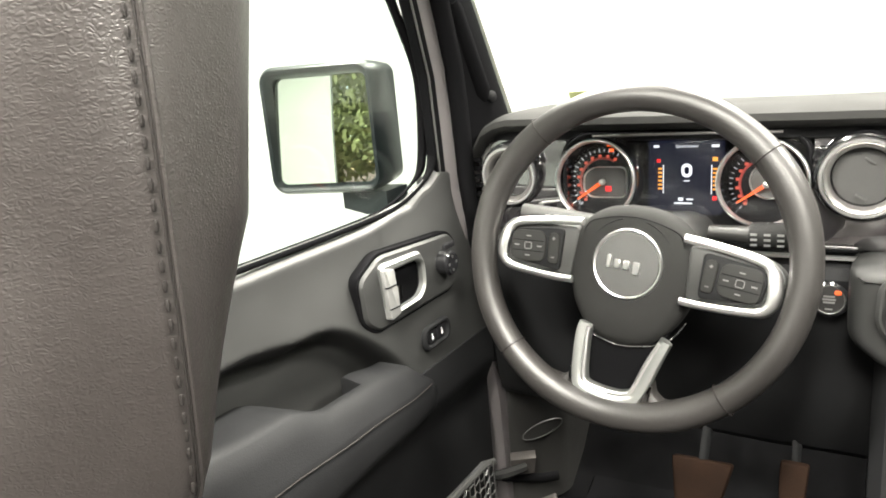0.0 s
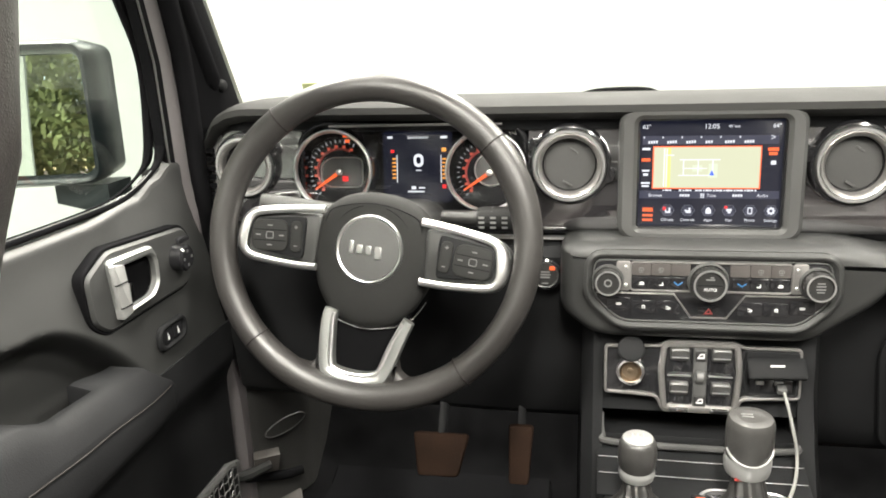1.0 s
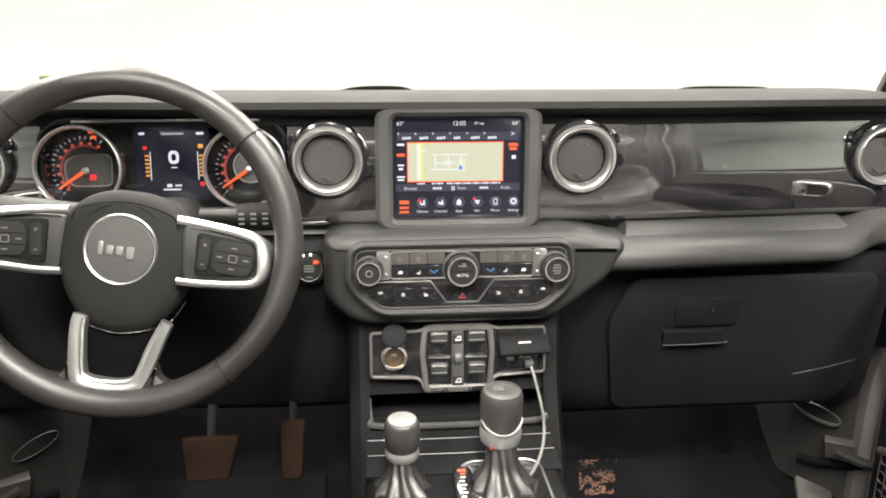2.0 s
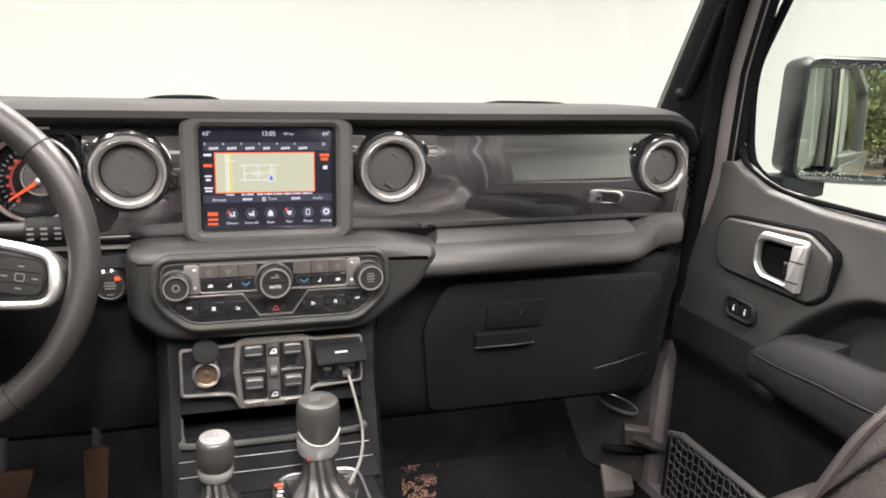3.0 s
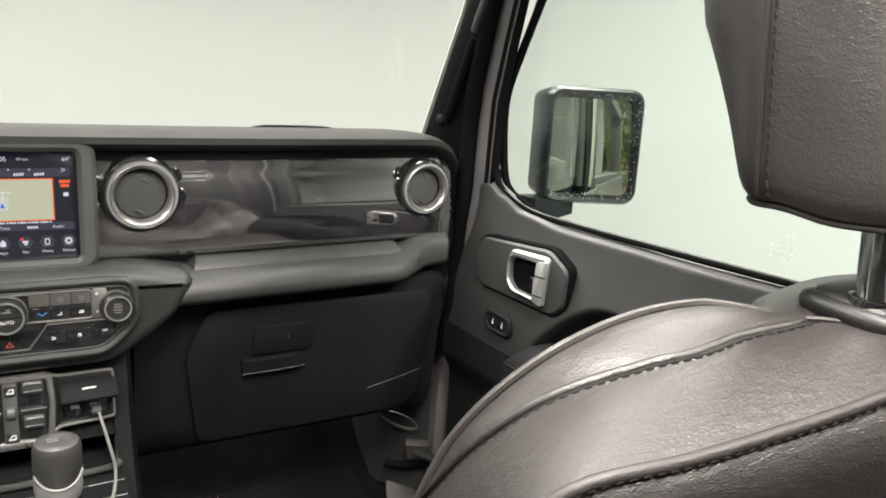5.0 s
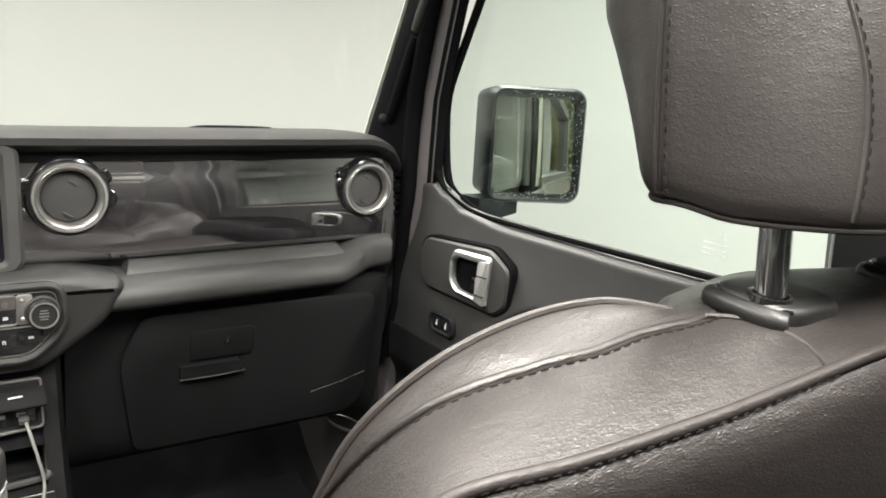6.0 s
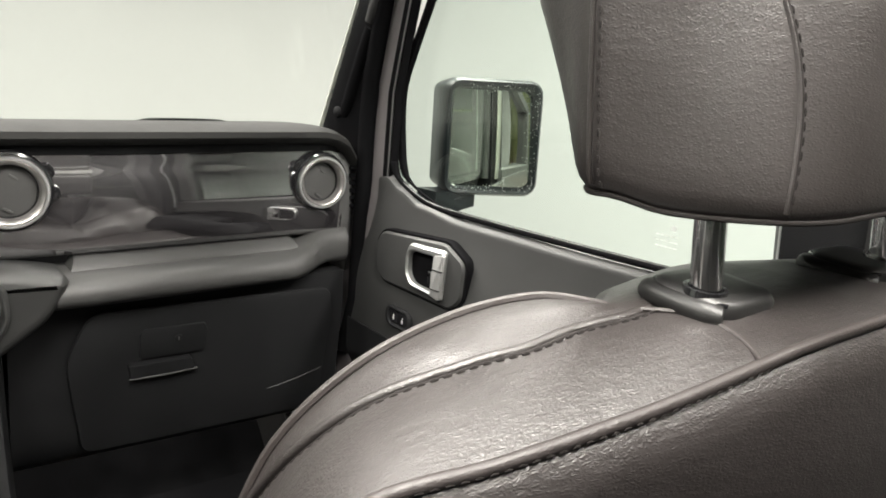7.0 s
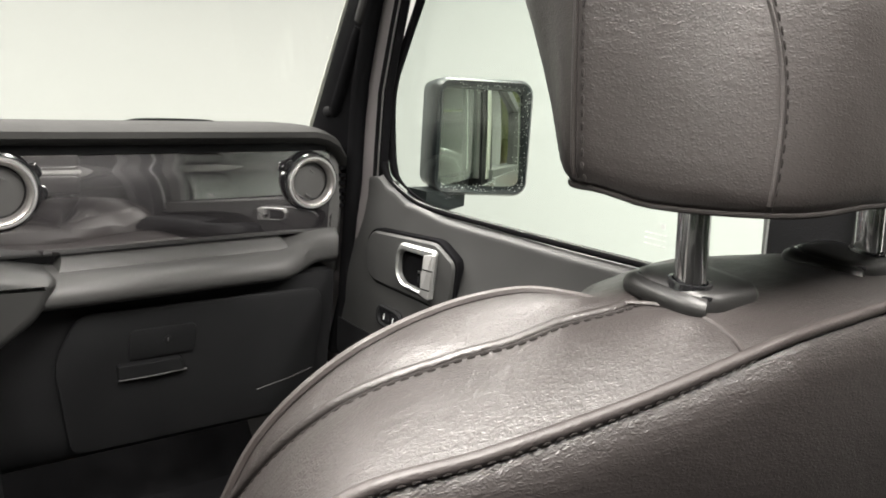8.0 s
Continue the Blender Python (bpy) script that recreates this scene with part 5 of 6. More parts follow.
def knob(name, x, r, label, text=""):
    K = PM @ pose(x, 0.014, 0.002)
    k = part(name, lathe([(r * 1.12, 0), (r * 1.12, 0.003), (r * 1.02, 0.0045), (r, 0.006), (r, 0.019), (r * 0.96, 0.0215), (r * 0.80, 0.0215), (r * 0.77, 0.0195), (0.0005, 0.0195)], 40), GUIDE, cb, label)
    k.matrix_local = K
    part("bright_ring", lathe([(r * 0.965, 0.0205), (r * 0.95, 0.0222), (r * 0.84, 0.0222), (r * 0.82, 0.0205)], 40, cap0=False, cap1=False), SATIN, k, "dull silver ring")
    part("base_ring", lathe([(r * 1.20, 0.002), (r * 1.20, 0.004), (r * 1.08, 0.0062), (r * 1.02, 0.004)], 40, cap0=False, cap1=False), BEZEL, k, "worn charcoal base ring")
    bm = bmesh.new()
    for i in range(28):
        a = 2 * math.pi * i / 28
        block(0.0012, 0.0012, 0.012, 0.0003, pose(r * math.cos(a), r * math.sin(a), 0.0125, 0, 0, math.degrees(a)), bm, 1)
    part("knurling", bm, GUIDE, k)
    if text:
        words("knob_word", text, r * 0.27, MARK, pose(0, -r * 0.26, 0.0198), k)
        part("knob_split", bars([(0, 0, r * 1.4, 0.001)], 0.0198), PIANO, k)
        part("knob_mark", bars([(0, r * 0.35, r * 0.5, 0.0016), (r * 0.1, r * 0.48, r * 0.2, 0.0016)], 0.0198), STEEL, k)
    else:
        part("knob_mark", bars([(0, r * 0.12, r * 0.62, 0.0016), (0, -r * 0.1, r * 0.62, 0.0016), (0, -r * 0.3, r * 0.5, 0.0014), (0, r * 0.32, r * 0.5, 0.0014)], 0.0198) if x > 0 else hoop(circle(r * 0.3, 16), circle(r * 0.2, 16), 0.0202, 0.0001, low=0.0196), STEEL, k)
    return k


knob("volume_knob", -0.1165, 0.0155, "black ribbed volume knob")
knob("fan_knob", -0.002, 0.0195, "black ribbed fan knob with silver ring", "AUTO")
knob("tuning_knob", 0.1165, 0.0165, "black ribbed tuning knob")

sb = thing("start_button", "round black engine start button with orange lamp", "button", face(-0.190, -0.012, 0.562))
part("collar", lathe([(0.021, -0.008), (0.021, 0.003), (0.018, 0.005), (0.0165, 0.003)], 32, cap1=False), PIANO, sb)
part("ring", lathe([(0.0172, 0.003), (0.0165, 0.0052), (0.0155, 0.0045)], 32, cap0=False, cap1=False), PLASTIC, sb)
part("cap", lathe([(0.0155, 0), (0.0153, 0.004), (0.0005, 0.0046)], 32), GUIDE, sb)
part("lettering", bars([(0, 0.004, 0.012, 0.0022), (0, 0.0005, 0.014, 0.0022), (0, -0.003, 0.012, 0.0022), (0, -0.011, 0.008, 0.0016)], 0.0048), STEEL, sb)
part("lamp", prism(rr(0.007, 0.005, 0.0015, 3, 0.009, 0.009), 0.0056, 0.0005), ORANGE, sb, "lit orange lamp")

# ---- steering wheel ----
WM = pose(-0.384, -0.124, 0.630, 76) @ pose(0, 0, 0, 0, 0, -6.6)
sw = thing("steering_wheel", "black leather steering wheel with silver spokes", "steering wheel")
R, TB = 0.1785, 0.0165
rim_pts = [Vector((R * 1.02 * math.cos(a), R * math.sin(a), 0)) for a in [2 * math.pi * i / 96 for i in range(96)]]


def thick_at(i):
    a = 2 * math.pi * i / 96
    swell = sum(math.exp(-(((a - c + math.pi) % (2 * math.pi) - math.pi) / 0.32) ** 2) for c in (0.55, 2.59, 4.3, 5.1))
    return TB * (0.97 + 0.09 * swell)


rim = part("rim", tube(rim_pts, [thick_at(i) for i in range(96)], 16, True, WM, squash=1.0), RIM, sw, "smooth black leather rim")
for a in (46, 134, 227, 313):
    c, t = math.cos(radians(a)), math.sin(radians(a))
    part("rim_seam", tube([(R * 1.02 * c + 0.0176 * math.cos(b) * c, R * t + 0.0176 * math.cos(b) * t, 0.0176 * math.sin(b)) for b in [2 * math.pi * i / 24 for i in range(24)]], 0.0008, 5, True, WM), THREAD, rim)
hubo = []
for i in range(56):
    c, t = math.cos(2 * math.pi * i / 56), math.sin(2 * math.pi * i / 56)
    hubo.append((0.074 * math.copysign(abs(c) ** 0.88, c) * (1.0 + 0.10 * t if t < 0 else 1.0), (0.068 if t > 0 else 0.094) * math.copysign(abs(t) ** 0.88, t)))
rings = [flat([(x * 0.9, y * 0.9) for x, y in hubo], -0.055), flat(hubo, -0.02), flat(hubo, 0.002), flat(inset(hubo, 0.004), 0.010), flat(inset(hubo, 0.013), 0.0165), flat(inset(hubo, 0.027), 0.0205), flat(inset(hubo, 0.042), 0.0225)]
BW = WM @ pose(0, -0.009, -0.020)
hub = part("hub", bm_loft(rings, cap0=True, cap1=True, m=BW), TOPPAD, sw, "black padded airbag cover")
part("hub_groove", tube([BW @ Vector(p) for p in curve([(-0.058, 0.028, 0.0145), (-0.048, 0.045, 0.0155), (0, 0.055, 0.0165), (0.048, 0.045, 0.0155), (0.058, 0.028, 0.0145)], 24)], 0.0009, 5), LOWER, hub)
for a0, a1 in ((20, 75), (105, 160), (200, 250), (290, 340)):
    part("hub_groove", tube([BW @ Vector((0.051 * math.cos(radians(a0 + (a1 - a0) * i / 10)), 0.002 + 0.051 * math.sin(radians(a0 + (a1 - a0) * i / 10)), 0.0185)) for i in range(11)], 0.0008, 5), LOWER, hub)
part("chin_trim", tube([BW @ v for v in curve([(0.036, -0.086, 0.004), (0.056, -0.074, 0.003), (0.070, -0.052, 0.002)], 12)], 0.0011, 6), CHROME, hub)
part("badge_plate", lathe([(0.0365, 0.015), (0.0365, 0.0225), (0.0355, 0.0235), (0.0005, 0.0245)], 48, BW @ pose(0, 0.002, 0)), PLASTIC, hub)
part("badge_ring", lathe([(0.0400, 0.015), (0.0400, 0.0225), (0.0385, 0.0248), (0.0365, 0.0235), (0.0360, 0.018)], 48, BW @ pose(0, 0.002, 0), cap0=False, cap1=False), SATIN, hub, "satin silver badge ring")
bm = bmesh.new()
for x, w, y0, y1 in ((-0.0205, 0.005, -0.007, 0.008), (-0.0105, 0.007, -0.006, 0.004), (0.0, 0.007, -0.006, 0.004), (0.0115, 0.008, -0.010, 0.004)):
    block(w, y1 - y0, 0.003, 0.001, BW @ pose(x, 0.002 + (y0 + y1) / 2, 0.0255), bm, 1)
part("badge", bm, SATIN, hub, "raised silver badge shapes")
part("hub_mark", bars([(0, -0.045, 0.017, 0.0012), (0, -0.050, 0.013, 0.0012)], 0.0185), PIANO, hub).matrix_local = BW
SWM = WM @ pose(0, 0, -0.008)
for s in (-1, 1):
    # spoke: black plate with a key pad, framed by a silver clasp
    sp = rounded([(s * 0.062, 0.026), (s * 0.150, 0.022), (s * 0.166, 0.008), (s * 0.163, -0.018), (s * 0.150, -0.030), (s * 0.066, -0.036)], 0.010, 4)
    if s > 0:
        sp = sp[::-1]
    spoke = part("spoke", prism(sp, 0.020, 0.004, SWM @ pose(0, 0, -0.016)), DOORTRIM, sw)
    clasp = [(s * x, y, z) for x, y, z in ((0.058, 0.032, 0.009), (0.09, 0.029, 0.008), (0.136, 0.0215, 0.007), (0.149, 0.014, 0.006), (0.154, 0.003, 0.006), (0.156, -0.014, 0.006), (0.152, -0.027, 0.006), (0.138, -0.034, 0.006), (0.09, -0.037, 0.007), (0.062, -0.036, 0.008))]
    part("silver_clasp", tube([SWM @ v for v in curve(clasp, 40)], [0.0048 + 0.0036 * math.exp(-((i - 20) / 9.0) ** 2) for i in range(41)], 10, squash=0.8), SATIN, spoke, "satin silver clasp")
    pad = rounded([(s * 0.080, 0.021), (s * 0.140, 0.013), (s * 0.148, 0.002), (s * 0.144, -0.024), (s * 0.080, -0.030)], 0.007)
    part("key_plate", prism(pad if s < 0 else pad[::-1], 0.006, 0.0015, SWM @ pose(0, 0, 0.003)), LOWER, spoke)
    KM = SWM @ pose(s * 0.1215, -0.006, 0.0078, 0, 0, -s * 4)
    kb = part("key_pad", prism(rr(0.044, 0.037, 0.010, 4), 0.0045, 0.0022), TOPPAD, spoke, "soft black key pad")
    kb.matrix_local = KM
    part("key_gap", bars([(0, 0.0062, 0.041, 0.0009), (0, -0.0062, 0.041, 0.0009)], 0.0045), MATRUBBER, spoke).matrix_local = KM
    part("key_symbol", bars([(-0.0145, 0, 0.006, 0.0016), (0.0145, 0, 0.006, 0.0016), (0, 0.0115, 0.006, 0.0014), (0, -0.0115, 0.006, 0.0014)], 0.0047), FAINT, spoke).matrix_local = KM
    part("centre_key", hoop(rr(0.0095, 0.0085, 0.002, 3), rr(0.0075, 0.0065, 0.001, 3), 0.0052, 0.0003, low=0.004), FAINT, spoke).matrix_local = KM
    RM2 = SWM @ pose(s * 0.0895, -0.004, 0.0078, 0, 0, -s * 4)
    part("rocker_key", prism(rr(0.0135, 0.036, 0.005, 4), 0.0042, 0.0018), TOPPAD, spoke, "soft black rocker key").matrix_local = RM2
    part("key_symbol", bars([(0, 0.011, 0.004, 0.0012), (0, 0.011, 0.0012, 0.004), (0, -0.011, 0.004, 0.0012)], 0.0044), FAINT, spoke).matrix_local = RM2
low = [(-0.038, -0.082, -0.006), (-0.040, -0.100, -0.006), (-0.037, -0.143, -0.006), (-0.028, -0.157, -0.006), (0.002, -0.161, -0.006), (0.024, -0.157, -0.006), (0.034, -0.145, -0.006), (0.048, -0.103, -0.006), (0.055, -0.084, -0.006)]
lsp = part("lower_spoke", prism(rounded([(-0.052, -0.055), (0.056, -0.055), (0.040, -0.15), (0.03, -0.165), (-0.03, -0.165), (-0.046, -0.15)], 0.012)[::-1], 0.012, 0.004, WM @ pose(0, 0, -0.030)), MATRUBBER, sw, "black lower spoke")
part("silver_clasp", tube([WM @ v for v in curve(low, 48)], [0.0096 + 0.0024 * math.sin(math.pi * i / 48) for i in range(49)], 10, squash=0.7), PULL, lsp, "satin silver u-shaped clasp")
part("clasp_edge", tube([WM @ (v + (Vector((0.006, -0.115, 0)) - Vector((v.x, v.y, 0))).normalized() * 0.0062 + Vector((0, 0, 0.0052))) for v in curve(low, 48)], 0.0032, 8), SATIN, lsp, "bright inner edge of the clasp")
for web in ([(-0.086, -0.148), (-0.060, -0.152), (-0.050, -0.144), (-0.045, -0.130), (-0.034, -0.152), (-0.045, -0.170), (-0.072, -0.166)], [(0.033, -0.154), (0.046, -0.130), (0.050, -0.144), (0.060, -0.151), (0.084, -0.148), (0.070, -0.166), (0.043, -0.170)]):
    part("rim_web", prism(rounded(web, 0.004)[::-1], 0.020, 0.006, WM @ pose(0, 0, -0.020)), RIM, rim, "leather web at the lower spoke")
part("chin_line", tube([BW @ v for v in curve([(-0.036, -0.086, 0.004), (0, -0.092, 0.006), (0.036, -0.086, 0.004)], 16)], 0.0012, 6), CHROME, hub)

col = thing("steering_column", "black steering column shroud with two stalks", "column")
CMAT = pose(-0.384, -0.124, 0.630, 76)
part("shroud", bm_loft([flat(rr(0.10 + 0.03 * f, 0.09 + 0.03 * f, 0.03, 5), -0.05 - 0.13 * f) for f in (0, 0.4, 1)], cap0=True, cap1=True, m=CMAT), PLASTIC, col)
stalk_r = tube([(-0.315, -0.035, 0.640), (-0.275, -0.040, 0.640), (-0.25, -0.042, 0.642)], [0.009, 0.010, 0.014], 12)
sr = part("wiper_stalk", stalk_r, GUIDE, col, "black stalk with white symbols")
part("stalk_grip", lathe([(0.013, 0), (0.0145, 0.006), (0.0145, 0.048), (0.012, 0.053)], 20, pose(-0.270, -0.042, 0.641, 0, 90, 0)), RUBBER, sr)
part("stalk_symbols", bars([(-0.264 + 0.014 * i, 0.004 - 0.006 * j, 0.007, 0.0025) for i in range(3) for j in range(3)], 0.0146), STEEL, sr).matrix_local = pose(0, -0.042, 0.641, 90)
sl = part("indicator_stalk", tube([(-0.45, -0.045, 0.650), (-0.50, -0.045, 0.655), (-0.545, -0.05, 0.660)], [0.009, 0.011, 0.012], 12), PLASTIC, col, "black stalk with pale symbols")
part("stalk_symbols", bars([(-0.52 + 0.012 * i, 0.0, 0.007, 0.003) for i in range(3)], 0.0118), MARK, sl).matrix_local = pose(0, -0.046, 0.658, 90)

# ---- switch panel in the centre stack ----
stack = thing("centre_stack", "black centre stack above the console", "console")
rings = []
for z, y, w in ((0.506, -0.022, 0.128), (0.48, -0.024, 0.132), (0.43, -0.030, 0.132), (0.392, -0.036, 0.130)):
    rings.append([(-w - 0.004, 0.06, z), (-w, y + 0.02, z), (-w + 0.014, y, z), (w - 0.008, y, z), (w + 0.006, y + 0.02, z), (w + 0.010, 0.06, z)])
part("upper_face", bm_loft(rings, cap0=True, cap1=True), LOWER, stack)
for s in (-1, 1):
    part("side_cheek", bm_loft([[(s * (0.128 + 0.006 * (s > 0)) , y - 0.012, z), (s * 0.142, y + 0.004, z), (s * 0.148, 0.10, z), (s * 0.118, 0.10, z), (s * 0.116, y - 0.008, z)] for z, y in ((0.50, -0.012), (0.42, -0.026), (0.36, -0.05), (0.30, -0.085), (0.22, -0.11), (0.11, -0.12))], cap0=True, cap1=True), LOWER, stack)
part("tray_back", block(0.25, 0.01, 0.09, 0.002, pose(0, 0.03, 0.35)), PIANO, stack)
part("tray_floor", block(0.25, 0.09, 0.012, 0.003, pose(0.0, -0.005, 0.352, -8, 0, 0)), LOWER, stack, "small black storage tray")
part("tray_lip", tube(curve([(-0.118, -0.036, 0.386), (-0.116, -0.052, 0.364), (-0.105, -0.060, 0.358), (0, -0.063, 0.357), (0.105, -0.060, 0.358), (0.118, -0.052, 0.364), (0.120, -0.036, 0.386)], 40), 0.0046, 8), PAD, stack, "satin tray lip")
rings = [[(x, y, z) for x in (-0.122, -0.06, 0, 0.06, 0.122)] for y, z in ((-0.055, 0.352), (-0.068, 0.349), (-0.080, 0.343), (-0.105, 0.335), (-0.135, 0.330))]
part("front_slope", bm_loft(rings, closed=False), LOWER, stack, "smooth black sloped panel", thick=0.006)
for yy, zz in ((-0.076, 0.3445), (-0.100, 0.3365)):
    part("silver_thread", tube([(-0.12, yy, zz + 0.002), (0, yy - 0.002, zz + 0.002), (0.12, yy, zz + 0.002)], 0.0005, 5), STEEL, stack)

sp = thing("switch_panel", "switch panel with window switches and power socket", "switches")
XM = face(0.0, -0.036, 0.449, 7)
shape = rounded([(-0.115, 0.031), (-0.048, 0.033), (-0.038, 0.040), (0.040, 0.040), (0.050, 0.034), (0.117, 0.034), (0.117, -0.030), (0.050, -0.034), (0.044, -0.052), (-0.044, -0.052), (-0.052, -0.034), (-0.115, -0.031)], 0.006, 3)
part("back_plate", prism(shape, 0.004, 0.001, XM), PIANO, sp)
part("silver_frame", hoop(shape, inset(shape, 0.0036), 0.0075, 0.001, XM), DULLSILVER, sp, "dull silver outer frame")
mid = rounded([(-0.046, 0.038), (0.046, 0.038), (0.050, 0.0), (0.045, -0.050), (-0.045, -0.050), (-0.050, 0.0)], 0.006, 3)
part("centre_frame", hoop(mid, inset(mid, 0.0075), 0.009, 0.002, XM, low=0.003), DULLSILVER, sp, "silver switch surround")
part("centre_column", prism(rr(0.016, 0.082, 0.003, 3, 0.0, -0.006), 0.0075, 0.001, XM), BEZEL, sp)
for x in (-0.0245, 0.0245):
    for y in (0.0165, -0.0265):
        sx = part("window_switch", prism(rr(0.028, 0.037, 0.003, 3), 0.0052, 0.0008), PIANO, sp, "black window rocker")
        sx.matrix_local = XM @ pose(x, y, 0)
        part("rocker", bm_loft([flat(rr(0.023, 0.017, 0.003, 3, 0, 0.006), 0.004), [(a, b, 0.009 + 0.0045 * (b > 0.006)) for a, b in rr(0.022, 0.016, 0.003, 3, 0, 0.006)], [(a, b, 0.0105 + 0.0045 * (b > 0.006)) for a, b in rr(0.019, 0.012, 0.003, 3, 0, 0.006)]], cap0=True, cap1=True), BEZEL, sx, "raised charcoal rocker")
        part("rocker_edge", block(0.020, 0.0016, 0.0016, 0.0006, pose(0, 0.0025, 0.0122)), SATIN, sx, "worn pale edge")
    part("divider", block(0.028, 0.0016, 0.003, 0.0005, XM @ pose(x, -0.005, 0.0065)), STEEL, sp, "thin silver divider")
    part("lower_lip", block(0.024, 0.006, 0.005, 0.002, XM @ pose(x, -0.0475, 0.0075)), CHROME, sp, "bright lower lip")
for y in (0.021, -0.036):
    wk = part("lock_key", prism(rr(0.013, 0.013, 0.002, 3), 0.0095, 0.001), GUIDE, sp)
    wk.matrix_local = XM @ pose(0, y, 0)
    part("lock_symbol", hoop(rounded([(-0.0045, -0.003), (0.0045, -0.003), (0.0045, 0.0032), (-0.0005, 0.0032)], 0.001, 2), rounded([(-0.0025, -0.0012), (0.0030, -0.0012), (0.0030, 0.0018), (0.0005, 0.0018)], 0.0006, 2), 0.0100, 0.0001, low=0.0094), MARK, wk)
part("thumb_wheel", lathe([(0.006, -0.006), (0.0085, -0.004), (0.0085, 0.004), (0.006, 0.006)], 20, XM @ pose(0, -0.006, 0.006, 0, 90, 0)), PLASTIC, sp)
# power socket with its lid flipped up
so = part("power_socket", lathe([(0.0185, 0.003), (0.0185, 0.009), (0.0165, 0.0115), (0.0135, 0.0115), (0.0125, 0.008), (0.0118, -0.02)], 32, XM @ pose(-0.083, -0.002, 0), cap0=False, cap1=False), CHROME, sp, "chrome ringed power socket")
part("socket_barrel", lathe([(0.0130, 0.0095), (0.0110, 0.006), (0.0100, 0.0045), (0.0080, 0.0045)], 24, XM @ pose(-0.083, -0.002, 0), cap0=False), BRASS, so, "brassy socket barrel")
part("socket_floor", lathe([(0.0085, 0.0040), (0.0005, 0.0040)], 24, XM @ pose(-0.083, -0.002, 0), cap0=False), PIANO, so, "dark socket floor")
part("socket_pin", lathe([(0.0035, 0.004), (0.0035, 0.007), (0.0015, 0.0075)], 12, XM @ pose(-0.083, -0.002, 0)), BRASS, so)
part("socket_lid", lathe([(0.0165, 0), (0.0165, 0.0030), (0.0150, 0.0040), (0.0120, 0.0030), (0.0005, 0.0026)], 32, XM @ pose(-0.083, 0.028, 0.014, -35, 0, 0)), LOWER, so, "black flipped-up lid")
part("lid_ridge", block(0.020, 0.0025, 0.002, 0.0008, XM @ pose(-0.083, 0.0215, 0.0205, -35, 0, 0)), BEZEL, so)
part("lid_hinge", block(0.012, 0.010, 0.006, 0.0015, XM @ pose(-0.083, 0.0175, 0.010)), PLASTIC, so)
# media port with raised flap
ub = part("media_port", hoop(rr(0.062, 0.056, 0.004, 3, 0.083, 0.002), rr(0.052, 0.040, 0.003, 3, 0.083, -0.004), 0.009, 0.0015, XM), LOWER, sp, "black media port")
part("port_floor", prism(rr(0.054, 0.044, 0.003, 3, 0.083, -0.003), 0.0046, 0.0004, XM), PIANO, ub)
part("port_flap", bm_loft([flat(rr(0.066, 0.026, 0.003, 3), 0.0), flat(rr(0.066, 0.026, 0.003, 3), 0.005), flat(rr(0.062, 0.022, 0.003, 3), 0.0065)], cap0=True, cap1=True, m=XM @ pose(0.086, 0.010, 0.016, -38, 0, 2)), LOWER, ub, "raised black flap")
part("flap_mark", bars([(0, 0.0, 0.016, 0.0022)], 0.0068), MARK, ub).matrix_local = XM @ pose(0.086, 0.012, 0.016, -38, 0, 2)
for x in (0.070, 0.092):
    part("port", block(0.010, 0.005, 0.004, 0.001, XM @ pose(x, -0.010, 0.005)), STEEL, ub)

cable = thing("charging_cable", "thin pale grey cable hanging from the media port", "cable")
part("lead", tube(curve([(0.095, -0.048, 0.436), (0.098, -0.064, 0.424), (0.105, -0.077, 0.392), (0.109, -0.084, 0.366), (0.103, -0.108, 0.347), (0.088, -0.14, 0.339), (0.066, -0.175, 0.3365), (0.03, -0.215, 0.3355), (0.02, -0.26, 0.3352), (0.05, -0.33, 0.3352)], 50), 0.0020, 8), CABLE, cable)
part("plug", block(0.011, 0.018, 0.007, 0.002, pose(0.094, -0.046, 0.436, 20, 0, 0)), PLASTIC, cable)

# ---- centre console with two levers ----
con = thing("centre_console", "black centre console between the seats", "console")
rings = [[(-0.125, y, 0.11), (-0.122, y, z - 0.012), (-0.112, y, z), (0.112, y, z), (0.122, y, z - 0.012), (0.125, y, 0.11)] for y, z in ((-0.125, 0.326), (-0.14, 0.329), (-0.35, 0.329), (-0.42, 0.33), (-0.75, 0.34))]
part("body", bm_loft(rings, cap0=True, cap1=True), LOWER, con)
part("shift_plate", prism(rr(0.10, 0.22, 0.02, 5), 0.004, 0.002, pose(0.045, -0.225, 0.329)), PIANO, con, "gloss black shift plate")
part("shift_frame", hoop(rr(0.104, 0.224, 0.022, 5), rr(0.098, 0.218, 0.02, 5), 0.0055, 0.001, pose(0.045, -0.225, 0.329)), SATIN, con, "thin silver frame")
gp = part("gear_indicator", prism(rr(0.020, 0.062, 0.003, 3), 0.014, 0.002), PIANO, con, "black gear indicator with lit marks")
gp.matrix_local = pose(-0.008, -0.178, 0.329, 14, 0, 0)
part("lit_gear", bars([(0, 0.023, 0.010, 0.0045), (0.001, 0.0175, 0.006, 0.003)], 0.0143), ORANGE, gp, "lit orange gear mark")
part("gear_marks", bars([(0.001 * (-1) ** i, 0.012 - 0.006 * i, 0.006, 0.0026) for i in range(6)], 0.0143), MARK, gp)
part("lever_plate", prism(rr(0.085, 0.16, 0.02, 5), 0.004, 0.002, pose(-0.066, -0.225, 0.329)), LOWER, con)
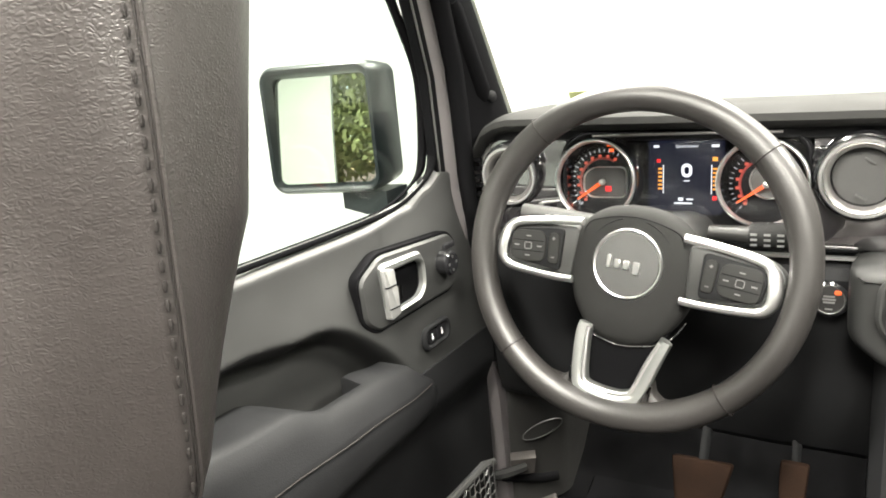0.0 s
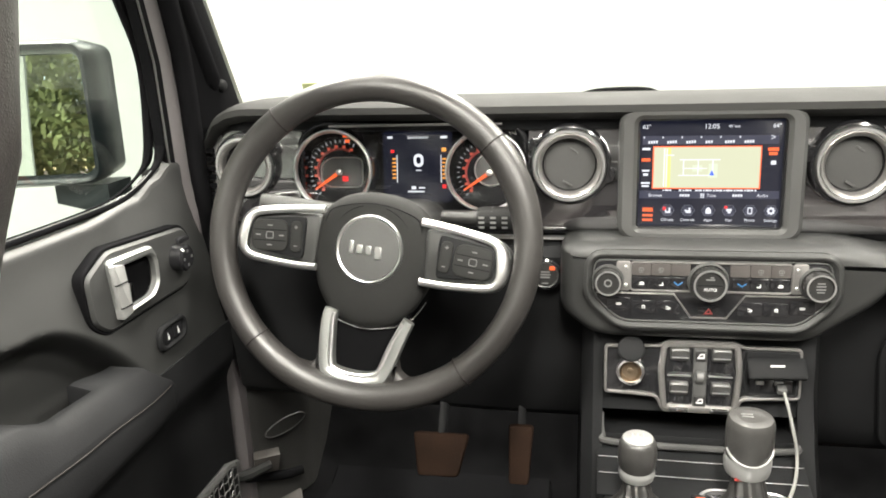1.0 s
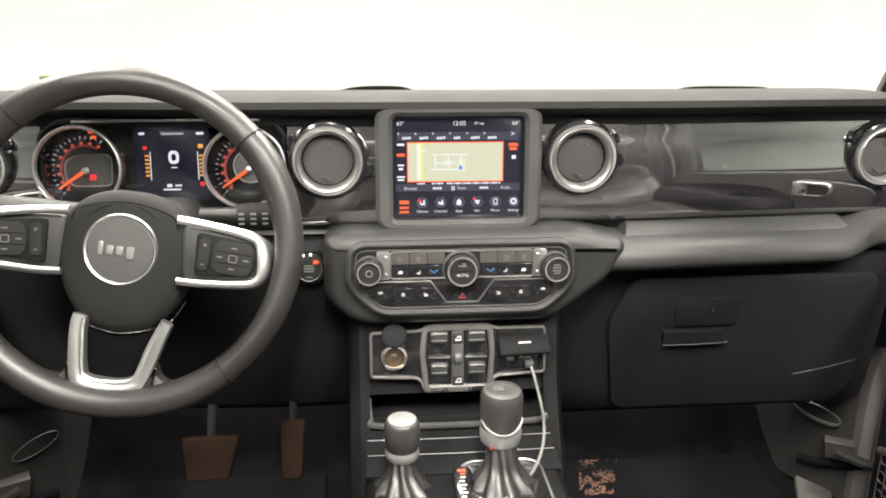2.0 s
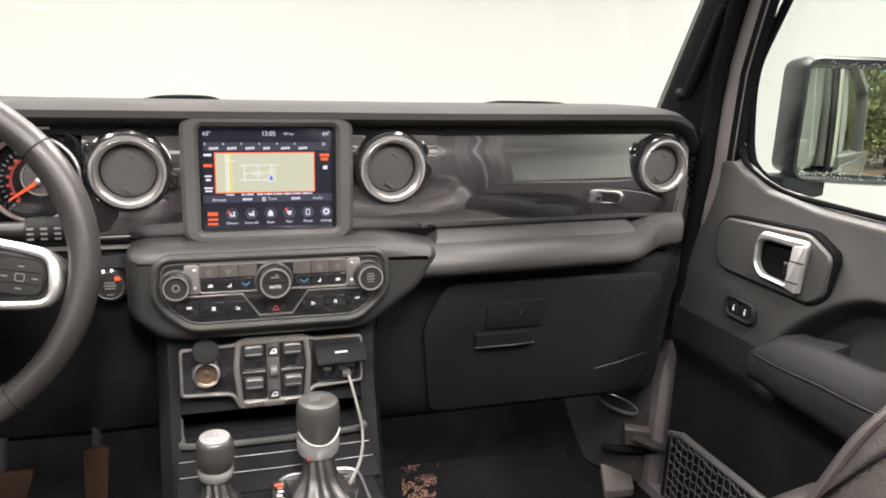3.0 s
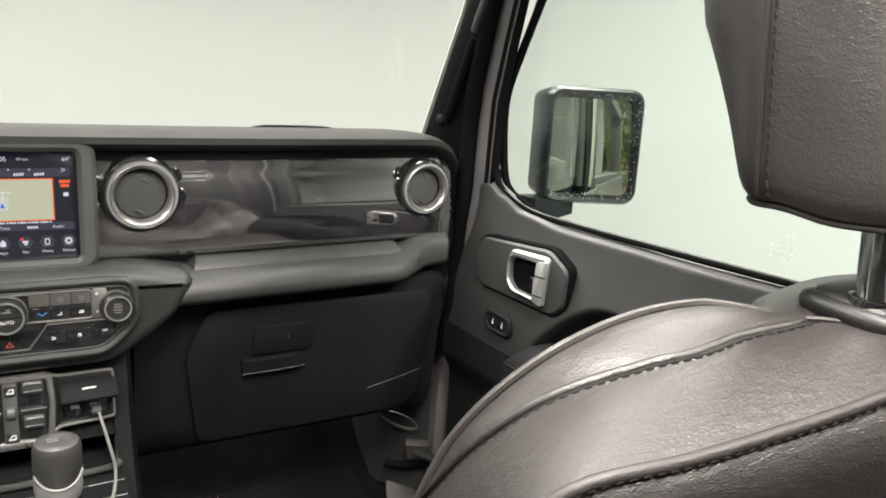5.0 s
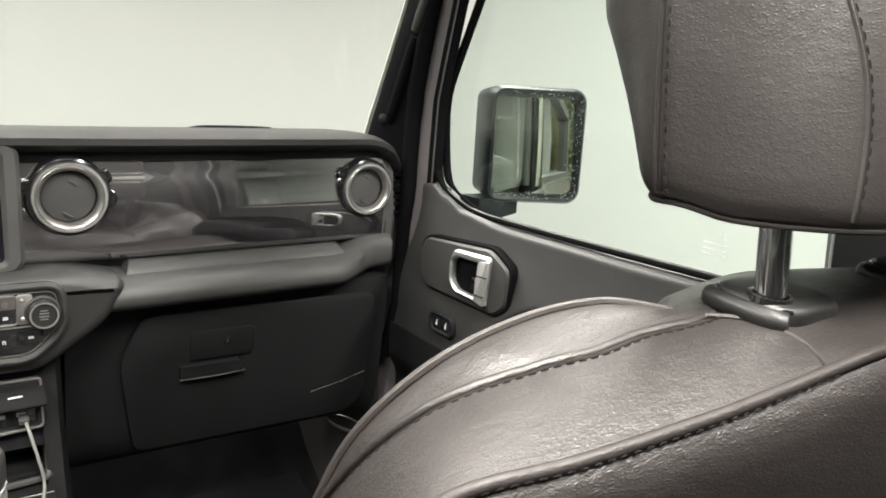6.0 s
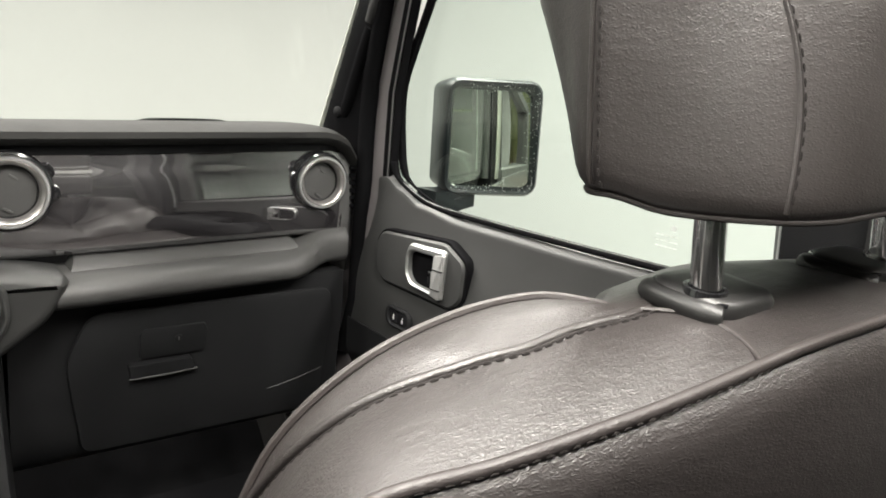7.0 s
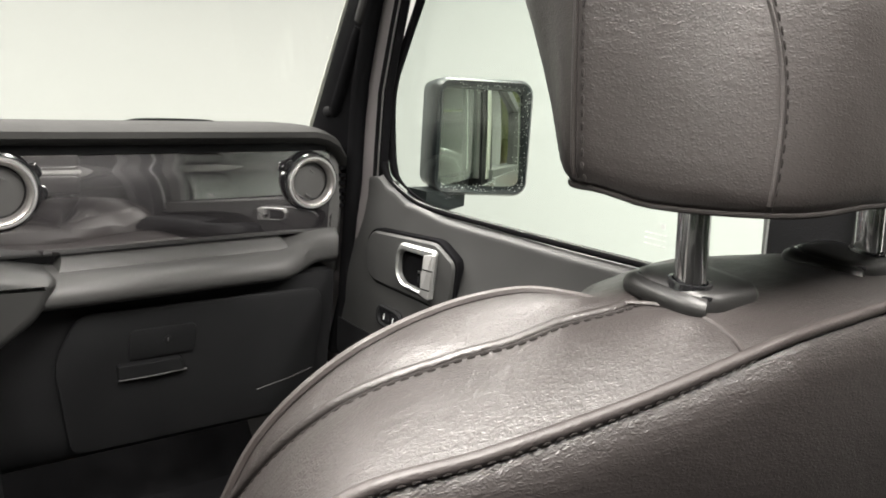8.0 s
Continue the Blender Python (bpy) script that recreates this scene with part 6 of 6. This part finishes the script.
part("armrest_lid", block(0.20, 0.30, 0.05, 0.02, pose(0, -0.60, 0.364), seg=4), LEATHER, con, "black leather console lid")


def boot(x, y, w, h, name, owner):
    rings = []
    for i in range(15):
        f = i / 14
        r = w * 0.5 * (0.43 + 0.57 * (1 - f) ** 2.3) * (1 + 0.04 * math.sin(11 * f))
        rings.append([(x + 1.0 * r * (1 + (0.05 + 0.10 * (1 - f)) * math.cos(9 * q + 3 * f + 0.8 * math.sin(2 * q))) * math.cos(q), y + 0.015 * f + 1.15 * r * (1 + (0.05 + 0.10 * (1 - f)) * math.cos(9 * q + 3 * f + 0.8 * math.sin(2 * q))) * math.sin(q), 0.331 + h * f) for q in [2 * math.pi * k / 56 for k in range(56)]])
    return part(name, bm_loft(rings, cap0=True, cap1=True), BOOT, owner, "gathered black leather boot")


gs = thing("gear_lever", "black gear lever with silver collar and leather boot", "lever")
boot(0.0415, -0.165, 0.074, 0.053, "boot", gs)
GL = pose(0.0405, -0.146, 0.358, 3, 0, 0)
part("shaft", lathe([(0.012, -0.03), (0.011, 0.03)], 20, GL), PLASTIC, gs)
part("collar", lathe([(0.0195, 0.021), (0.0235, 0.0235), (0.0250, 0.029), (0.0255, 0.037), (0.0245, 0.043), (0.0215, 0.047)], 32, GL), SILVER, gs, "satin silver collar")
part("grip", lathe([(0.0225, 0.038), (0.0243, 0.046), (0.0256, 0.060), (0.0254, 0.081), (0.0246, 0.0865), (0.0226, 0.0905), (0.0175, 0.092), (0.012, 0.0922), (0.010, 0.0915), (0.0005, 0.0915)], 36, GL), GRIP, gs, "black leather grip")
part("collar_vee", tube([GL @ Vector((0.0249 * math.sin(a), -0.0249 * math.cos(a), 0.0425 + 0.0075 * a * a)) for a in [-1.3 + 0.13 * i for i in range(21)]], 0.0018, 6), SILVER, gs)
part("top_mark", bars([(-0.005, 0.004, 0.014, 0.002), (-0.004, -0.001, 0.012, 0.002)], 0.0918), STEEL, gs).matrix_local = GL
part("collar_mark", block(0.008, 0.002, 0.003, 0.0005, GL @ pose(-0.012, -0.0195, 0.0235)), DIMRED, gs)

tl = thing("transfer_lever", "short black transfer lever with marked silver top", "lever")
boot(-0.0785, -0.165, 0.062, 0.040, "boot", tl)
TL = pose(-0.0785, -0.152, 0.349, 3, 0, 0)
part("shaft", lathe([(0.009, -0.03), (0.009, 0.03)], 16, TL), PLASTIC, tl)
part("collar", lathe([(0.0150, 0.017), (0.0188, 0.019), (0.0203, 0.024), (0.0203, 0.028), (0.0188, 0.032)], 28, TL), SILVER, tl, "satin silver collar")
part("grip", lathe([(0.0178, 0.028), (0.0206, 0.036), (0.0216, 0.05), (0.0205, 0.062), (0.0185, 0.067), (0.0165, 0.0685)], 32, TL), GRIP, tl, "black round knob")
part("top_plate", lathe([(0.0172, 0.066), (0.0166, 0.0695), (0.0005, 0.071)], 32, TL), SILVER, tl, "pale shift pattern plate")
part("pattern", bars([(0, 0.001, 0.014, 0.001), (-0.006, 0.001, 0.001, 0.009), (0.0, 0.001, 0.001, 0.009), (0.006, 0.001, 0.001, 0.009)], 0.0711), STEEL, tl).matrix_local = TL

# ---- foot room ----
br = thing("brake_pedal", "worn brown rubber brake pedal", "pedal")
part("pad", prism(rounded([(-0.040, 0.030), (0.040, 0.030), (0.026, -0.030), (-0.031, -0.030)], 0.006), 0.014, 0.004, face(-0.338, 0.012, 0.2815, 25)), PEDAL, br, "worn brown rubber pad")
part("arm", tube([(-0.337, 0.02, 0.31), (-0.335, 0.06, 0.38), (-0.335, 0.10, 0.5)], [0.008, 0.009, 0.009], 8, squash=0.5), LOWER, br)
ac = thing("accelerator_pedal", "narrow brown rubber accelerator pedal", "pedal")
part("pad", prism(rounded([(-0.016, 0.036), (0.018, 0.036), (0.012, -0.046), (-0.015, -0.046)], 0.005), 0.012, 0.004, face(-0.225, 0.010, 0.297, 14)), PEDAL, ac)
part("arm", tube([(-0.224, 0.02, 0.31), (-0.224, 0.05, 0.4), (-0.224, 0.10, 0.5)], [0.007, 0.008, 0.008], 8, squash=0.5), LOWER, ac)


def floor_mat(x):
    mt = thing("floor_mat", "black ribbed rubber floor mat on the carpet", "mat", group="floor mats")
    fz = lambda y: 0.10 + 0.36 * smooth01((y - 0.16) / 0.42)
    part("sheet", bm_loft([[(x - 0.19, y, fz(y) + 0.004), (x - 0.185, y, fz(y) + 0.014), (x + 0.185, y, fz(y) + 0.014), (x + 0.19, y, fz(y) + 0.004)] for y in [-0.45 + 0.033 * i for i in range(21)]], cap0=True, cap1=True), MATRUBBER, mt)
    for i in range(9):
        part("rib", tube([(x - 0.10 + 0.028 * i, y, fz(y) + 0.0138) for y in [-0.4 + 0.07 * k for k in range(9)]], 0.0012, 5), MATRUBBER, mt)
    return mt


floor_mat(-0.38), floor_mat(0.38)
rnd = random.Random(11)
bm = bmesh.new()
for k in range(1500):
    u, v = rnd.random(), rnd.random()
    if noise.noise((u * 4, v * 5, 2.0)) < -0.12:
        continue
    y = 0.125 + 0.085 * v
    x = 0.228 + 0.016 * v + (0.055 + 0.016 * v) * u
    g = rnd.uniform(0.0003, 0.0011)
    z = 0.10 + 0.36 * smooth01((y - 0.16) / 0.42) + 0.0146
    lathe([(g, 0), (g * 0.8, g * 0.5), (g * 0.3, g * 0.8)], 5, pose(x, y, z, rnd.uniform(-15, 15), rnd.uniform(-15, 15), rnd.uniform(0, 90)), bm)
dirt = part("floor_grit", bm, SCUFF)
tagged(dirt, "reddish brown grit on the floor mat", "dirt", kind="stuff")
for s in (-1, 1):
    kp = thing("kick_panel", "black moulded kick panel in the foot room", "panel", group="kick panels")
    part("panel", bm_loft([[(s * 0.668, 0.085, z), (s * (0.645 + d), 0.090, z), (s * (0.602 + d), 0.158, z), (s * (0.595 + d), 0.178, z), (s * 0.60, 0.40, z), (s * 0.668, 0.40, z)] for z, d in ((0.11, 0.006), (0.20, 0.004), (0.26, 0.0), (0.36, 0.008), (0.56, 0.014))], cap0=True, cap1=True), KICK, kp, angle=50)
    out = Vector((-s * 0.85, -0.53, 0)).normalized()
    oval = [Vector((s * 0.6205, 0.122, 0.251)) + out * 0.002 + Vector((-s * 0.021, 0.033, 0.003)) * math.cos(a) + Vector((0, 0, 0.0125)) * math.sin(a) for a in [2 * math.pi * i / 28 for i in range(28)]]
    part("recess", bm_loft([oval, [p - out * 0.001 for p in oval]][::s], cap0=True, cap1=True), KICK, kp, "dark oval recess")
    part("recess_lip", tube(oval, [(0.0018 if s > 0 else 0.0010) + 0.0022 * (s > 0) * max(0.0, -math.sin(2 * math.pi * i / 28)) for i in range(28)], 8, True), BEZEL, kp, "shiny oval lip")
    part("bracket", bm_loft([[(s * x, y, z) for x, y, z in ((0.618, 0.088, 0.216), (0.648, 0.056, 0.222), (0.653, 0.062, 0.190), (0.625, 0.092, 0.185))], [(s * (x + 0.012), y + 0.022, z) for x, y, z in ((0.618, 0.088, 0.216), (0.648, 0.056, 0.222), (0.653, 0.062, 0.190), (0.625, 0.092, 0.185))]], cap0=True, cap1=True), SILL, kp, "brownish hinge bracket")
    part("loom", tube(curve([(s * 0.60, 0.13, 0.165), (s * 0.622, 0.110, 0.166), (s * 0.645, 0.085, 0.176), (s * 0.668, 0.062, 0.186)], 16), 0.008, 10), MATRUBBER, kp, "black rubber loom boot")
    part("sill_cover", prism(rounded([(s * 0.572, 0.060), (s * 0.628, 0.055), (s * 0.673, 0.150), (s * 0.618, 0.159)][::s], 0.010), 0.014, 0.004, pose(0, 0, 0.104)), SILL, kp, "pale scuffed sill cover")


# ---- seats ----
def seat(s, low):
    nm = "driver" if s < 0 else "passenger"
    st = thing("car_seat", f"black leather {nm} seat with stitched bolsters and headrest", "seat", pose(0.388 if s > 0 else -0.401, 0.012 if s < 0 else 0, -low), "front seats")
    # three lines round the backrest, from its top middle down the side: rear piping, sewn seam, front piping
    rear_l = [(0, -0.912, 0.777), (0.065, -0.911, 0.774), (0.097, -0.9085, 0.7695), (0.1275, -0.9045, 0.7635), (0.155, -0.899, 0.7575), (0.202, -0.888, 0.7482), (0.243, -0.876, 0.7405), (0.2615, -0.864, 0.716), (0.268, -0.845, 0.66), (0.266, -0.80, 0.52), (0.255, -0.755, 0.38), (0.23, -0.72, 0.26)]
    seam_l = [(0, -0.838, 0.782), (0.05, -0.845, 0.780), (0.099, -0.8545, 0.7755), (0.131, -0.849, 0.771), (0.1555, -0.847, 0.766), (0.179, -0.840, 0.761), (0.220, -0.826, 0.746), (0.2437, -0.797, 0.706), (0.254, -0.771, 0.651), (0.258, -0.74, 0.52), (0.249, -0.70, 0.38), (0.224, -0.665, 0.26)]
    front_l = [(0, -0.79, 0.771), (0.064, -0.809, 0.772), (0.105, -0.832, 0.7755), (0.127, -0.816, 0.7755), (0.165, -0.809, 0.770), (0.208, -0.806, 0.755), (0.237, -0.794, 0.7236), (0.2534, -0.781, 0.678), (0.261, -0.747, 0.638), (0.262, -0.69, 0.52), (0.250, -0.65, 0.38), (0.225, -0.615, 0.26)]

    def both(line, out=0.0, n=66):
        c = curve(line, n)
        grown = []
        for p in c:
            o = Vector((p.x, 0, max(0.0, p.z - 0.62) * 1.4)).normalized() if p.x > 0.01 else Vector((0, 0, 1))
            grown.append(p + o * out)
        return grown + [Vector((-p.x, p.y, p.z)) for p in grown[::-1]]

    def blend(a, b, u, out):
        return both([tuple(Vector(p).lerp(Vector(q), u)) for p, q in zip(a, b)], out)

    def shrink(line, k, dy, dz=0.0):
        return [Vector((p.x * k, p.y + dy, 0.5 + (p.z - 0.5) * (k if p.z > 0.5 else 0.5 + 0.5 * k) + dz)) for p in line]
    R3, R1 = both(rear_l), both(front_l)
    part("rear_panel", bm_loft([R3, shrink(R3, 0.985, -0.006), shrink(R3, 0.94, -0.011), shrink(R3, 0.8, -0.014), shrink(R3, 0.5, -0.016), shrink(R3, 0.1, -0.016)], cap1=True), LEATHER, st, "smooth black rear panel", angle=80)
    part("side_bolster", bm_loft([R3] + [blend(rear_l, seam_l, u, 0.0035 * math.sin(math.pi * u)) for u in (0.1, 0.25, 0.5, 0.75, 0.9)] + [both(seam_l)] + [blend(seam_l, front_l, u, 0.003 * math.sin(math.pi * u)) for u in (0.1, 0.25, 0.5, 0.75, 0.9)] + [R1]), LEATHER, st, "grained black leather bolster", angle=80)
    part("front_cushion", bm_loft([R1, shrink(R1, 0.985, 0.008), shrink(R1, 0.93, 0.018), shrink(R1, 0.84, 0.02), shrink(R1, 0.72, 0.008), shrink(R1, 0.66, 0.0), shrink(R1, 0.58, 0.006), shrink(R1, 0.3, 0.01), shrink(R1, 0.05, 0.01)], cap1=True), LEATHER, st, "black leather backrest centre", angle=80)
    part("rear_piping", tube(both(rear_l, 0.0014), 0.0027, 10), PIPING, st, "raised leather piping")
    for k in (1, -1):
        half = lambda line, out, cut=0.09: [p for p in both(line, out) if p.x * k > cut]
        lip = half(front_l, 0.0008, 0.114) if k == 1 else half(front_l, 0.0008, 0.114)[::-1]
        lip = [Vector((k * 0.104, -0.850, 0.7745)), Vector((k * 0.109, -0.838, 0.7765))] + lip
        if k * s > 0:
            lip = [p - Vector((0, 0, 0.006 * smooth01((p.z - 0.74) / 0.03))) for p in lip]
        part("front_piping", tube(lip, 0.0022, 8), PIPING, st, "raised leather piping")
        part("side_seam", tube([p + Vector((0, -0.0006, 0)) for p in half(seam_l, -0.0003)], 0.0009, 6), THREAD, st, "sewn seam")
        part("seam_fold", tube([p + Vector((0, 0.0030, -0.0006)) for p in half(seam_l, 0.0004)], 0.0024, 10), LEATHER, st, "folded leather edge along the seam")
        stitch(half(seam_l, 0.0004), st, 0.0054, Vector((0, -0.0020, 0)), thin=0.0009)
        stitch(half(rear_l, 0.0006), st, 0.0050, Vector((0, -0.0030, -0.0004)), thin=0.0004)
        arc = [Vector((k * x, y, 0.7706 + 0.0060 * (y + 0.909) / 0.055 + 0.0036 * max(0.0, math.sin(math.pi * (y + 0.909) / 0.057)))) for x, y in ((0.0985, -0.852), (0.091, -0.861), (0.0865, -0.874), (0.087, -0.889), (0.091, -0.901), (0.097, -0.910))]
        part("cross_seam", tube(curve(arc, 20), 0.0012, 8), PIPING, st, "raised cross seam beside the post guide")
    # posts and guides
    for x in (-0.077, 0.077):
        GD = pose(math.copysign(0.064, x), -0.861, 0.7754, 5, 0, 0)
        gd = part("post_guide", bm_loft([flat(rr(w, h, r, 5), z) for w, h, r, z in ((0.042, 0.040, 0.012, -0.004), (0.046, 0.043, 0.0135, 0.001), (0.047, 0.044, 0.014, 0.005), (0.0465, 0.0435, 0.0138, 0.0085), (0.044, 0.041, 0.013, 0.0107), (0.040, 0.037, 0.011, 0.0117), (0.028, 0.025, 0.008, 0.0120), (0.008, 0.006, 0.002, 0.0120))], cap0=True, cap1=True, m=GD), GUIDE, st, "polished black post guide", angle=50)
        bar = curve([(-0.0165, 0.0200, 0.0045), (-0.0212, 0.0150, 0.0048), (-0.0222, 0.0, 0.0050), (-0.0212, -0.0140, 0.0050), (-0.0185, -0.0190, 0.0050)], 18)
        part("release_button", tube([GD @ v for v in bar], [0.0034] + [0.0052] * 17 + [0.0044], 12), GUIDE, gd, "rounded release button")
        part("guide_notch", tube([GD @ (v + Vector((0.0022, 0, 0.0048))) for v in bar], 0.0010, 6), PIANO, gd)
        part("post_collar", lathe([(0.0098, -0.002), (0.0094, 0.0009), (0.0076, 0.0010)], 24, pose(x, -0.867, 0.7872, 5, 0, 0), cap0=False, cap1=False), PIANO, gd)
        part("headrest_post", tube([(x, -0.867, 0.70), (x, -0.867, 0.75), (x, -0.867, 0.79), (x, -0.866, 0.803), (x, -0.865, 0.8178)], 0.0068, 20), CHROME, st, "polished chrome post")
    # seat cushion below
    cush = []
    for i in range(17):
        f = i / 16
        y = -0.80 + 0.52 * f
        nose = math.sqrt(max(0.02, 1 - max(0, (f - 0.8) / 0.2) ** 2 * 0.9))
        cush.append([(x * (0.94 + 0.06 * math.sin(math.pi * f)), y, 0.20 + (z - 0.20) * nose) for x, z in [(v.x, v.y) for v in curve([(-0.245, 0.20, 0), (-0.255, 0.30, 0), (-0.235, 0.375, 0), (-0.19, 0.372, 0), (-0.14, 0.345, 0), (0, 0.335, 0), (0.14, 0.345, 0), (0.19, 0.372, 0), (0.235, 0.375, 0), (0.255, 0.30, 0), (0.245, 0.20, 0)], 30)]])
    part("seat_cushion", bm_loft(cush, cap0=True, cap1=True), LEATHER, st, "black leather seat cushion", angle=70)
    part("seat_base", block(0.40, 0.42, 0.11, 0.02, pose(0, -0.55, 0.156 + low)), LOWER, st)
    headrest(st, 0.0 if s > 0 else 1.2)
    return st


def stitch(path, owner, step, off, mat=None, thin=0.0009):
    """Short raised threads along a seam, joined into one mesh."""
    bm = bmesh.new()
    gone = 0.0
    for a, b in zip(path, path[1:]):
        d = (b - a)
        n = d.length
        if n < 1e-6:
            continue
        while gone < n:
            p = a + d * (gone / n) + off
            u = d.normalized() * step * 0.30
            tube([p - u, p + Vector((0, 0, 0.0003)), p + u], [thin * 0.55, thin, thin * 0.55], 5, bm=bm)
            gone += step
        gone -= n
    ob = part("stitching", bm, mat or THREAD, owner, "row of dark stitches")
    ob["kind"] = "stuff"
    return ob


def headrest(st, lean):
    z0, z1 = 0.823, 1.02
    low_o = [(0.0, -0.906), (0.035, -0.903), (0.066, -0.892), (0.083, -0.873), (0.101, -0.850), (0.1155, -0.831), (0.108, -0.817), (0.092, -0.808), (0.068, -0.802), (0.035, -0.799), (0.0, -0.798)]
    mid_o = [(0.0, -0.892), (0.035, -0.887), (0.066, -0.869), (0.087, -0.853), (0.104, -0.838), (0.1160, -0.826), (0.1165, -0.807), (0.112, -0.789), (0.092, -0.774), (0.05, -0.767), (0.0, -0.765)]
    top_o = [(0.0, -0.868), (0.035, -0.863), (0.064, -0.848), (0.087, -0.838), (0.106, -0.832), (0.1180, -0.818), (0.1200, -0.798), (0.116, -0.775), (0.096, -0.757), (0.05, -0.749), (0.0, -0.747)]

    def outline(f):
        """Plan outline of one half at a height share f, from the back middle to the front middle."""
        a, b, u = (low_o, mid_o, f / 0.4) if f < 0.4 else (mid_o, top_o, (f - 0.4) / 0.45)
        puff = 0.004 * math.sin(math.pi * min(1.0, f / 0.85))
        return [(p[0] + (q[0] - p[0]) * u + puff * (3 < i < 6) * 0.6, p[1] + (q[1] - p[1]) * u - puff * (i < 3)) for i, (p, q) in enumerate(zip(a, b))]

    def ring(f, k=1.0, cy=-0.845):
        h = outline(f)
        h = [(v.x, v.y) for v in curve([(a, b, 0) for a, b in h], 40)]
        full = h + [(-x, y) for x, y in h[::-1][1:-1]]
        fade = 1 - smooth01(f / 0.22)
        sag = lambda x, y: 0.0055 * fade * smooth01((-0.833 - y) / 0.022) * (1 - 0.6 * smooth01((0.065 - abs(x)) / 0.06))
        return [(x * k, cy + (y - cy) * k, z0 + (z1 - z0) * f - sag(x, y)) for x, y in full]
    hr = part("headrest", bm_loft([[(x, y, z + 0.002) for x, y, z in ring(0, 0.70)], ring(0, 0.90), [(x, y, z + 0.002) for x, y, z in ring(0, 0.955)], [(x, y, z + 0.002) for x, y, z in ring(0.02, 0.985)], [(x, y, z + 0.001) for x, y, z in ring(0.05, 0.997)]] + [ring(i / 20) for i in range(2, 17)] + [[(x * k, -0.83 + (y + 0.83) * k, z0 + (z1 - z0) * f) for x, y, z in ring(0.8)] for f, k in ((0.88, 0.975), (0.94, 0.92), (0.98, 0.80), (1.0, 0.55))], cap0=True, cap1=True), HEADHIDE, st, "grained black leather headrest", angle=80)

    def edge(at_f, out=0.0005):
        rows = []
        for i in range(1, 33):
            f = i / 40
            r = ring(f)
            at = at_f(f)
            j = int(math.floor(at))
            v = Vector(r[j % 80]).lerp(Vector(r[(j + 1) % 80]), at - j)
            c = Vector((0, -0.845, v.z))
            rows.append(v + (v - c).normalized() * (out - (0.0014 if i == 1 else 0.0)))
        return rows

    def rear_line(f):
        g = min(f, 0.62)
        return 8.2 - 8.67 * g + 16.7 * g * g
    n = 80
    for k in (1, -1):
        side = lambda line, k=k: (line if k == 1 else (lambda f: n - line(f)))
        fl = lambda f: 20 + lean * (1 - f / 0.8)
        part("front_seam", tube(edge(side(fl), -0.0004), 0.0010, 8), HEADHIDE, hr, "raised seam")
        part("seam_groove", tube(edge(side(lambda f: fl(f) - 0.4), 0.0), 0.0005, 6), THREAD, hr)
        stitch(edge(side(lambda f: fl(f) - 1.0), 0.0003), hr, 0.0054, Vector((0, 0, 0)), thin=0.0009)
        part("rear_piping", tube(edge(side(rear_line), -0.0005), 0.0013, 8), HEADHIDE, hr, "leather piping")
        part("seam_groove", tube(edge(side(lambda f: rear_line(f) - 0.12), 0.0), 0.0008, 6), THREAD, hr)
        stitch(edge(side(lambda f: rear_line(f) - 0.28), 0.0001), hr, 0.0058, Vector((0, 0, 0)), thin=0.0006)
    part("base_welt", tube([Vector((x, y, z + 0.001 + 0.0007 * math.sin(90 * x) * math.sin(70 * y))) for x, y, z in ring(0, 0.955)], 0.0013, 8, True), THREAD, hr, "dark lower welt")


seat(1, 0.0), seat(-1, 0.066)
